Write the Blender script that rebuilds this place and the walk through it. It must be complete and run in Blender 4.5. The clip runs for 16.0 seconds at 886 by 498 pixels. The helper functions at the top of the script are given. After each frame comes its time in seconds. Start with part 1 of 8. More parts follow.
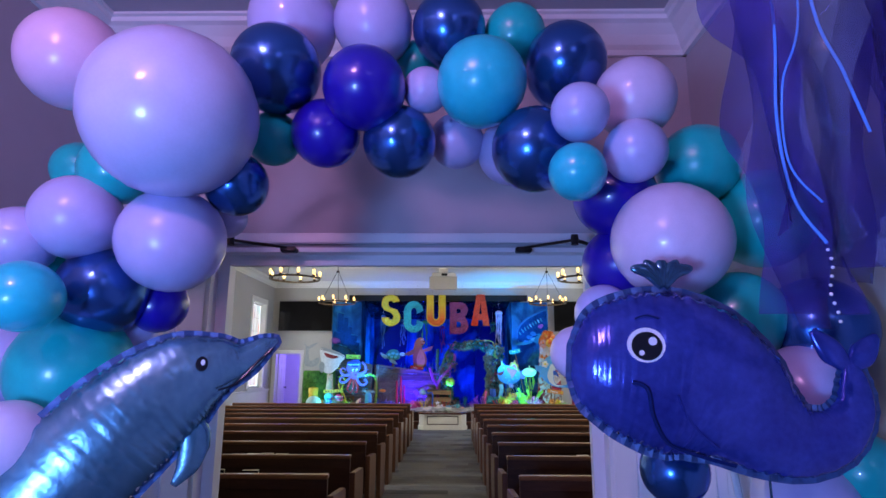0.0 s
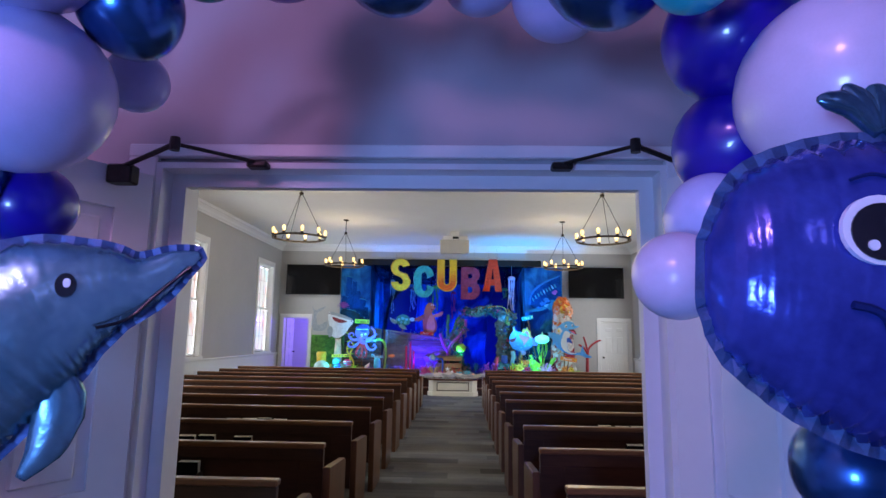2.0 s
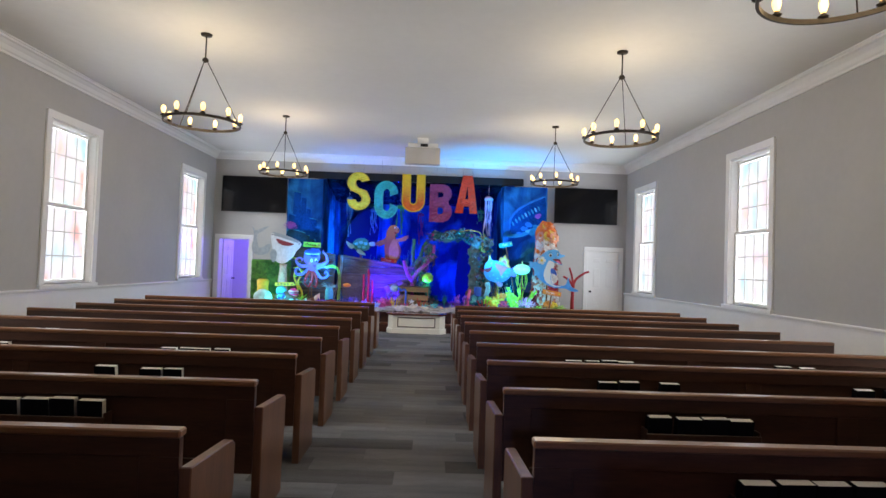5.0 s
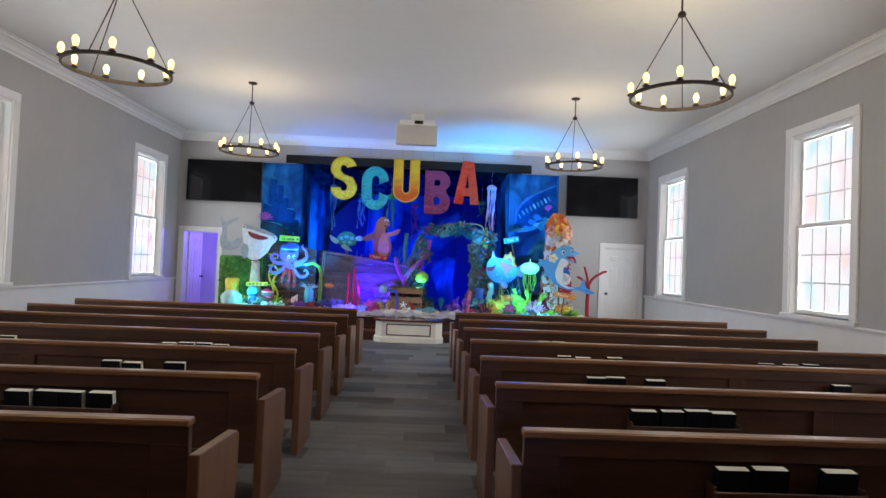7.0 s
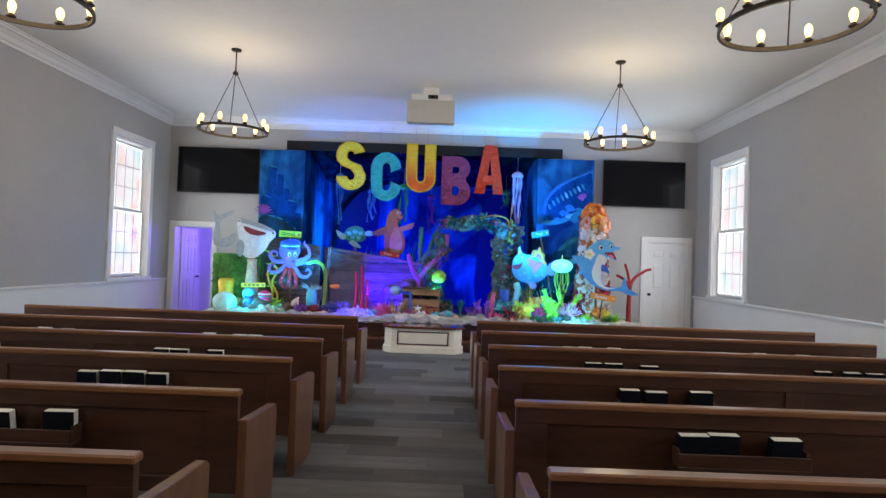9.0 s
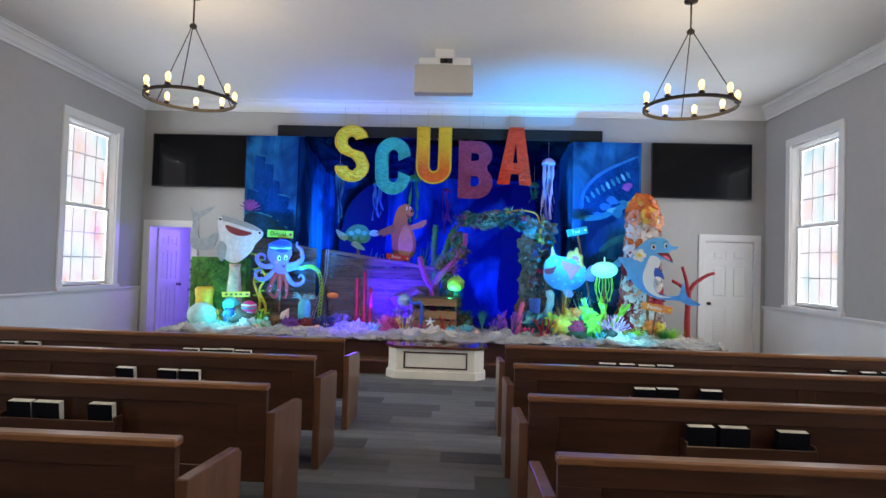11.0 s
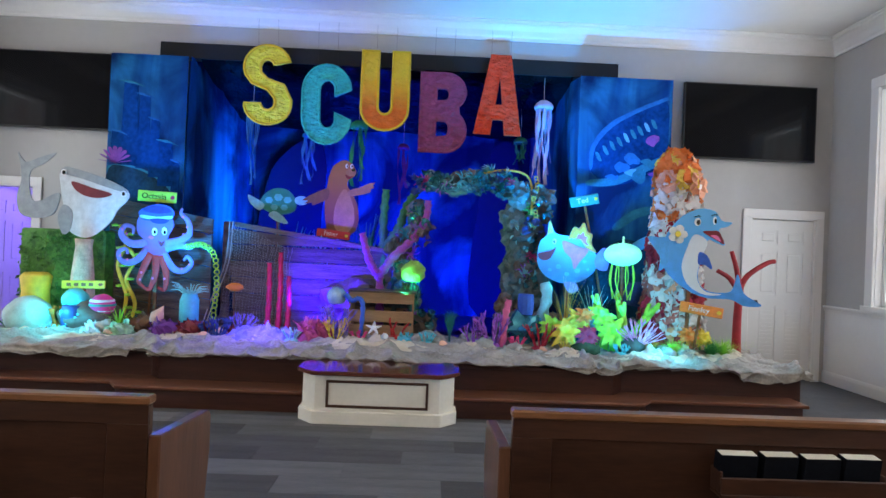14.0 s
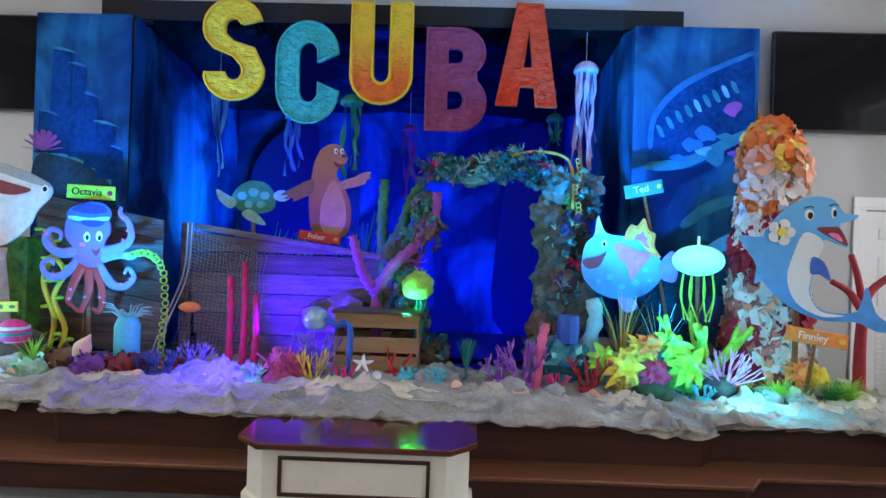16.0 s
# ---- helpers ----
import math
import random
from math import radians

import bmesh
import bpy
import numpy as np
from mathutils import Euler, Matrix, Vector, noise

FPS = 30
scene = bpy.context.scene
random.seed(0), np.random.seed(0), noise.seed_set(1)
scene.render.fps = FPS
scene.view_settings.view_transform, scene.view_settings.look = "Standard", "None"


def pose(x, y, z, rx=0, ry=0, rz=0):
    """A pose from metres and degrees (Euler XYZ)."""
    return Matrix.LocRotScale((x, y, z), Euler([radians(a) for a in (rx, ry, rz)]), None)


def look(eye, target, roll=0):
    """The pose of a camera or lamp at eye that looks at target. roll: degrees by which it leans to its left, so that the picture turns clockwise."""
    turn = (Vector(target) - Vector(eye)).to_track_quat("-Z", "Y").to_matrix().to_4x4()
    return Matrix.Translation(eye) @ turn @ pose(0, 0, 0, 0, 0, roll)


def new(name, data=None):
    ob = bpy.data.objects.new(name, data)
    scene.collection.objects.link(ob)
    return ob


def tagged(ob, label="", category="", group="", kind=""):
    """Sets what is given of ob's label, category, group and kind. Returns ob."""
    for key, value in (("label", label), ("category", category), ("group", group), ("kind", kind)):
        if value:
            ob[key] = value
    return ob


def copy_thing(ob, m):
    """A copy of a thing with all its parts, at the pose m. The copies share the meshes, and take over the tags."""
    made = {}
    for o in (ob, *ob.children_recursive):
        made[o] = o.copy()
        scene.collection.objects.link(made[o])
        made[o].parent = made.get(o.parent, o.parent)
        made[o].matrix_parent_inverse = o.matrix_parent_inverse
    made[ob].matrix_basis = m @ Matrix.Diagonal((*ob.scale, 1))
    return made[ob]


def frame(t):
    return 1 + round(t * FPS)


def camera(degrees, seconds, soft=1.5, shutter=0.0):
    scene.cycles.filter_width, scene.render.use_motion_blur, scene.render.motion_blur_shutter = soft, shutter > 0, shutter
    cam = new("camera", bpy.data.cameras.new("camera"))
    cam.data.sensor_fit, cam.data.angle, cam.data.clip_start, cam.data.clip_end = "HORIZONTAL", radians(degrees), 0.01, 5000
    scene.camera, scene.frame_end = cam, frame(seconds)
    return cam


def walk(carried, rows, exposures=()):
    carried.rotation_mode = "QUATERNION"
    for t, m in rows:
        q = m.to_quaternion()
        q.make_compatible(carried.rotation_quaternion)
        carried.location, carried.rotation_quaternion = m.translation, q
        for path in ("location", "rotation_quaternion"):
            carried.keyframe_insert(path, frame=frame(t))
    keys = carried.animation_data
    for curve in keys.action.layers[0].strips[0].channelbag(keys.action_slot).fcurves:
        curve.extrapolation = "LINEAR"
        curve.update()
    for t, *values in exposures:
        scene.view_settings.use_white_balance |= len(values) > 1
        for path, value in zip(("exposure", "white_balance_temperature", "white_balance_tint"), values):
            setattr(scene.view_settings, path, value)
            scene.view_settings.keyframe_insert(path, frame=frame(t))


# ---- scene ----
cam = camera(75.7, 16.0)
PATH = [
    (0, (0.142, -2.1, 1.589), (0.113, -0.143, 1.999), 0.2),
    (0.5, (0.152, -2.119, 1.606), (0.024, -0.186, 2.102), 0.2),
    (1, (0.157, -2.066, 1.603), (0.011, -0.131, 2.088), 0.2),
    (1.5, (0.137, -1.85, 1.572), (0.04, 0.106, 1.977), 0.3),
    (2, (0.128, -1.523, 1.531), (0.06, 0.453, 1.833), 0.9),
    (2.5, (0.184, -1.153, 1.527), (0.117, 0.833, 1.754), 1.6),
    (3, (0.189, -0.726, 1.532), (0.134, 1.269, 1.663), 1.9),
    (3.5, (0.146, -0.313, 1.52), (0.128, 1.685, 1.623), 1.7),
    (4, (0.176, 0.105, 1.517), (0.151, 2.103, 1.61), 1.8),
    (4.5, (0.207, 0.569, 1.506), (0.229, 2.568, 1.573), 1.8),
    (7, (0.199, 2.853, 1.515), (0.255, 4.852, 1.566), 2.3),
    (7.5, (0.161, 3.271, 1.51), (0.222, 5.269, 1.575), 2.5),
    (8, (0.117, 3.619, 1.527), (0.175, 5.617, 1.573), 2.4),
    (8.5, (0.201, 3.994, 1.523), (0.21, 5.993, 1.579), 2.3),
    (9, (0.274, 4.334, 1.52), (0.256, 6.333, 1.559), 2.0),
    (11.5, (0.302, 6.619, 1.478), (0.208, 8.616, 1.534), 1.7),
    (12, (0.28, 7.088, 1.45), (0.217, 9.087, 1.496), 1.8),
    (12.5, (0.244, 7.544, 1.459), (0.192, 9.543, 1.495), 1.9),
    (13, (0.295, 8.011, 1.459), (0.241, 10.01, 1.487), 2.2),
    (13.5, (0.308, 8.433, 1.457), (0.312, 10.433, 1.483), 2.4),
    (14, (0.293, 8.919, 1.421), (0.339, 10.918, 1.435), 2.4),
    (14.5, (0.379, 9.376, 1.458), (0.42, 11.375, 1.459), 2.4),
    (15, (0.384, 9.796, 1.484), (0.444, 11.795, 1.484), 2.0),
    (15.5, (0.373, 10.162, 1.476), (0.366, 12.162, 1.476), 1.9),
    (16, (0.431, 10.47, 1.493), (0.387, 12.47, 1.503), 1.8),
]
walk(cam, [(t, look(eye, target, roll)) for t, eye, target, roll in PATH],
     [(0, -0.12), (0.5, -0.33), (1.0, -0.35), (1.5, -0.4), (2.0, -0.12), (2.5, 0.28), (3.0, 0.38), (3.5, 0.2), (4.0, 0.13), (5.0, 0.1), (7.0, 0.0), (16, 0.0)])

# ---- world and lights ----
world = bpy.data.worlds.new("sky")
scene.world = world
world.use_nodes = True
sky = world.node_tree.nodes.new("ShaderNodeTexSky")
sky.sky_type, sky.sun_disc, sky.sun_elevation, sky.sun_rotation = "NISHITA", False, radians(50), radians(200)
world.node_tree.links.new(sky.outputs[0], world.node_tree.nodes["Background"].inputs[0])
world.node_tree.nodes["Background"].inputs[1].default_value = 0.12


def sun_lamp():
    lamp = bpy.data.lights.new("sun", "SUN")
    lamp.energy, lamp.angle, lamp.color = 1.2, radians(12), (1.0, 0.95, 0.88)
    ob = new("sun", lamp)
    ob.matrix_world = look((3, -6, 12), (0, 3, 0))


def spot(name, eye, target, energy, color, angle=60, size=0.06, blend=0.7):
    lamp = bpy.data.lights.new(name, "SPOT")
    lamp.energy, lamp.color, lamp.spot_size = energy, color, radians(angle)
    lamp.spot_blend, lamp.shadow_soft_size = blend, size
    ob = new(name, lamp)
    ob.matrix_world = look(eye, target)
    return ob


def area(name, eye, target, energy, color, w, h):
    lamp = bpy.data.lights.new(name, "AREA")
    lamp.energy, lamp.color, lamp.shape, lamp.size, lamp.size_y = energy, color, "RECTANGLE", w, h
    ob = new(name, lamp)
    ob.matrix_world = look(eye, target)
    return ob


def point(name, eye, energy, color, size=0.05):
    lamp = bpy.data.lights.new(name, "POINT")
    lamp.energy, lamp.color, lamp.shadow_soft_size = energy, color, size
    ob = new(name, lamp)
    ob.location = eye
    return ob


sun_lamp()
CX = -0.11                      # the room's middle line
WIN_Y = (5.65, 10.15, 14.64)    # window middles along both side walls
for wy in WIN_Y:                # the sky's light in the window openings
    area("window_light", (-5.715, wy, 2.26), (0, wy, 2.26), 98, (0.86, 0.93, 1.0), 1.14, 2.4)
    area("window_light", (5.505, wy, 2.26), (0, wy, 2.26), 98, (0.86, 0.93, 1.0), 1.14, 2.4)
# coloured stage cans on the platform floor and in the vestibule, with unseen fills added
STAGE_Z = 0.42
spot("ceiling_wash_cyan", (1.6, 14.75, 0.75), (1.7, 15.7, 4.3), 720, (0.0, 0.36, 1.0), 72, 0.03, 1.0)
spot("ceiling_wash_blue", (-1.6, 14.75, 0.75), (-1.4, 15.75, 4.3), 170, (0.06, 0.20, 1.0), 62, 0.03)
spot("violet_lamp", (-1.15, 15.12, 0.80), (-0.85, 16.0, 1.05), 400, (0.03, 0.0, 1.0), 95)
spot("left_cyan_lamp", (-2.75, 14.40, 0.72), (-2.75, 15.6, 1.6), 115, (0.0, 0.40, 1.0), 70)
spot("green_lamp", (0.02, 15.25, 0.98), (0.25, 15.9, 1.6), 30, (0.05, 1.0, 0.5), 110)
spot("right_cyan_lamp", (2.2, 14.36, 0.74), (2.15, 15.5, 1.5), 100, (0.0, 0.42, 1.0), 66)
spot("cyan_up_left", (-2.5, 14.7, 0.9), (-2.3, 16.6, 3.1), 270, (0.0, 0.26, 1.0), 72)
spot("cyan_up_right", (1.9, 14.75, 0.95), (2.3, 16.0, 3.0), 245, (0.0, 0.23, 1.0), 72)
spot("cave_blue", (0.6, 16.2, 0.55), (0.6, 18.1, 1.8), 400, (0.0, 0.01, 1.0), 120)
spot("alcove_blue", (-0.9, 16.6, 0.6), (-0.9, 18.1, 2.6), 680, (0.0, 0.015, 1.0), 120)
# Unseen spot added in mid-air to brighten the left return sheet.
spot("alcove_blue_left", (-1.25, 16.5, 1.0), (-2.62, 17.3, 2.5), 520, (0.01, 0.34, 1.0), 70, 0.1, 1.0)
point("left_floor_cyan", (-3.45, 14.72, 0.72), 8, (0.05, 0.85, 1.0), 0.05)
# Placed above the opaque film to stand in for the lamp beneath it.
point("film_violet", (-1.42, 14.80, 0.84), 22, (0.12, 0.06, 1.0), 0.03)
point("right_floor_cyan", (2.62, 14.52, 0.68), 9, (0.05, 0.70, 1.0), 0.05)
spot("right_prop_wash", (1.9, 14.32, 0.68), (2.1, 15.2, 1.0), 34, (0.0, 0.48, 1.0), 105)
spot("left_prop_wash", (-3.4, 14.34, 0.68), (-3.2, 15.1, 0.9), 26, (0.0, 0.55, 1.0), 105)
point("side_room_violet", (-4.3, 17.6, 2.0), 90, (0.20, 0.12, 1.0), 0.1)
area("vestibule_pink", (-0.82, -2.77, 2.98), (-0.82, 0.33, 2.38), 25, (0.95, 0.45, 1.0), 0.4, 0.3)
area("vestibule_blue", (-0.92, -2.97, 1.2), (0.08, 0.13, 1.88), 60, (0.19, 0.35, 1.0), 0.4, 0.4)
# Unseen violet fill added high on the right, behind the start.
area("vestibule_violet", (0.88, -3.37, 2.78), (0.08, 0.23, 1.98), 2.5, (0.48, 0.42, 1.0), 0.5, 0.5)

# ---- materials ----
MATS = {}


def mat(name, color, rough=0.6, metal=0.0, var=0.12, scale=6.0, bump=0.0, bscale=None, emit=None, strength=0.0,
        coat=0.0, trans=0.0, bdist=0.01, alpha=1.0, second=None, stretch=(1, 1, 1), sheen=0.0, island=0.0):
    """A plain surface: base colour broken at two scales, fine relief."""
    if name in MATS:
        return MATS[name]
    m = bpy.data.materials.new(name)
    MATS[name] = m
    m.use_nodes = True
    nt = m.node_tree
    b = nt.nodes["Principled BSDF"]
    N = nt.nodes.new
    co = N("ShaderNodeTexCoord")
    mp = N("ShaderNodeMapping")
    mp.inputs["Scale"].default_value = stretch
    nt.links.new(co.outputs["Object"], mp.inputs[0])
    n1, n2 = N("ShaderNodeTexNoise"), N("ShaderNodeTexNoise")
    n1.inputs["Scale"].default_value, n1.inputs["Detail"].default_value = scale, 5
    n2.inputs["Scale"].default_value, n2.inputs["Detail"].default_value = scale * 9, 3
    nt.links.new(mp.outputs[0], n1.inputs["Vector"])
    nt.links.new(mp.outputs[0], n2.inputs["Vector"])
    mixn = N("ShaderNodeMix")
    mixn.inputs[0].default_value = 0.35
    nt.links.new(n1.outputs["Fac"], mixn.inputs[2])
    nt.links.new(n2.outputs["Fac"], mixn.inputs[3])
    ramp = N("ShaderNodeValToRGB")
    c2 = second or tuple(min(1, c * (1 + var)) for c in color)
    c1 = tuple(c * (1 - var) for c in color)
    ramp.color_ramp.elements[0].position, ramp.color_ramp.elements[1].position = 0.33, 0.67
    ramp.color_ramp.elements[0].color, ramp.color_ramp.elements[1].color = (*c1, 1), (*c2, 1)
    nt.links.new(mixn.outputs[0], ramp.inputs[0])
    col = ramp.outputs[0]
    if island:
        info = N("ShaderNodeObjectInfo")
        hsv = N("ShaderNodeHueSaturation")
        ma = N("ShaderNodeMapRange")
        ma.inputs[3].default_value, ma.inputs[4].default_value = 1 - island, 1 + island
        nt.links.new(info.outputs["Random"], ma.inputs[0])
        nt.links.new(ma.outputs[0], hsv.inputs["Value"])
        nt.links.new(col, hsv.inputs["Color"])
        col = hsv.outputs[0]
    nt.links.new(col, b.inputs["Base Color"])
    b.inputs["Roughness"].default_value = rough
    b.inputs["Metallic"].default_value = metal
    b.inputs["Coat Weight"].default_value = coat
    b.inputs["Transmission Weight"].default_value = trans
    b.inputs["Alpha"].default_value = alpha
    b.inputs["Sheen Weight"].default_value = sheen
    if emit:
        b.inputs["Emission Color"].default_value = (*emit, 1)
        b.inputs["Emission Strength"].default_value = strength
    if bump:
        bp = N("ShaderNodeBump")
        bp.inputs["Strength"].default_value = bump
        bp.inputs["Distance"].default_value = bdist
        n3 = N("ShaderNodeTexNoise")
        n3.inputs["Scale"].default_value = bscale or scale * 8
        n3.inputs["Detail"].default_value = 4
        nt.links.new(mp.outputs[0], n3.inputs["Vector"])
        nt.links.new(n3.outputs["Fac"], bp.inputs["Height"])
        nt.links.new(bp.outputs[0], b.inputs["Normal"])
    return m


WALL = mat("grey wall paint", (0.42, 0.41, 0.40), 0.75, var=0.04, scale=1.2, bump=0.06, bscale=180)
WHITE = mat("white trim paint", (0.78, 0.77, 0.76), 0.4, var=0.03, scale=2.5, bump=0.03, bscale=60)
CEIL = mat("ceiling paint", (0.78, 0.76, 0.73), 0.85, var=0.03, scale=0.8, bump=0.05, bscale=140)
LOBBY = mat("vestibule wall paint", (0.45, 0.42, 0.44), 0.75, var=0.04, scale=1.2, bump=0.06, bscale=180)
PEW = mat("dark stained pew wood", (0.058, 0.024, 0.014), 0.33, var=0.4, scale=4, bump=0.06, bscale=40, stretch=(0.35, 3, 3), coat=0.25)
PEWCAP = mat("worn pew cap wood", (0.20, 0.085, 0.035), 0.3, var=0.35, scale=5, bump=0.05, bscale=40, stretch=(0.35, 4, 4), coat=0.3)
STAGEW = mat("stained stage wood", (0.062, 0.021, 0.014), 0.35, var=0.4, scale=3, bump=0.05, bscale=50, stretch=(0.3, 4, 4), coat=0.2)
TREADW = mat("worn stage tread wood", (0.17, 0.062, 0.034), 0.3, var=0.35, scale=3, bump=0.05, bscale=50, stretch=(0.3, 4, 4), coat=0.25)
IRON = mat("dark bronze iron", (0.035, 0.028, 0.024), 0.4, metal=0.7, var=0.3, scale=30)
BLACK = mat("black plastic", (0.012, 0.012, 0.014), 0.35, var=0.2, scale=20)
SCREEN = mat("television screen", (0.004, 0.004, 0.005), 0.10, var=0.05, scale=3)
SCREEN.node_tree.nodes["Principled BSDF"].inputs["Specular IOR Level"].default_value = 0.22
BULB = mat("lit bulb glass", (1.0, 0.85, 0.6), 0.3, var=0.02, emit=(1.0, 0.60, 0.16), strength=2.5)
CREAM = mat("cream painted wood", (0.88, 0.85, 0.76), 0.45, var=0.05, scale=4, bump=0.04, bscale=60)


# ---- mesh helpers ----
def link_bm(name, bm, material, smooth=False):
    me = bpy.data.meshes.new(name)
    bm.to_mesh(me)
    bm.free()
    for m in (material if isinstance(material, (list, tuple)) else [material]):
        me.materials.append(m)
    if smooth:
        for p in me.polygons:
            p.use_smooth = True
    return new(name, me)


def part(name, bm, material, parent, label="", smooth=False):
    ob = link_bm(name, bm, material, smooth)
    ob.parent = parent
    if label:
        ob["label"] = label
    return ob


def thing(name, loc, label, category, group="", rz=0, rx=0, ry=0):
    e = new(name)
    e.matrix_world = pose(*loc, rx, ry, rz)
    e.empty_display_size = 0.1
    return tagged(e, label, category, group)


def solid(name, bm, material, label, category="", kind="", group="", smooth=False):
    return tagged(link_bm(name, bm, material, smooth), label, category, group, kind)


def box(bm, x0, y0, z0, x1, y1, z1, bevel=0.0, seg=1):
    """A box between two corners, with its long edges rounded."""
    r = bmesh.ops.create_cube(bm, size=1)
    vs = r["verts"]
    for v in vs:
        v.co = Vector(((x0 + x1) / 2 + v.co.x * (x1 - x0), (y0 + y1) / 2 + v.co.y * (y1 - y0), (z0 + z1) / 2 + v.co.z * (z1 - z0)))
    if bevel:
        es = list({e for v in vs for e in v.link_edges})
        bmesh.ops.bevel(bm, geom=es, offset=bevel, segments=seg, profile=0.5, affect="EDGES")
    return bm


def boxes(*specs, bevel=0.0):
    bm = bmesh.new()
    for s in specs:
        box(bm, *s, bevel=bevel)
    return bm


def extrude_poly(pts, depth, axis="y", at=0.0, bevel=0.0):
    """A flat outline given thickness. pts in the plane, depth along axis from at."""
    bm = bmesh.new()
    put = {"y": lambda a, b, d: (a, d, b), "z": lambda a, b, d: (a, b, d), "x": lambda a, b, d: (d, a, b)}[axis]
    lo = [bm.verts.new(put(a, b, at)) for a, b in pts]
    hi = [bm.verts.new(put(a, b, at + depth)) for a, b in pts]
    bm.faces.new(lo)
    bm.faces.new(hi[::-1])
    n = len(pts)
    for i in range(n):
        bm.faces.new((lo[i], hi[i], hi[(i + 1) % n], lo[(i + 1) % n]))
    bmesh.ops.recalc_face_normals(bm, faces=bm.faces)
    if bevel:
        bmesh.ops.bevel(bm, geom=list(bm.edges), offset=bevel, segments=1, affect="EDGES")
    return bm


def curve_pts(pts, n=6, closed=True):
    """A smooth line through the points (Catmull-Rom)."""
    out, k = [], len(pts)
    for i in range(k if closed else k - 1):
        p = [pts[(i + j) % k] if closed else pts[min(max(i + j, 0), k - 1)] for j in (-1, 0, 1, 2)]
        for s in range(n):
            t = s / n
            out.append(tuple(0.5 * (2 * p[1][c] + (p[2][c] - p[0][c]) * t + (2 * p[0][c] - 5 * p[1][c] + 4 * p[2][c] - p[3][c]) * t * t
                                    + (3 * p[1][c] - p[0][c] - 3 * p[2][c] + p[3][c]) * t ** 3) for c in range(len(p[1]))))
    if not closed:
        out.append(tuple(pts[-1]))
    return out


def tube(bm, pts, radii, seg=8, close=False):
    """A round rod along points, with a radius at each."""
    if not isinstance(radii, (list, tuple)):
        radii = [radii] * len(pts)
    P = [Vector(p) for p in pts]
    rings, up = [], None
    n = len(P)
    for i, p in enumerate(P):
        d = (P[(i + 1) % n] - P[i - 1]) if close else (P[min(i + 1, n - 1)] - P[max(i - 1, 0)])
        d = d.normalized() if d.length > 1e-9 else Vector((0, 0, 1))
        if up is None:
            up = d.orthogonal().normalized()
        up = (up - d * up.dot(d))
        up = up.normalized() if up.length > 1e-6 else d.orthogonal().normalized()
        side = d.cross(up)
        rings.append([bm.verts.new(p + (up * math.cos(a) + side * math.sin(a)) * radii[i]) for a in [2 * math.pi * k / seg for k in range(seg)]])
    for i in range(n if close else n - 1):
        a, b = rings[i], rings[(i + 1) % n]
        for k in range(seg):
            bm.faces.new((a[k], a[(k + 1) % seg], b[(k + 1) % seg], b[k]))
    if not close:
        bm.faces.new(rings[0][::-1])
        bm.faces.new(rings[-1])
    return bm


def lathe(profile, seg=20, bm=None, at=(0, 0, 0)):
    """A turned shape: profile rows of (radius, z)."""
    bm = bm or bmesh.new()
    rings = [[bm.verts.new((at[0] + max(r, 1e-4) * math.cos(2 * math.pi * k / seg), at[1] + max(r, 1e-4) * math.sin(2 * math.pi * k / seg), at[2] + z)) for k in range(seg)]
             for r, z in profile]
    for a, b in zip(rings, rings[1:]):
        for k in range(seg):
            bm.faces.new((a[k], a[(k + 1) % seg], b[(k + 1) % seg], b[k]))
    bm.faces.new(rings[0][::-1])
    bm.faces.new(rings[-1])
    return bm


def profile_run(pts, a, b, flip=1):
    """A moulding: outline (out, up) swept from a to b along a wall; out is to the left of a to b times flip."""
    A, B = Vector(a), Vector(b)
    d = (B - A).normalized()
    side = Vector((-d.y, d.x, 0)) * flip
    bm = bmesh.new()
    r0 = [bm.verts.new(A + side * o + Vector((0, 0, u))) for o, u in pts]
    r1 = [bm.verts.new(B + side * o + Vector((0, 0, u))) for o, u in pts]
    n = len(pts)
    for i in range(n):
        bm.faces.new((r0[i], r0[(i + 1) % n], r1[(i + 1) % n], r1[i]))
    bm.faces.new(r0[::-1])
    bm.faces.new(r1)
    bmesh.ops.recalc_face_normals(bm, faces=bm.faces)
    return bm


def blob(r, seed, amp=0.18, freq=2.0, sub=3, flat=1.0, at=(0, 0, 0), base=True):
    bm = bmesh.new()
    bmesh.ops.create_icosphere(bm, subdivisions=sub, radius=1)
    for v in bm.verts:
        n = 1 + amp * noise.noise(v.co * freq + Vector((seed, seed * 2, 0))) + amp * 0.4 * noise.noise(v.co * freq * 3.1 + Vector((0, seed, 4)))
        v.co = Vector((v.co.x * r * n, v.co.y * r * n, v.co.z * r * n * flat))
        if base and v.co.z < -r * flat * 0.75:
            v.co.z = -r * flat * 0.75
        v.co += Vector(at)
    return bm


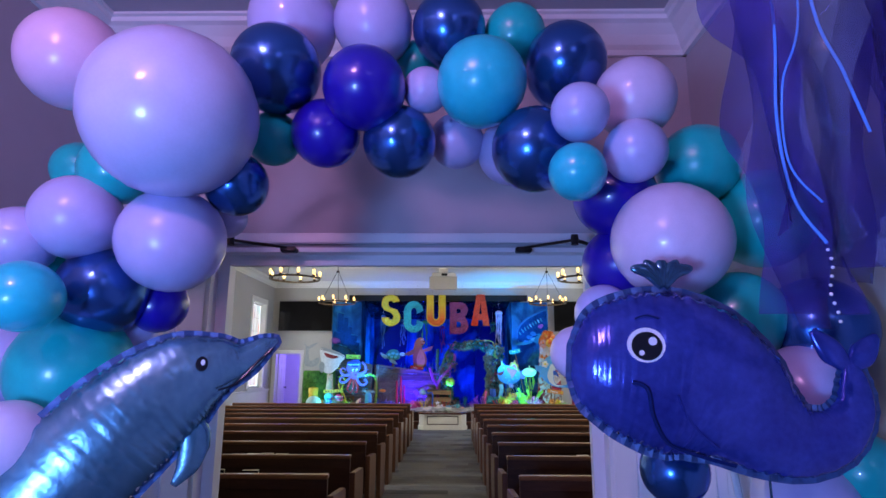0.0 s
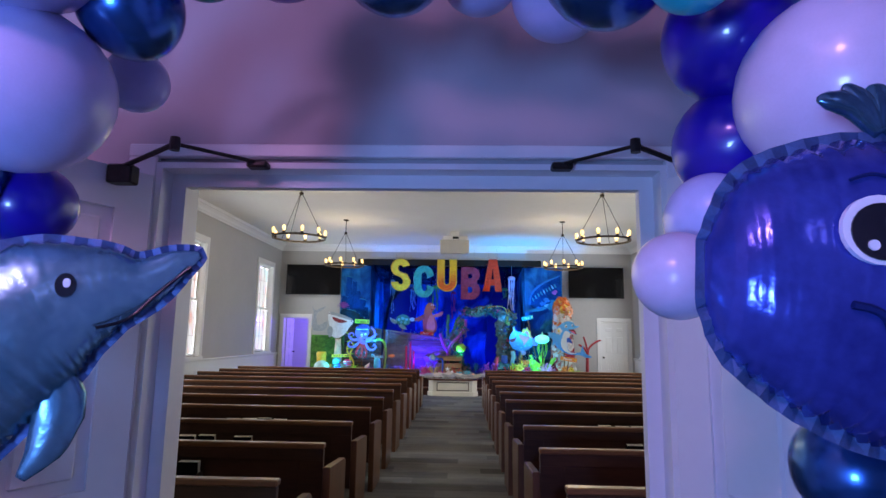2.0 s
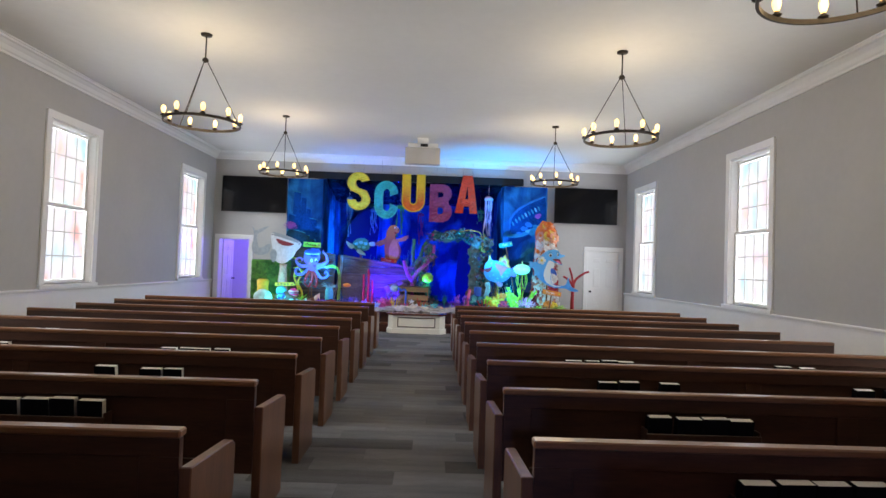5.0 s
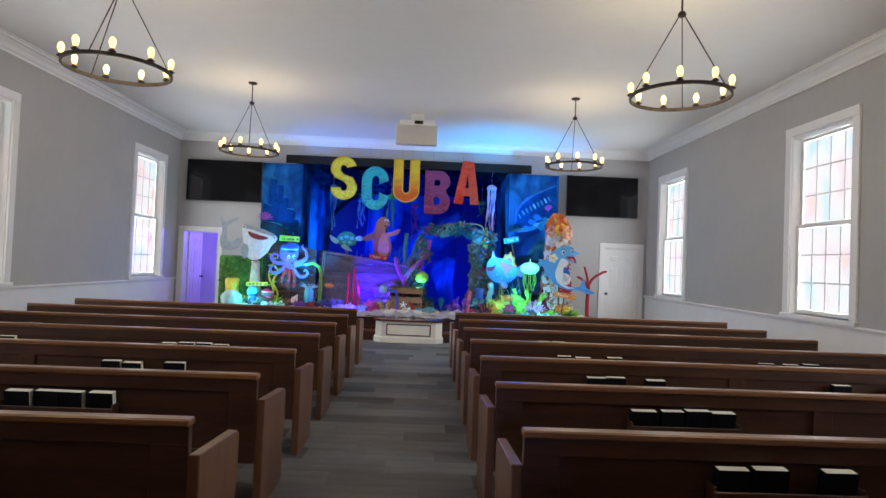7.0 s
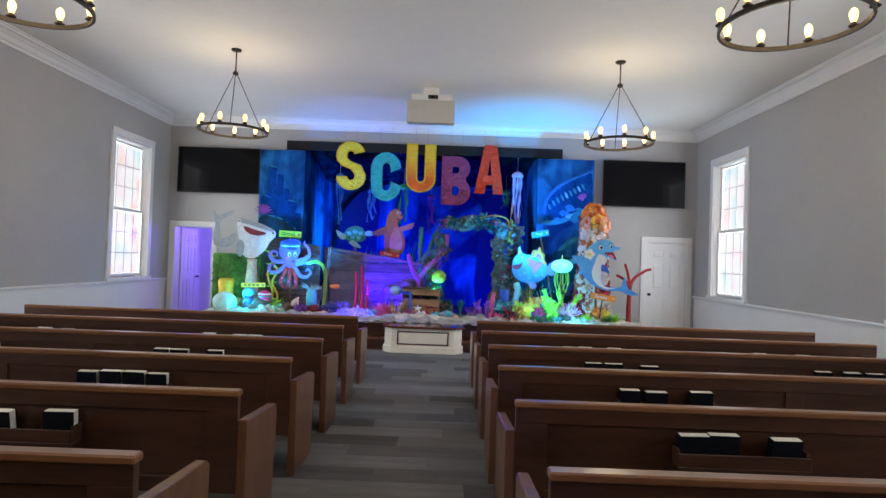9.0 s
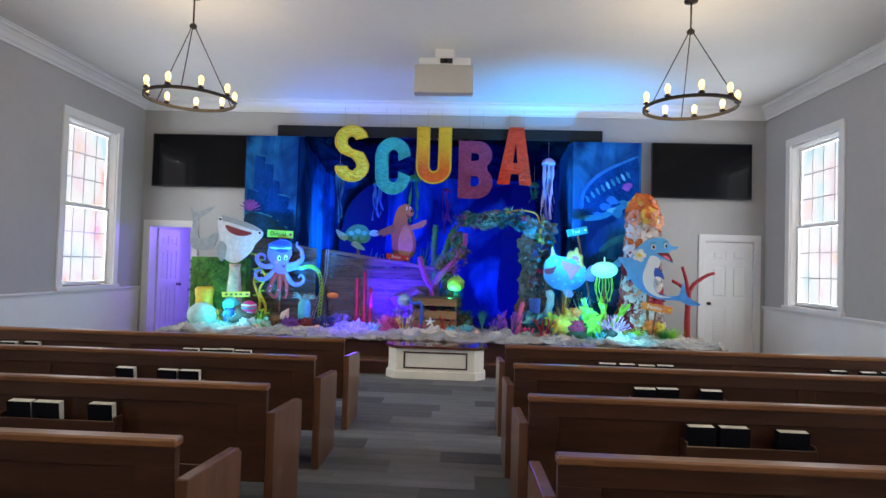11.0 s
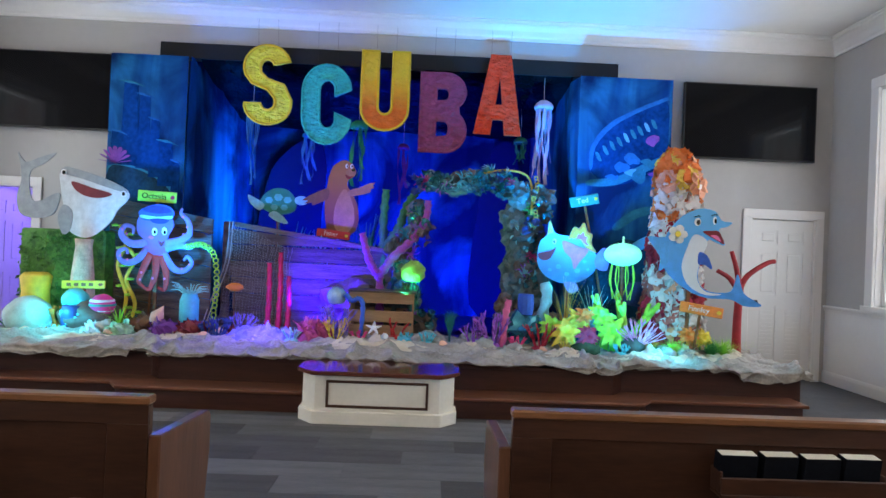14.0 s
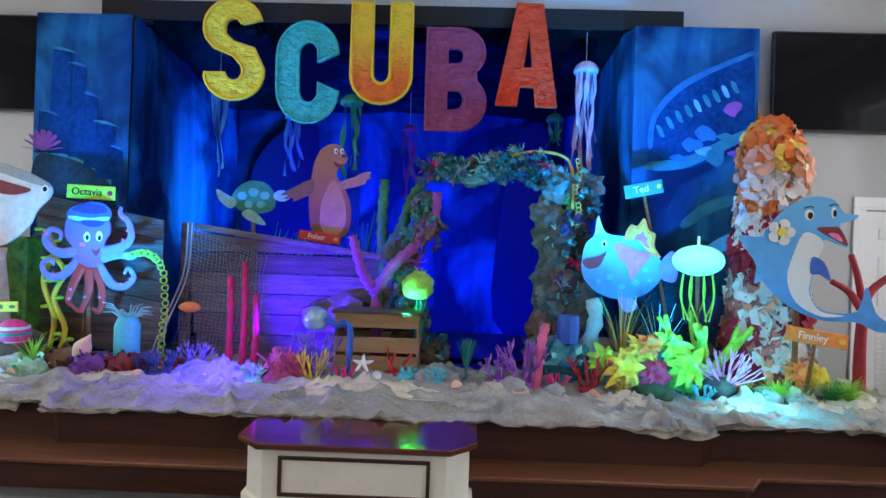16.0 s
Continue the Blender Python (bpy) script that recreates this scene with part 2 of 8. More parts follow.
def crumple(bm, c, r, n, seed, flat=0.75, low=0.0):
    """Curled scraps of gauze or film bunched over a dome."""
    q = random.Random(seed)
    for k in range(n):
        a, zz = k * 2.39996 + q.uniform(-0.3, 0.3), low + (1 - low) * (k + 0.5) / n
        rad = math.sqrt(max(0.05, 1 - 0.8 * zz * zz))
        p0 = Vector((math.cos(a) * rad, math.sin(a) * rad, zz * flat)) * r * 0.82
        nrm = p0.normalized()
        t = (nrm.orthogonal().normalized() + Vector((q.uniform(-1, 1), q.uniform(-1, 1), q.uniform(-1, 1))) * 0.5).normalized()
        b = nrm.cross(t).normalized()
        w, ph = r * q.uniform(0.5, 0.85), q.uniform(0, 6)
        g = []
        for i in range(5):
            row = []
            for j in range(5):
                u, v = i / 2 - 1, j / 2 - 1
                p = Vector(c) + p0 + (t * u * (1 - 0.2 * v * v) + b * v) * w * 0.5 + nrm * w * (0.30 * (u * u - 0.5 * v * v) + 0.14 * math.sin(3.1 * u + 2 * v + ph) + 0.10 * math.cos(5 * v + ph))
                row.append(bm.verts.new((p.x, p.y, max(p.z, 0.002))))
            g.append(row)
        for i in range(4):
            for j in range(4):
                bm.faces.new((g[i][j], g[i + 1][j], g[i + 1][j + 1], g[i][j + 1]))
    return bm


# ---- the setting ----
XL, XR, YB, YF, ZC = -5.52, 5.31, 16.0, 0.60, 4.30
VY = 0.355                      # the vestibule's face of the doorway wall
WT = 0.22


def wall_with_holes(name, material, axis, plane, thick, a0, a1, z0, z1, holes, label):
    """A wall along axis ('x' or 'y') at plane, with openings (a0, a1, z0, z1) that go through it."""
    bm = bmesh.new()

    def put(p, q, r, s):
        if p < q - 1e-6 and r < s - 1e-6:
            if axis == "x":
                box(bm, p, plane, r, q, plane + thick, s)
            else:
                box(bm, plane, p, r, plane + thick, q, s)
    cur = a0
    for h0, h1, hz0, hz1 in sorted(holes):
        put(cur, h0, z0, z1)
        put(h0, h1, z0, hz0)
        put(h0, h1, hz1, z1)
        cur = h1
    put(cur, a1, z0, z1)
    return solid(name, bm, material, label, "wall", "structure")


WIN_H = [(wy - 0.6, wy + 0.6, 1.02, 3.5) for wy in WIN_Y]
wall_with_holes("wall_west", WALL, "y", XL - WT, WT, YF, YB + WT, 0, ZC, WIN_H, "grey painted side wall with tall windows")
wall_with_holes("wall_east", WALL, "y", XR, WT, YF, YB + WT, 0, ZC, WIN_H, "grey painted side wall with tall windows")
wall_with_holes("wall_north", WALL, "x", YB, WT, XL, XR, 0, ZC,
                [(-5.36, -4.56, 0, 2.04), (-2.85, 2.35, 0.42, 3.72), (4.31, 5.15, 0, 2.04)], "grey painted end wall behind the platform")
OPX0, OPX1, OPZ = -0.918, 0.80, 2.104
wall_with_holes("wall_south", WALL, "x", VY, YF - VY, XL - WT, XR + WT, 0, ZC, [(OPX0, OPX1, 0, OPZ)], "painted wall between vestibule and hall")
solid("floor", boxes((XL - WT, -4.6, -0.12, XR + WT, YB + 4, 0)), mat("grey carpet base", (0.10, 0.10, 0.105), 0.95, var=0.2, scale=3, bump=0.4, bscale=400, stretch=(0.3, 1, 1)),
      "grey carpet plank floor", "floor", "structure")
solid("ceiling", boxes((XL - WT, VY, ZC, XR + WT, YB + WT, ZC + 0.1)), CEIL, "white painted flat ceiling", "ceiling", "structure")

# crown moulding, chair rail, wainscot, baseboard
CROWN = [(0, -0.20), (0.025, -0.20), (0.03, -0.17), (0.05, -0.15), (0.075, -0.10), (0.12, -0.055), (0.15, -0.045), (0.155, -0.02), (0.175, -0.015), (0.175, 0.0), (0, 0.0)]
RAIL = [(0, -0.05), (0.012, -0.05), (0.018, -0.02), (0.03, -0.01), (0.036, 0.008), (0.03, 0.022), (0.0, 0.024)]
BASE = [(0, 0), (0.02, 0), (0.02, 0.11), (0.013, 0.135), (0.006, 0.15), (0, 0.15)]
for nm, a, b in (("trim_west", (XL, YB, 0), (XL, YF, 0)), ("trim_east", (XR, YF, 0), (XR, YB, 0)), ("trim_north", (XR, YB, 0), (XL, YB, 0)), ("trim_south", (XL, YF, 0), (XR, YF, 0))):
    up = Vector((0, 0, ZC - 0.002))
    solid(nm, profile_run(CROWN, Vector(a) + up, Vector(b) + up), WHITE, "white crown moulding under the ceiling", "moulding", "structure")
for nm, x, f in (("west", XL, 1), ("east", XR, -1)):
    a, b = ((x, YB, 0), (x, YF, 0)) if f == 1 else ((x, YF, 0), (x, YB, 0))
    solid("wainscot_" + nm, boxes((min(x, x + f * 0.008), YF, 0.0, max(x, x + f * 0.008), YB, 0.93)), WHITE, "white painted wainscot below the rail", "wainscot", "structure")
    solid("chair_rail_" + nm, profile_run(RAIL, Vector(a) + Vector((f * 0.006, 0, 0.94)), Vector(b) + Vector((f * 0.006, 0, 0.94))), WHITE, "white chair rail", "moulding", "structure")
    solid("baseboard_" + nm, profile_run(BASE, Vector(a) + Vector((f * 0.006, 0, 0)), Vector(b) + Vector((f * 0.006, 0, 0))), WHITE, "white baseboard", "baseboard", "structure")


def stained_glass():
    """Milky leaded glass with washes of pink, blue and amber, lit from behind by the day."""
    m = bpy.data.materials.new("milky coloured glass")
    m.use_nodes = True
    nt = m.node_tree
    b = nt.nodes["Principled BSDF"]
    N = nt.nodes.new
    co = N("ShaderNodeTexCoord")
    mp = N("ShaderNodeMapping")
    mp.inputs["Scale"].default_value = (1, 1, 0.55)
    nt.links.new(co.outputs["Object"], mp.inputs[0])
    no = N("ShaderNodeTexNoise")
    no.inputs["Scale"].default_value, no.inputs["Detail"].default_value = 3.4, 0.6
    nt.links.new(mp.outputs[0], no.inputs["Vector"])
    rp = N("ShaderNodeValToRGB")
    rp.color_ramp.interpolation = "EASE"
    els = rp.color_ramp.elements
    els[0].position, els[0].color = 0.26, (0.55, 0.82, 0.92, 1)
    els[1].position, els[1].color = 0.76, (0.96, 0.50, 0.44, 1)
    for pos, c in ((0.38, (0.80, 0.93, 0.97, 1)), (0.46, (0.98, 0.97, 0.98, 1)), (0.56, (0.98, 0.95, 0.97, 1)), (0.62, (0.94, 0.80, 0.88, 1)), (0.69, (0.98, 0.76, 0.70, 1))):
        e = els.new(pos)
        e.color = c
    nt.links.new(no.outputs["Fac"], rp.inputs[0])
    b.inputs["Base Color"].default_value = (0.30, 0.30, 0.31, 1)
    nt.links.new(rp.outputs[0], b.inputs["Emission Color"])
    b.inputs["Emission Strength"].default_value = 0.86
    b.inputs["Roughness"].default_value = 0.25
    return m


GLASS = stained_glass()


def church_window(name, x, wy, f):
    """Double-hung sash window with four by three panes a sash. f: +1 when the room lies towards +x."""
    e = thing(name, (x, wy, 0), "tall white double-hung window with milky coloured panes", "window")
    e["kind"] = "structure"

    def bx(u0, y0, z0, u1, y1, z1):
        a, b = sorted((u0 * f, u1 * f))
        return (a, y0, z0, b, y1, z1)
    part("window_frame", boxes(bx(0.0, -0.70, 0.98, 0.03, -0.585, 3.5), bx(0.0, 0.585, 0.98, 0.03, 0.70, 3.5), bx(0.0, -0.70, 3.5, 0.034, 0.70, 3.62),
                               bx(-0.2, -0.6, 0.98, 0.0, -0.575, 3.5), bx(-0.2, 0.575, 0.98, 0.0, 0.6, 3.5), bx(-0.2, -0.575, 3.47, 0.0, 0.575, 3.5), bevel=0.004), WHITE, e)
    part("window_sill", boxes(bx(-0.2, -0.72, 0.955, 0.06, 0.72, 1.02), bevel=0.006), WHITE, e)
    for s, (z0, z1, u) in enumerate(((1.03, 2.25, -0.10), (2.22, 3.46, -0.14))):
        specs = [bx(u - 0.02, -0.57, z0, u + 0.02, -0.525, z1), bx(u - 0.02, 0.525, z0, u + 0.02, 0.57, z1), bx(u - 0.02, -0.525, z0, u + 0.02, 0.525, z0 + 0.05), bx(u - 0.02, -0.525, z1 - 0.045, u + 0.02, 0.525, z1)]
        w, h = 1.05 / 4, (z1 - z0 - 0.095) / 3
        for i in range(1, 4):
            specs.append(bx(u - 0.012, -0.525 + i * w - 0.008, z0 + 0.05, u + 0.012, -0.525 + i * w + 0.008, z1 - 0.045))
        for j in range(1, 3):
            specs.append(bx(u - 0.014, -0.525, z0 + 0.05 + j * h - 0.009, u + 0.014, 0.525, z0 + 0.05 + j * h + 0.009))
        sash = part("sash", boxes(*specs), WHITE, e)
        for i in range(4):
            for j in range(3):
                part("pane", boxes(bx(u - 0.003, -0.523 + i * w + 0.008, z0 + 0.052 + j * h + 0.008, u + 0.003, -0.527 + (i + 1) * w - 0.008, z0 + 0.048 + (j + 1) * h - 0.008)), GLASS, sash).visible_shadow = False
    return e


for i, wy in enumerate(WIN_Y):
    church_window("window_%d" % (2 * i + 1), XL, wy, 1)
    church_window("window_%d" % (2 * i + 2), XR, wy, -1)


# ---- vestibule ----
LX0, LX1, LZ, LY = -1.54, 1.24, 3.18, -4.6
solid("vestibule_wall_west", boxes((LX0 - 0.1, LY, 0, LX0, VY, LZ)), LOBBY, "vestibule side wall under violet light", "wall", "structure")
solid("vestibule_wall_east", boxes((LX1, LY, 0, LX1 + 0.1, VY, LZ)), LOBBY, "vestibule side wall under violet light", "wall", "structure")
solid("vestibule_wall_south", boxes((LX0 - 0.1, LY - 0.1, 0, LX1 + 0.1, LY, LZ)), LOBBY, "vestibule rear wall", "wall", "structure")
solid("vestibule_wall_north", boxes((LX0, VY - 0.008, OPZ + 0.065, LX1, VY - 0.002, LZ), (LX0, VY - 0.008, 0, OPX0 - 0.1, VY - 0.002, OPZ + 0.065), (OPX1 + 0.1, VY - 0.008, 0, LX1, VY - 0.002, OPZ + 0.065)), LOBBY, "vestibule wall above the double doors", "wall", "structure")
solid("vestibule_ceiling", boxes((LX0 - 0.1, LY - 0.1, LZ, LX1 + 0.1, VY, LZ + 0.08)), LOBBY, "vestibule ceiling", "ceiling", "structure")
CR2 = [(o * 0.8, u * 0.8) for o, u in CROWN]
for nm, a, b in (("w", (LX0, VY - 0.01, LZ), (LX0, LY, LZ)), ("e", (LX1, LY, LZ), (LX1, VY - 0.01, LZ)), ("n", (LX1, VY - 0.01, LZ), (LX0, VY - 0.01, LZ))):
    solid("vestibule_trim", profile_run(CR2, a, b), WHITE, "white crown moulding in the vestibule", "moulding", "structure")
door_case = thing("door_1", (0, VY, 0), "white cased double doorway with both doors folded back", "door")
door_case["kind"] = "structure"
part("casing", boxes((OPX0 - 0.10, -0.03, 0, OPX0, 0, OPZ + 0.02), (OPX1, -0.03, 0, OPX1 + 0.10, 0, OPZ + 0.02), (OPX0 - 0.10, -0.032, OPZ + 0.02, OPX1 + 0.10, 0, OPZ + 0.065), bevel=0.004), WHITE, door_case)
part("jamb", boxes((OPX0, -0.028, 0, OPX0 + 0.02, YF - VY + 0.004, OPZ - 0.02), (OPX1 - 0.02, -0.028, 0, OPX1, YF - VY + 0.004, OPZ - 0.02), (OPX0, -0.028, OPZ - 0.02, OPX1, YF - VY + 0.004, OPZ),
                   (OPX0 + 0.02, 0.05, 0, OPX0 + 0.068, 0.09, OPZ - 0.066), (OPX1 - 0.068, 0.05, 0, OPX1 - 0.02, 0.09, OPZ - 0.066), (OPX0 + 0.02, 0.05, OPZ - 0.066, OPX1 - 0.02, 0.09, OPZ - 0.02)), WHITE, door_case)


def panel_door(name, w, h, label, loc, rz, mirror=1, louvre=False, material=None, knob=True):
    """A six-panel door leaf hinged at its own origin, running along +x (mirror 1) or -x."""
    material = material or WHITE
    e = thing(name, loc, label, "door", rz=rz)
    t = 0.022
    bm = bmesh.new()

    def bx(x0, y0, z0, x1, y1, z1, bv=0.0):
        a, b = sorted((x0 * mirror, x1 * mirror))
        box(bm, a, y0, z0, b, y1, z1, bv)
    bx(0, -0.012, 0.01, w, 0.012, h)
    st, mid = 0.115, 0.10
    rails = [(0.01, 0.24), (0.92, 1.06), (1.60, 1.70), (h - 0.13, h)]
    for s in (-1, 1):
        y0, y1 = (0.012, t) if s > 0 else (-t, -0.012)
        bx(0, y0, 0.01, st, y1, h)
        bx(w - st, y0, 0.01, w, y1, h)
        for z0, z1 in zip([r[1] for r in rails], [r[0] for r in rails[1:]]):
            bx(w / 2 - mid / 2, y0, z0, w / 2 + mid / 2, y1, z1)
        for z0, z1 in rails:
            bx(st, y0, z0, w - st, y1, z1)
    part("leaf", bm, material, e)
    pw = (w - 2 * st - mid) / 2
    for (z0, z1) in ((0.24, 0.92), (1.06, 1.60), (1.70, h - 0.13)):
        for x0 in (st, w / 2 + mid / 2):
            bp = bmesh.new()
            a, b = sorted(((x0 + 0.035) * mirror, (x0 + pw - 0.035) * mirror))
            if louvre and z0 < 0.5:
                for k in range(12):
                    zz = z0 + 0.04 + k * (z1 - z0 - 0.08) / 12
                    for s in (-1, 1):
                        box(bp, a, s * 0.0155 - 0.006, zz, b, s * 0.0155 + 0.006, zz + 0.03)
                part("louvre", bp, material, e)
            else:
                box(bp, a, -0.020, z0 + 0.035, b, 0.020, z1 - 0.035, 0.007)
                part("panel", bp, material, e)
    if knob:
        for s in (-1, 1):
            bk = lathe([(0.027, 0), (0.027, 0.006), (0.010, 0.012), (0.010, 0.035), (0.022, 0.042), (0.029, 0.055), (0.025, 0.068), (0.012, 0.075)], 14)
            bmesh.ops.transform(bk, matrix=Matrix.Translation(((w - 0.06) * mirror, s * 0.022, 0.96)) @ Matrix.Rotation(radians(-90 * s), 4, "X"), verts=bk.verts)
            part("knob", bk, IRON, e, "dark bronze door knob", True)
    return e


panel_door("door_leaf", 0.80, 2.035, "white six-panel door folded back into the vestibule", (OPX0 - 0.005, VY - 0.055, 0.01), 60, -1)
panel_door("door_leaf", 0.80, 2.035, "white six-panel door folded back into the vestibule", (OPX1 + 0.005, VY - 0.055, 0.01), -60, 1)
for s, shoe, elbow, end in ((-1, (-0.56, 0.31, 2.089), (-0.722, 0.065, 2.079), (-0.945, 0.165, 2.034)), (1, (0.453, 0.31, 2.089), (0.621, 0.065, 2.079), (0.835, 0.155, 2.034))):
    e = thing("door_closer", shoe, "dark bronze door closer arm between casing and door", "door closer", "door closers")
    o = Vector(shoe)
    part("shoe", boxes((-0.035, -0.025, -0.012, 0.035, 0.02, 0.012), bevel=0.006), IRON, e)
    part("arm", tube(bmesh.new(), [(0, -0.01, 0.008), tuple(Vector(elbow) - o)], 0.006, 8), IRON, e)
    part("forearm", tube(bmesh.new(), [tuple(Vector(elbow) - o), tuple(Vector(end) - o)], 0.008, 8), IRON, e)
    part("pivot", lathe([(0.014, -0.02), (0.016, 0), (0.014, 0.02)], 10, None, tuple(Vector(elbow) - o)), IRON, e)
    d = 1 if s > 0 else -1
    part("body", boxes((end[0] - o.x - 0.03, end[1] - o.y - 0.02, end[2] - o.z - 0.05, end[0] - o.x + 0.05, end[1] - o.y + 0.03, end[2] - o.z + 0.01), bevel=0.005), IRON, e)

# doorways beside the platform
for nm, x0, x1 in (("door_2", -5.36, -4.56), ("door_3", 4.31, 5.15)):
    c = thing(nm, (0, YB, 0), "white door casing in the end wall", "door")
    c["kind"] = "structure"
    lx = max(x0 - 0.10, XL + 0.012)
    part("casing", boxes((lx, -0.022, 0, x0, 0, 2.04), (x1, -0.022, 0, x1 + 0.09, 0, 2.04), (lx, -0.024, 2.04, x1 + 0.09, 0, 2.14), bevel=0.004), WHITE, c)
    part("jamb", boxes((x0, -0.018, 0, x0 + 0.02, WT + 0.002, 2.02), (x1 - 0.02, -0.018, 0, x1, WT + 0.002, 2.02), (x0, -0.018, 2.02, x1, WT + 0.002, 2.04)), WHITE, c)
panel_door("panel_door", 0.76, 2.0, "white six-panel door standing open into the side room", (-5.335, YB + 0.24, 0.01), 90, 1, True)
panel_door("panel_door", 0.796, 2.0, "closed white panelled door with louvred lower panels", (5.128, YB + 0.045, 0.01), 0, -1, True)
# side room behind the open door
solid("side_room_wall", boxes((-6.1, 19.0, 0, -2.95, 19.1, 2.6), (-6.2, YB + WT, 0, -6.1, 19.1, 2.6), (-3.05, YB + WT, 0, -2.95, 19.0, 2.6)), WHITE, "white side room walls", "wall", "structure")
solid("side_room_ceiling", boxes((-6.2, YB + WT, 2.6, -2.95, 19.1, 2.7)), CEIL, "side room ceiling", "ceiling", "structure")
sw = thing("window_7", (-4.75, 18.98, 0), "side room window with white frame", "window")
sw["kind"] = "structure"
part("window_frame", boxes((-0.42, -0.03, 0.75, -0.34, 0, 2.05), (0.34, -0.03, 0.75, 0.42, 0, 2.05), (-0.34, -0.03, 1.97, 0.34, 0, 2.05), (-0.34, -0.03, 0.75, 0.34, 0, 0.83), (-0.015, -0.025, 0.83, 0.015, 0, 1.97), (-0.34, -0.025, 1.39, 0.34, 0, 1.42)), WHITE, sw)
for i in (0, 1):
    for j in (0, 1):
        part("pane", boxes((-0.338 + i * 0.353, -0.012, 0.832 + j * 0.59, -0.017 + i * 0.353, -0.006, 1.388 + j * 0.58)), GLASS, sw)

# alcove behind the platform
FAB = mat("deep blue backdrop cloth", (0.02, 0.05, 0.32), 0.7, var=0.5, scale=1.1, second=(0.05, 0.16, 0.62), stretch=(1, 1, 0.35), bump=0.15, bscale=8)
solid("alcove_wall_north", boxes((-2.95, 18.2, 0, 2.45, 18.3, 3.9)), FAB, "alcove rear wall hung with deep blue sea cloth", "wall", "structure")
solid("alcove_wall_west", boxes((-2.95, YB + WT, 0, -2.85, 18.2, 3.9)), FAB, "alcove side wall hung with blue cloth", "wall", "structure")
solid("alcove_wall_east", boxes((2.35, YB + WT, 0, 2.45, 18.2, 3.9)), FAB, "alcove side wall hung with blue cloth", "wall", "structure")
solid("alcove_ceiling", boxes((-2.95, YB + WT, 3.9, 2.45, 18.3, 4.0)), BLACK, "black lined alcove ceiling", "ceiling", "structure")
solid("alcove_floor", boxes((-2.85, YB, 0.0, 2.35, 18.2, STAGE_Z)), STAGEW, "alcove floor level with the platform", "floor", "structure")
solid("alcove_trim", boxes((-3.11, YB - 0.03, 3.68, 2.55, YB - 0.004, 3.87), bevel=0.004), mat("matt black paint", (0.006, 0.006, 0.007), 0.8, var=0.2, scale=8), "black board over the alcove opening", "trim", "structure")

# ---- platform ----
def stage_outline(front_mid, front_side, end_l, end_r, k0, k1, ch=0.12):
    """A platform outline whose middle part, from k0 to k1, stands forward."""
    return [(end_l, front_side), (k0 - ch, front_side), (k0, front_mid), (k1, front_mid), (k1 + ch, front_side), (end_r, front_side), (end_r, YB), (end_l, YB)]


st = thing("stage_platform", (0, 0, 0), "dark stained wooden platform with one step along its front", "platform")
st["kind"] = "structure"
part("riser", extrude_poly(stage_outline(14.11, 14.24, -4.03, 3.85, -2.10, 2.02), STAGE_Z - 0.035, "z", 0.0), STAGEW, st)
part("deck", extrude_poly(stage_outline(14.075, 14.205, -4.06, 3.90, -2.12, 2.04), 0.033, "z", STAGE_Z - 0.034, 0.006), STAGEW, st)
part("step", extrude_poly(stage_outline(13.85, 14.0, -4.0, 3.72, -2.30, 2.17), 0.155, "z", 0.0), STAGEW, st)
part("tread", extrude_poly(stage_outline(13.815, 13.965, -4.03, 3.76, -2.33, 2.20), 0.03, "z", 0.156, 0.007), TREADW, st)


def oct_box(x0, x1, y0, y1, z0, z1, c, bevel=0.0):
    return extrude_poly([(x0, y1), (x0, y0 + c), (x0 + c, y0), (x1 - c, y0), (x1, y0 + c), (x1, y1)], z1 - z0, "z", z0, bevel)


pod = thing("platform_box", (0, 0, 0), "cream panelled box step with a polished dark wood top", "box step")
part("body", oct_box(-0.715, 0.545, 13.57, 14.06, 0.09, 0.40, 0.125), CREAM, pod)
part("plinth", oct_box(-0.742, 0.57, 13.54, 14.04, 0, 0.105, 0.135, 0.006), CREAM, pod)
part("top", oct_box(-0.76, 0.59, 13.51, 14.07, 0.40, 0.435, 0.15, 0.006), mat("polished dark red wood", (0.11, 0.032, 0.020), 0.16, var=0.3, scale=3, stretch=(0.3, 4, 4), coat=0.6), pod, "polished dark wood top")
part("frame", boxes((-0.50, 13.555, 0.135, 0.33, 13.572, 0.155), (-0.50, 13.555, 0.335, 0.33, 13.572, 0.355), (-0.50, 13.555, 0.155, -0.48, 13.572, 0.335), (0.31, 13.555, 0.155, 0.33, 13.572, 0.335), bevel=0.003), PEW, pod, "dark wood panel moulding")


